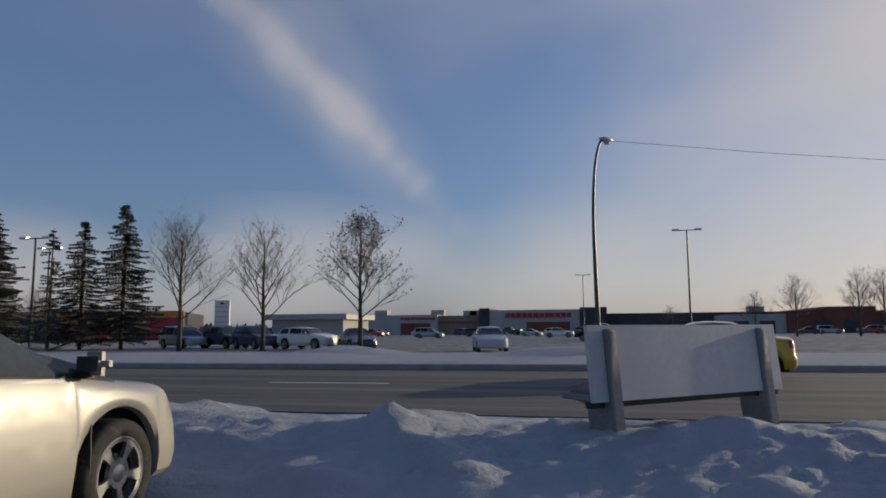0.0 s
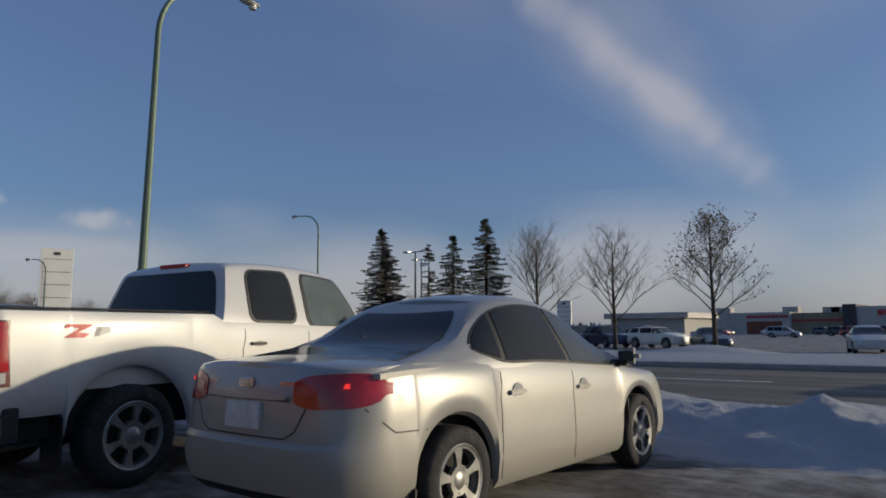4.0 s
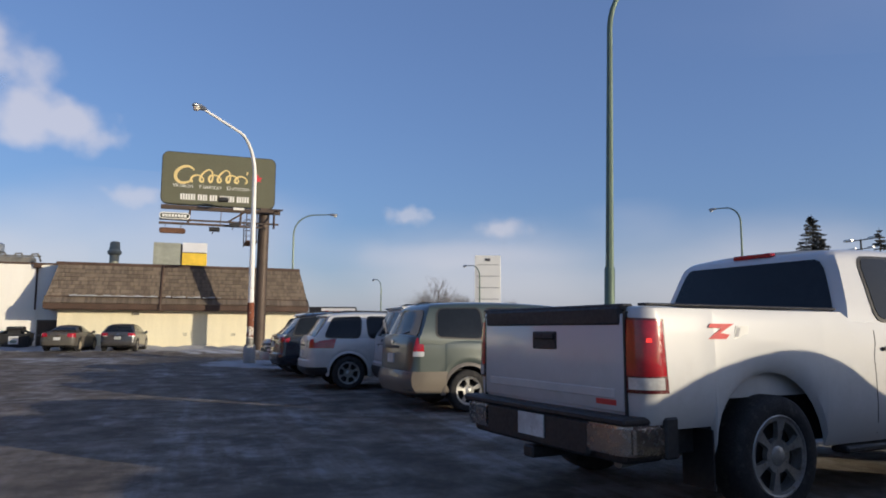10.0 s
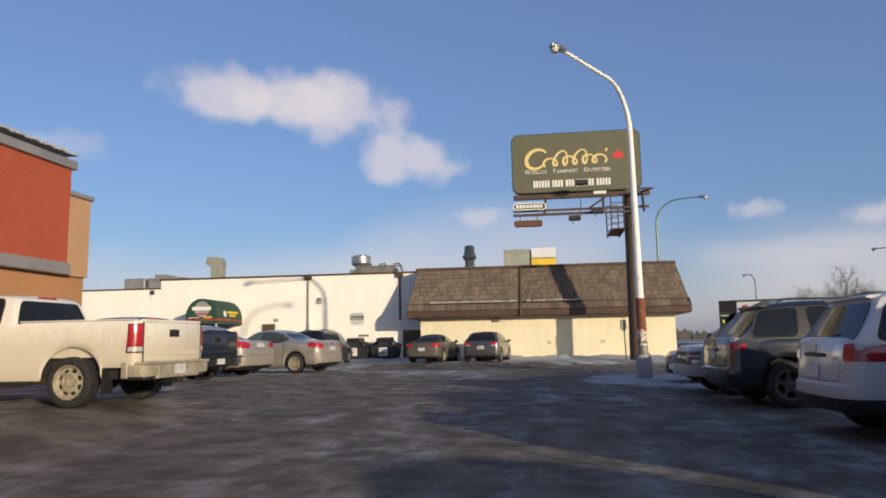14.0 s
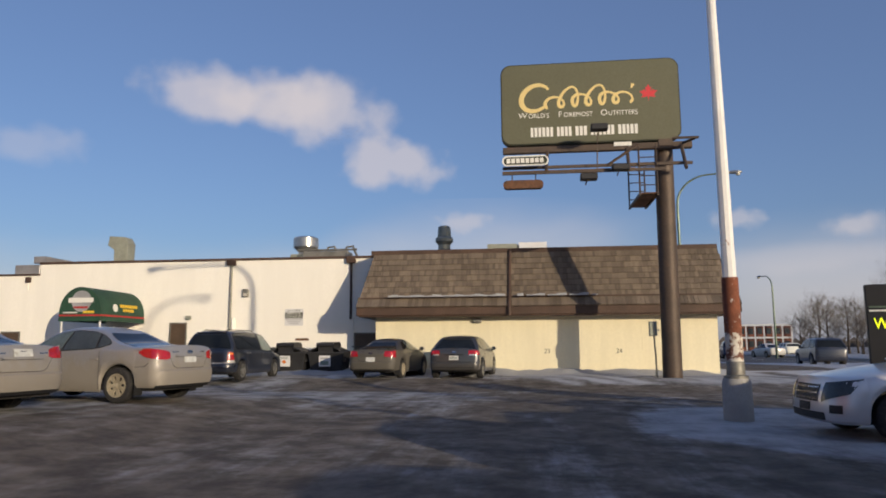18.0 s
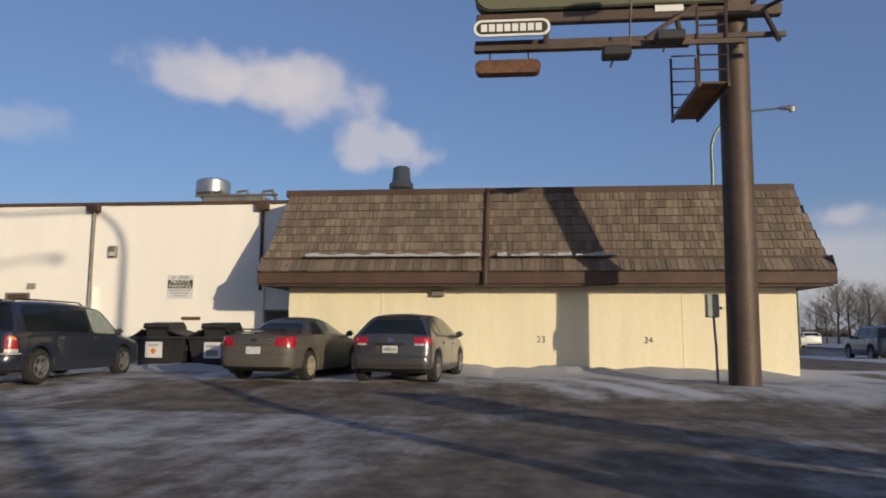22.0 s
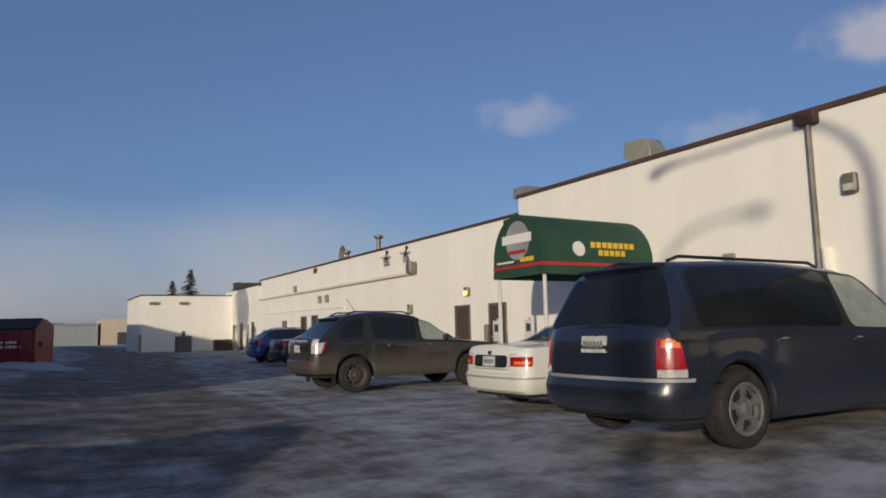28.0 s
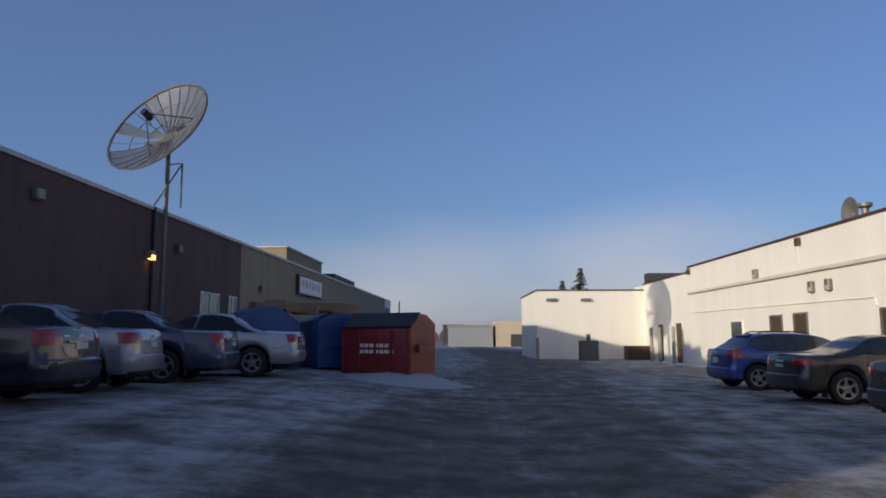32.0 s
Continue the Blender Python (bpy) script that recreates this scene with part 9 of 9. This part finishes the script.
# ---- cedar shakes, each a piece of its own where the way passes nearest ----
rng = random.Random(17)
kinds = []
for k in range(8):
    w = (0.09, 0.11, 0.13, 0.15, 0.17, 0.20, 0.10, 0.14)[k]
    b = bmesh.new()
    c = rng.uniform(-0.012, 0.012)
    box(0, w, -0.0, 0.05, -0.02, 0.37, bm=b)
    for v in b.verts:
        if v.co.z > 0.2:
            v.co.y *= 0.25
        else:
            v.co.z += c * (1 if v.co.x > 0.01 else -1)
    kinds.append((w, link("shake", b, "shingle", mans)))
base_used = {}
rest = bmesh.new()
COURSES = 9
for cidx in range(COURSES):
    s0 = 0.005 if cidx == 0 else 0.17 + (cidx - 1) * 0.83 / (COURSES - 1)
    s1 = 0.17 if cidx == 0 else 0.17 + cidx * 0.83 / (COURSES - 1)
    a, b_ = mansard(0, s0), mansard(1, s0)
    up = (mansard(0.5, s1) - mansard(0.5, s0)).normalized()
    out = Vector((0, 1, 0)).cross(up)
    if out.x < 0:
        out = -out
    y = a.y + 0.01
    slope = (mansard(0.5, s1) - mansard(0.5, s0)).length
    while y < b_.y - 0.12:
        k = rng.randrange(8)
        w, ob0 = kinds[k]
        gap = rng.uniform(0.006, 0.018)
        rot_m = Matrix(((0, out.x, up.x, 0), (1, out.y, up.y, 0), (0, out.z, up.z, 0), (0, 0, 0, 1))).to_4x4()
        p = Vector((a.x, y, a.z)) + out * (0.012 + rng.uniform(0, 0.012)) - up * rng.uniform(0.0, 0.02)
        rot_m.translation = p
        zsc = slope / 0.37 * 1.12
        m = rot_m @ Matrix.Diagonal((1, 1, zsc, 1))
        near = -5.4 < y < -1.7 and 0 < cidx
        if near:
            if k in base_used:
                share("shake", ob0, m, mans)
            else:
                base_used[k] = True
                ob0.matrix_basis = m
        else:
            tmp = [rest.verts.new(m @ v.co) for v in ob0.data.vertices]
            for f in ob0.data.polygons:
                rest.faces.new([tmp[i] for i in f.vertices])
        y += w + gap
for k in range(8):
    if k not in base_used:
        bpy.data.objects.remove(kinds[k][1])
tagged(part("shake_rest", rest, "shingle_rest", mans, smooth=0), kind="stuff")
# side slopes
for sgn, y0, y1 in ((-1, -12.3, -11.8), (1, 2.7, 2.2)):
    sd = bmesh.new()
    for cidx in range(COURSES):
        s0 = 0.005 if cidx == 0 else 0.17 + (cidx - 1) * 0.83 / (COURSES - 1)
        s1 = 0.17 if cidx == 0 else 0.17 + cidx * 0.83 / (COURSES - 1)
        p0, p1 = mansard(0 if sgn < 0 else 1, s0), mansard(0 if sgn < 0 else 1, s1)
        x = p0.x - 0.05
        while x > -56:
            w = rng.uniform(0.09, 0.20)
            o = rng.uniform(0.015, 0.03)
            vs = [sd.verts.new(v) for v in ((x, p0.y + sgn * o, p0.z - 0.02), (x - w, p0.y + sgn * o, p0.z - 0.02), (x - w, p1.y + sgn * 0.006, p1.z + 0.03), (x, p1.y + sgn * 0.006, p1.z + 0.03),
                                            (x, p0.y - sgn * 0.02, p0.z - 0.02), (x - w, p0.y - sgn * 0.02, p0.z - 0.02))]
            sd.faces.new((vs[0], vs[1], vs[2], vs[3]) if sgn < 0 else (vs[3], vs[2], vs[1], vs[0]))
            sd.faces.new((vs[0], vs[4], vs[5], vs[1]))
            x -= w + 0.01
    tagged(part("side_slope_shake_rest", sd, "shingle_rest", mans, smooth=0), kind="stuff")
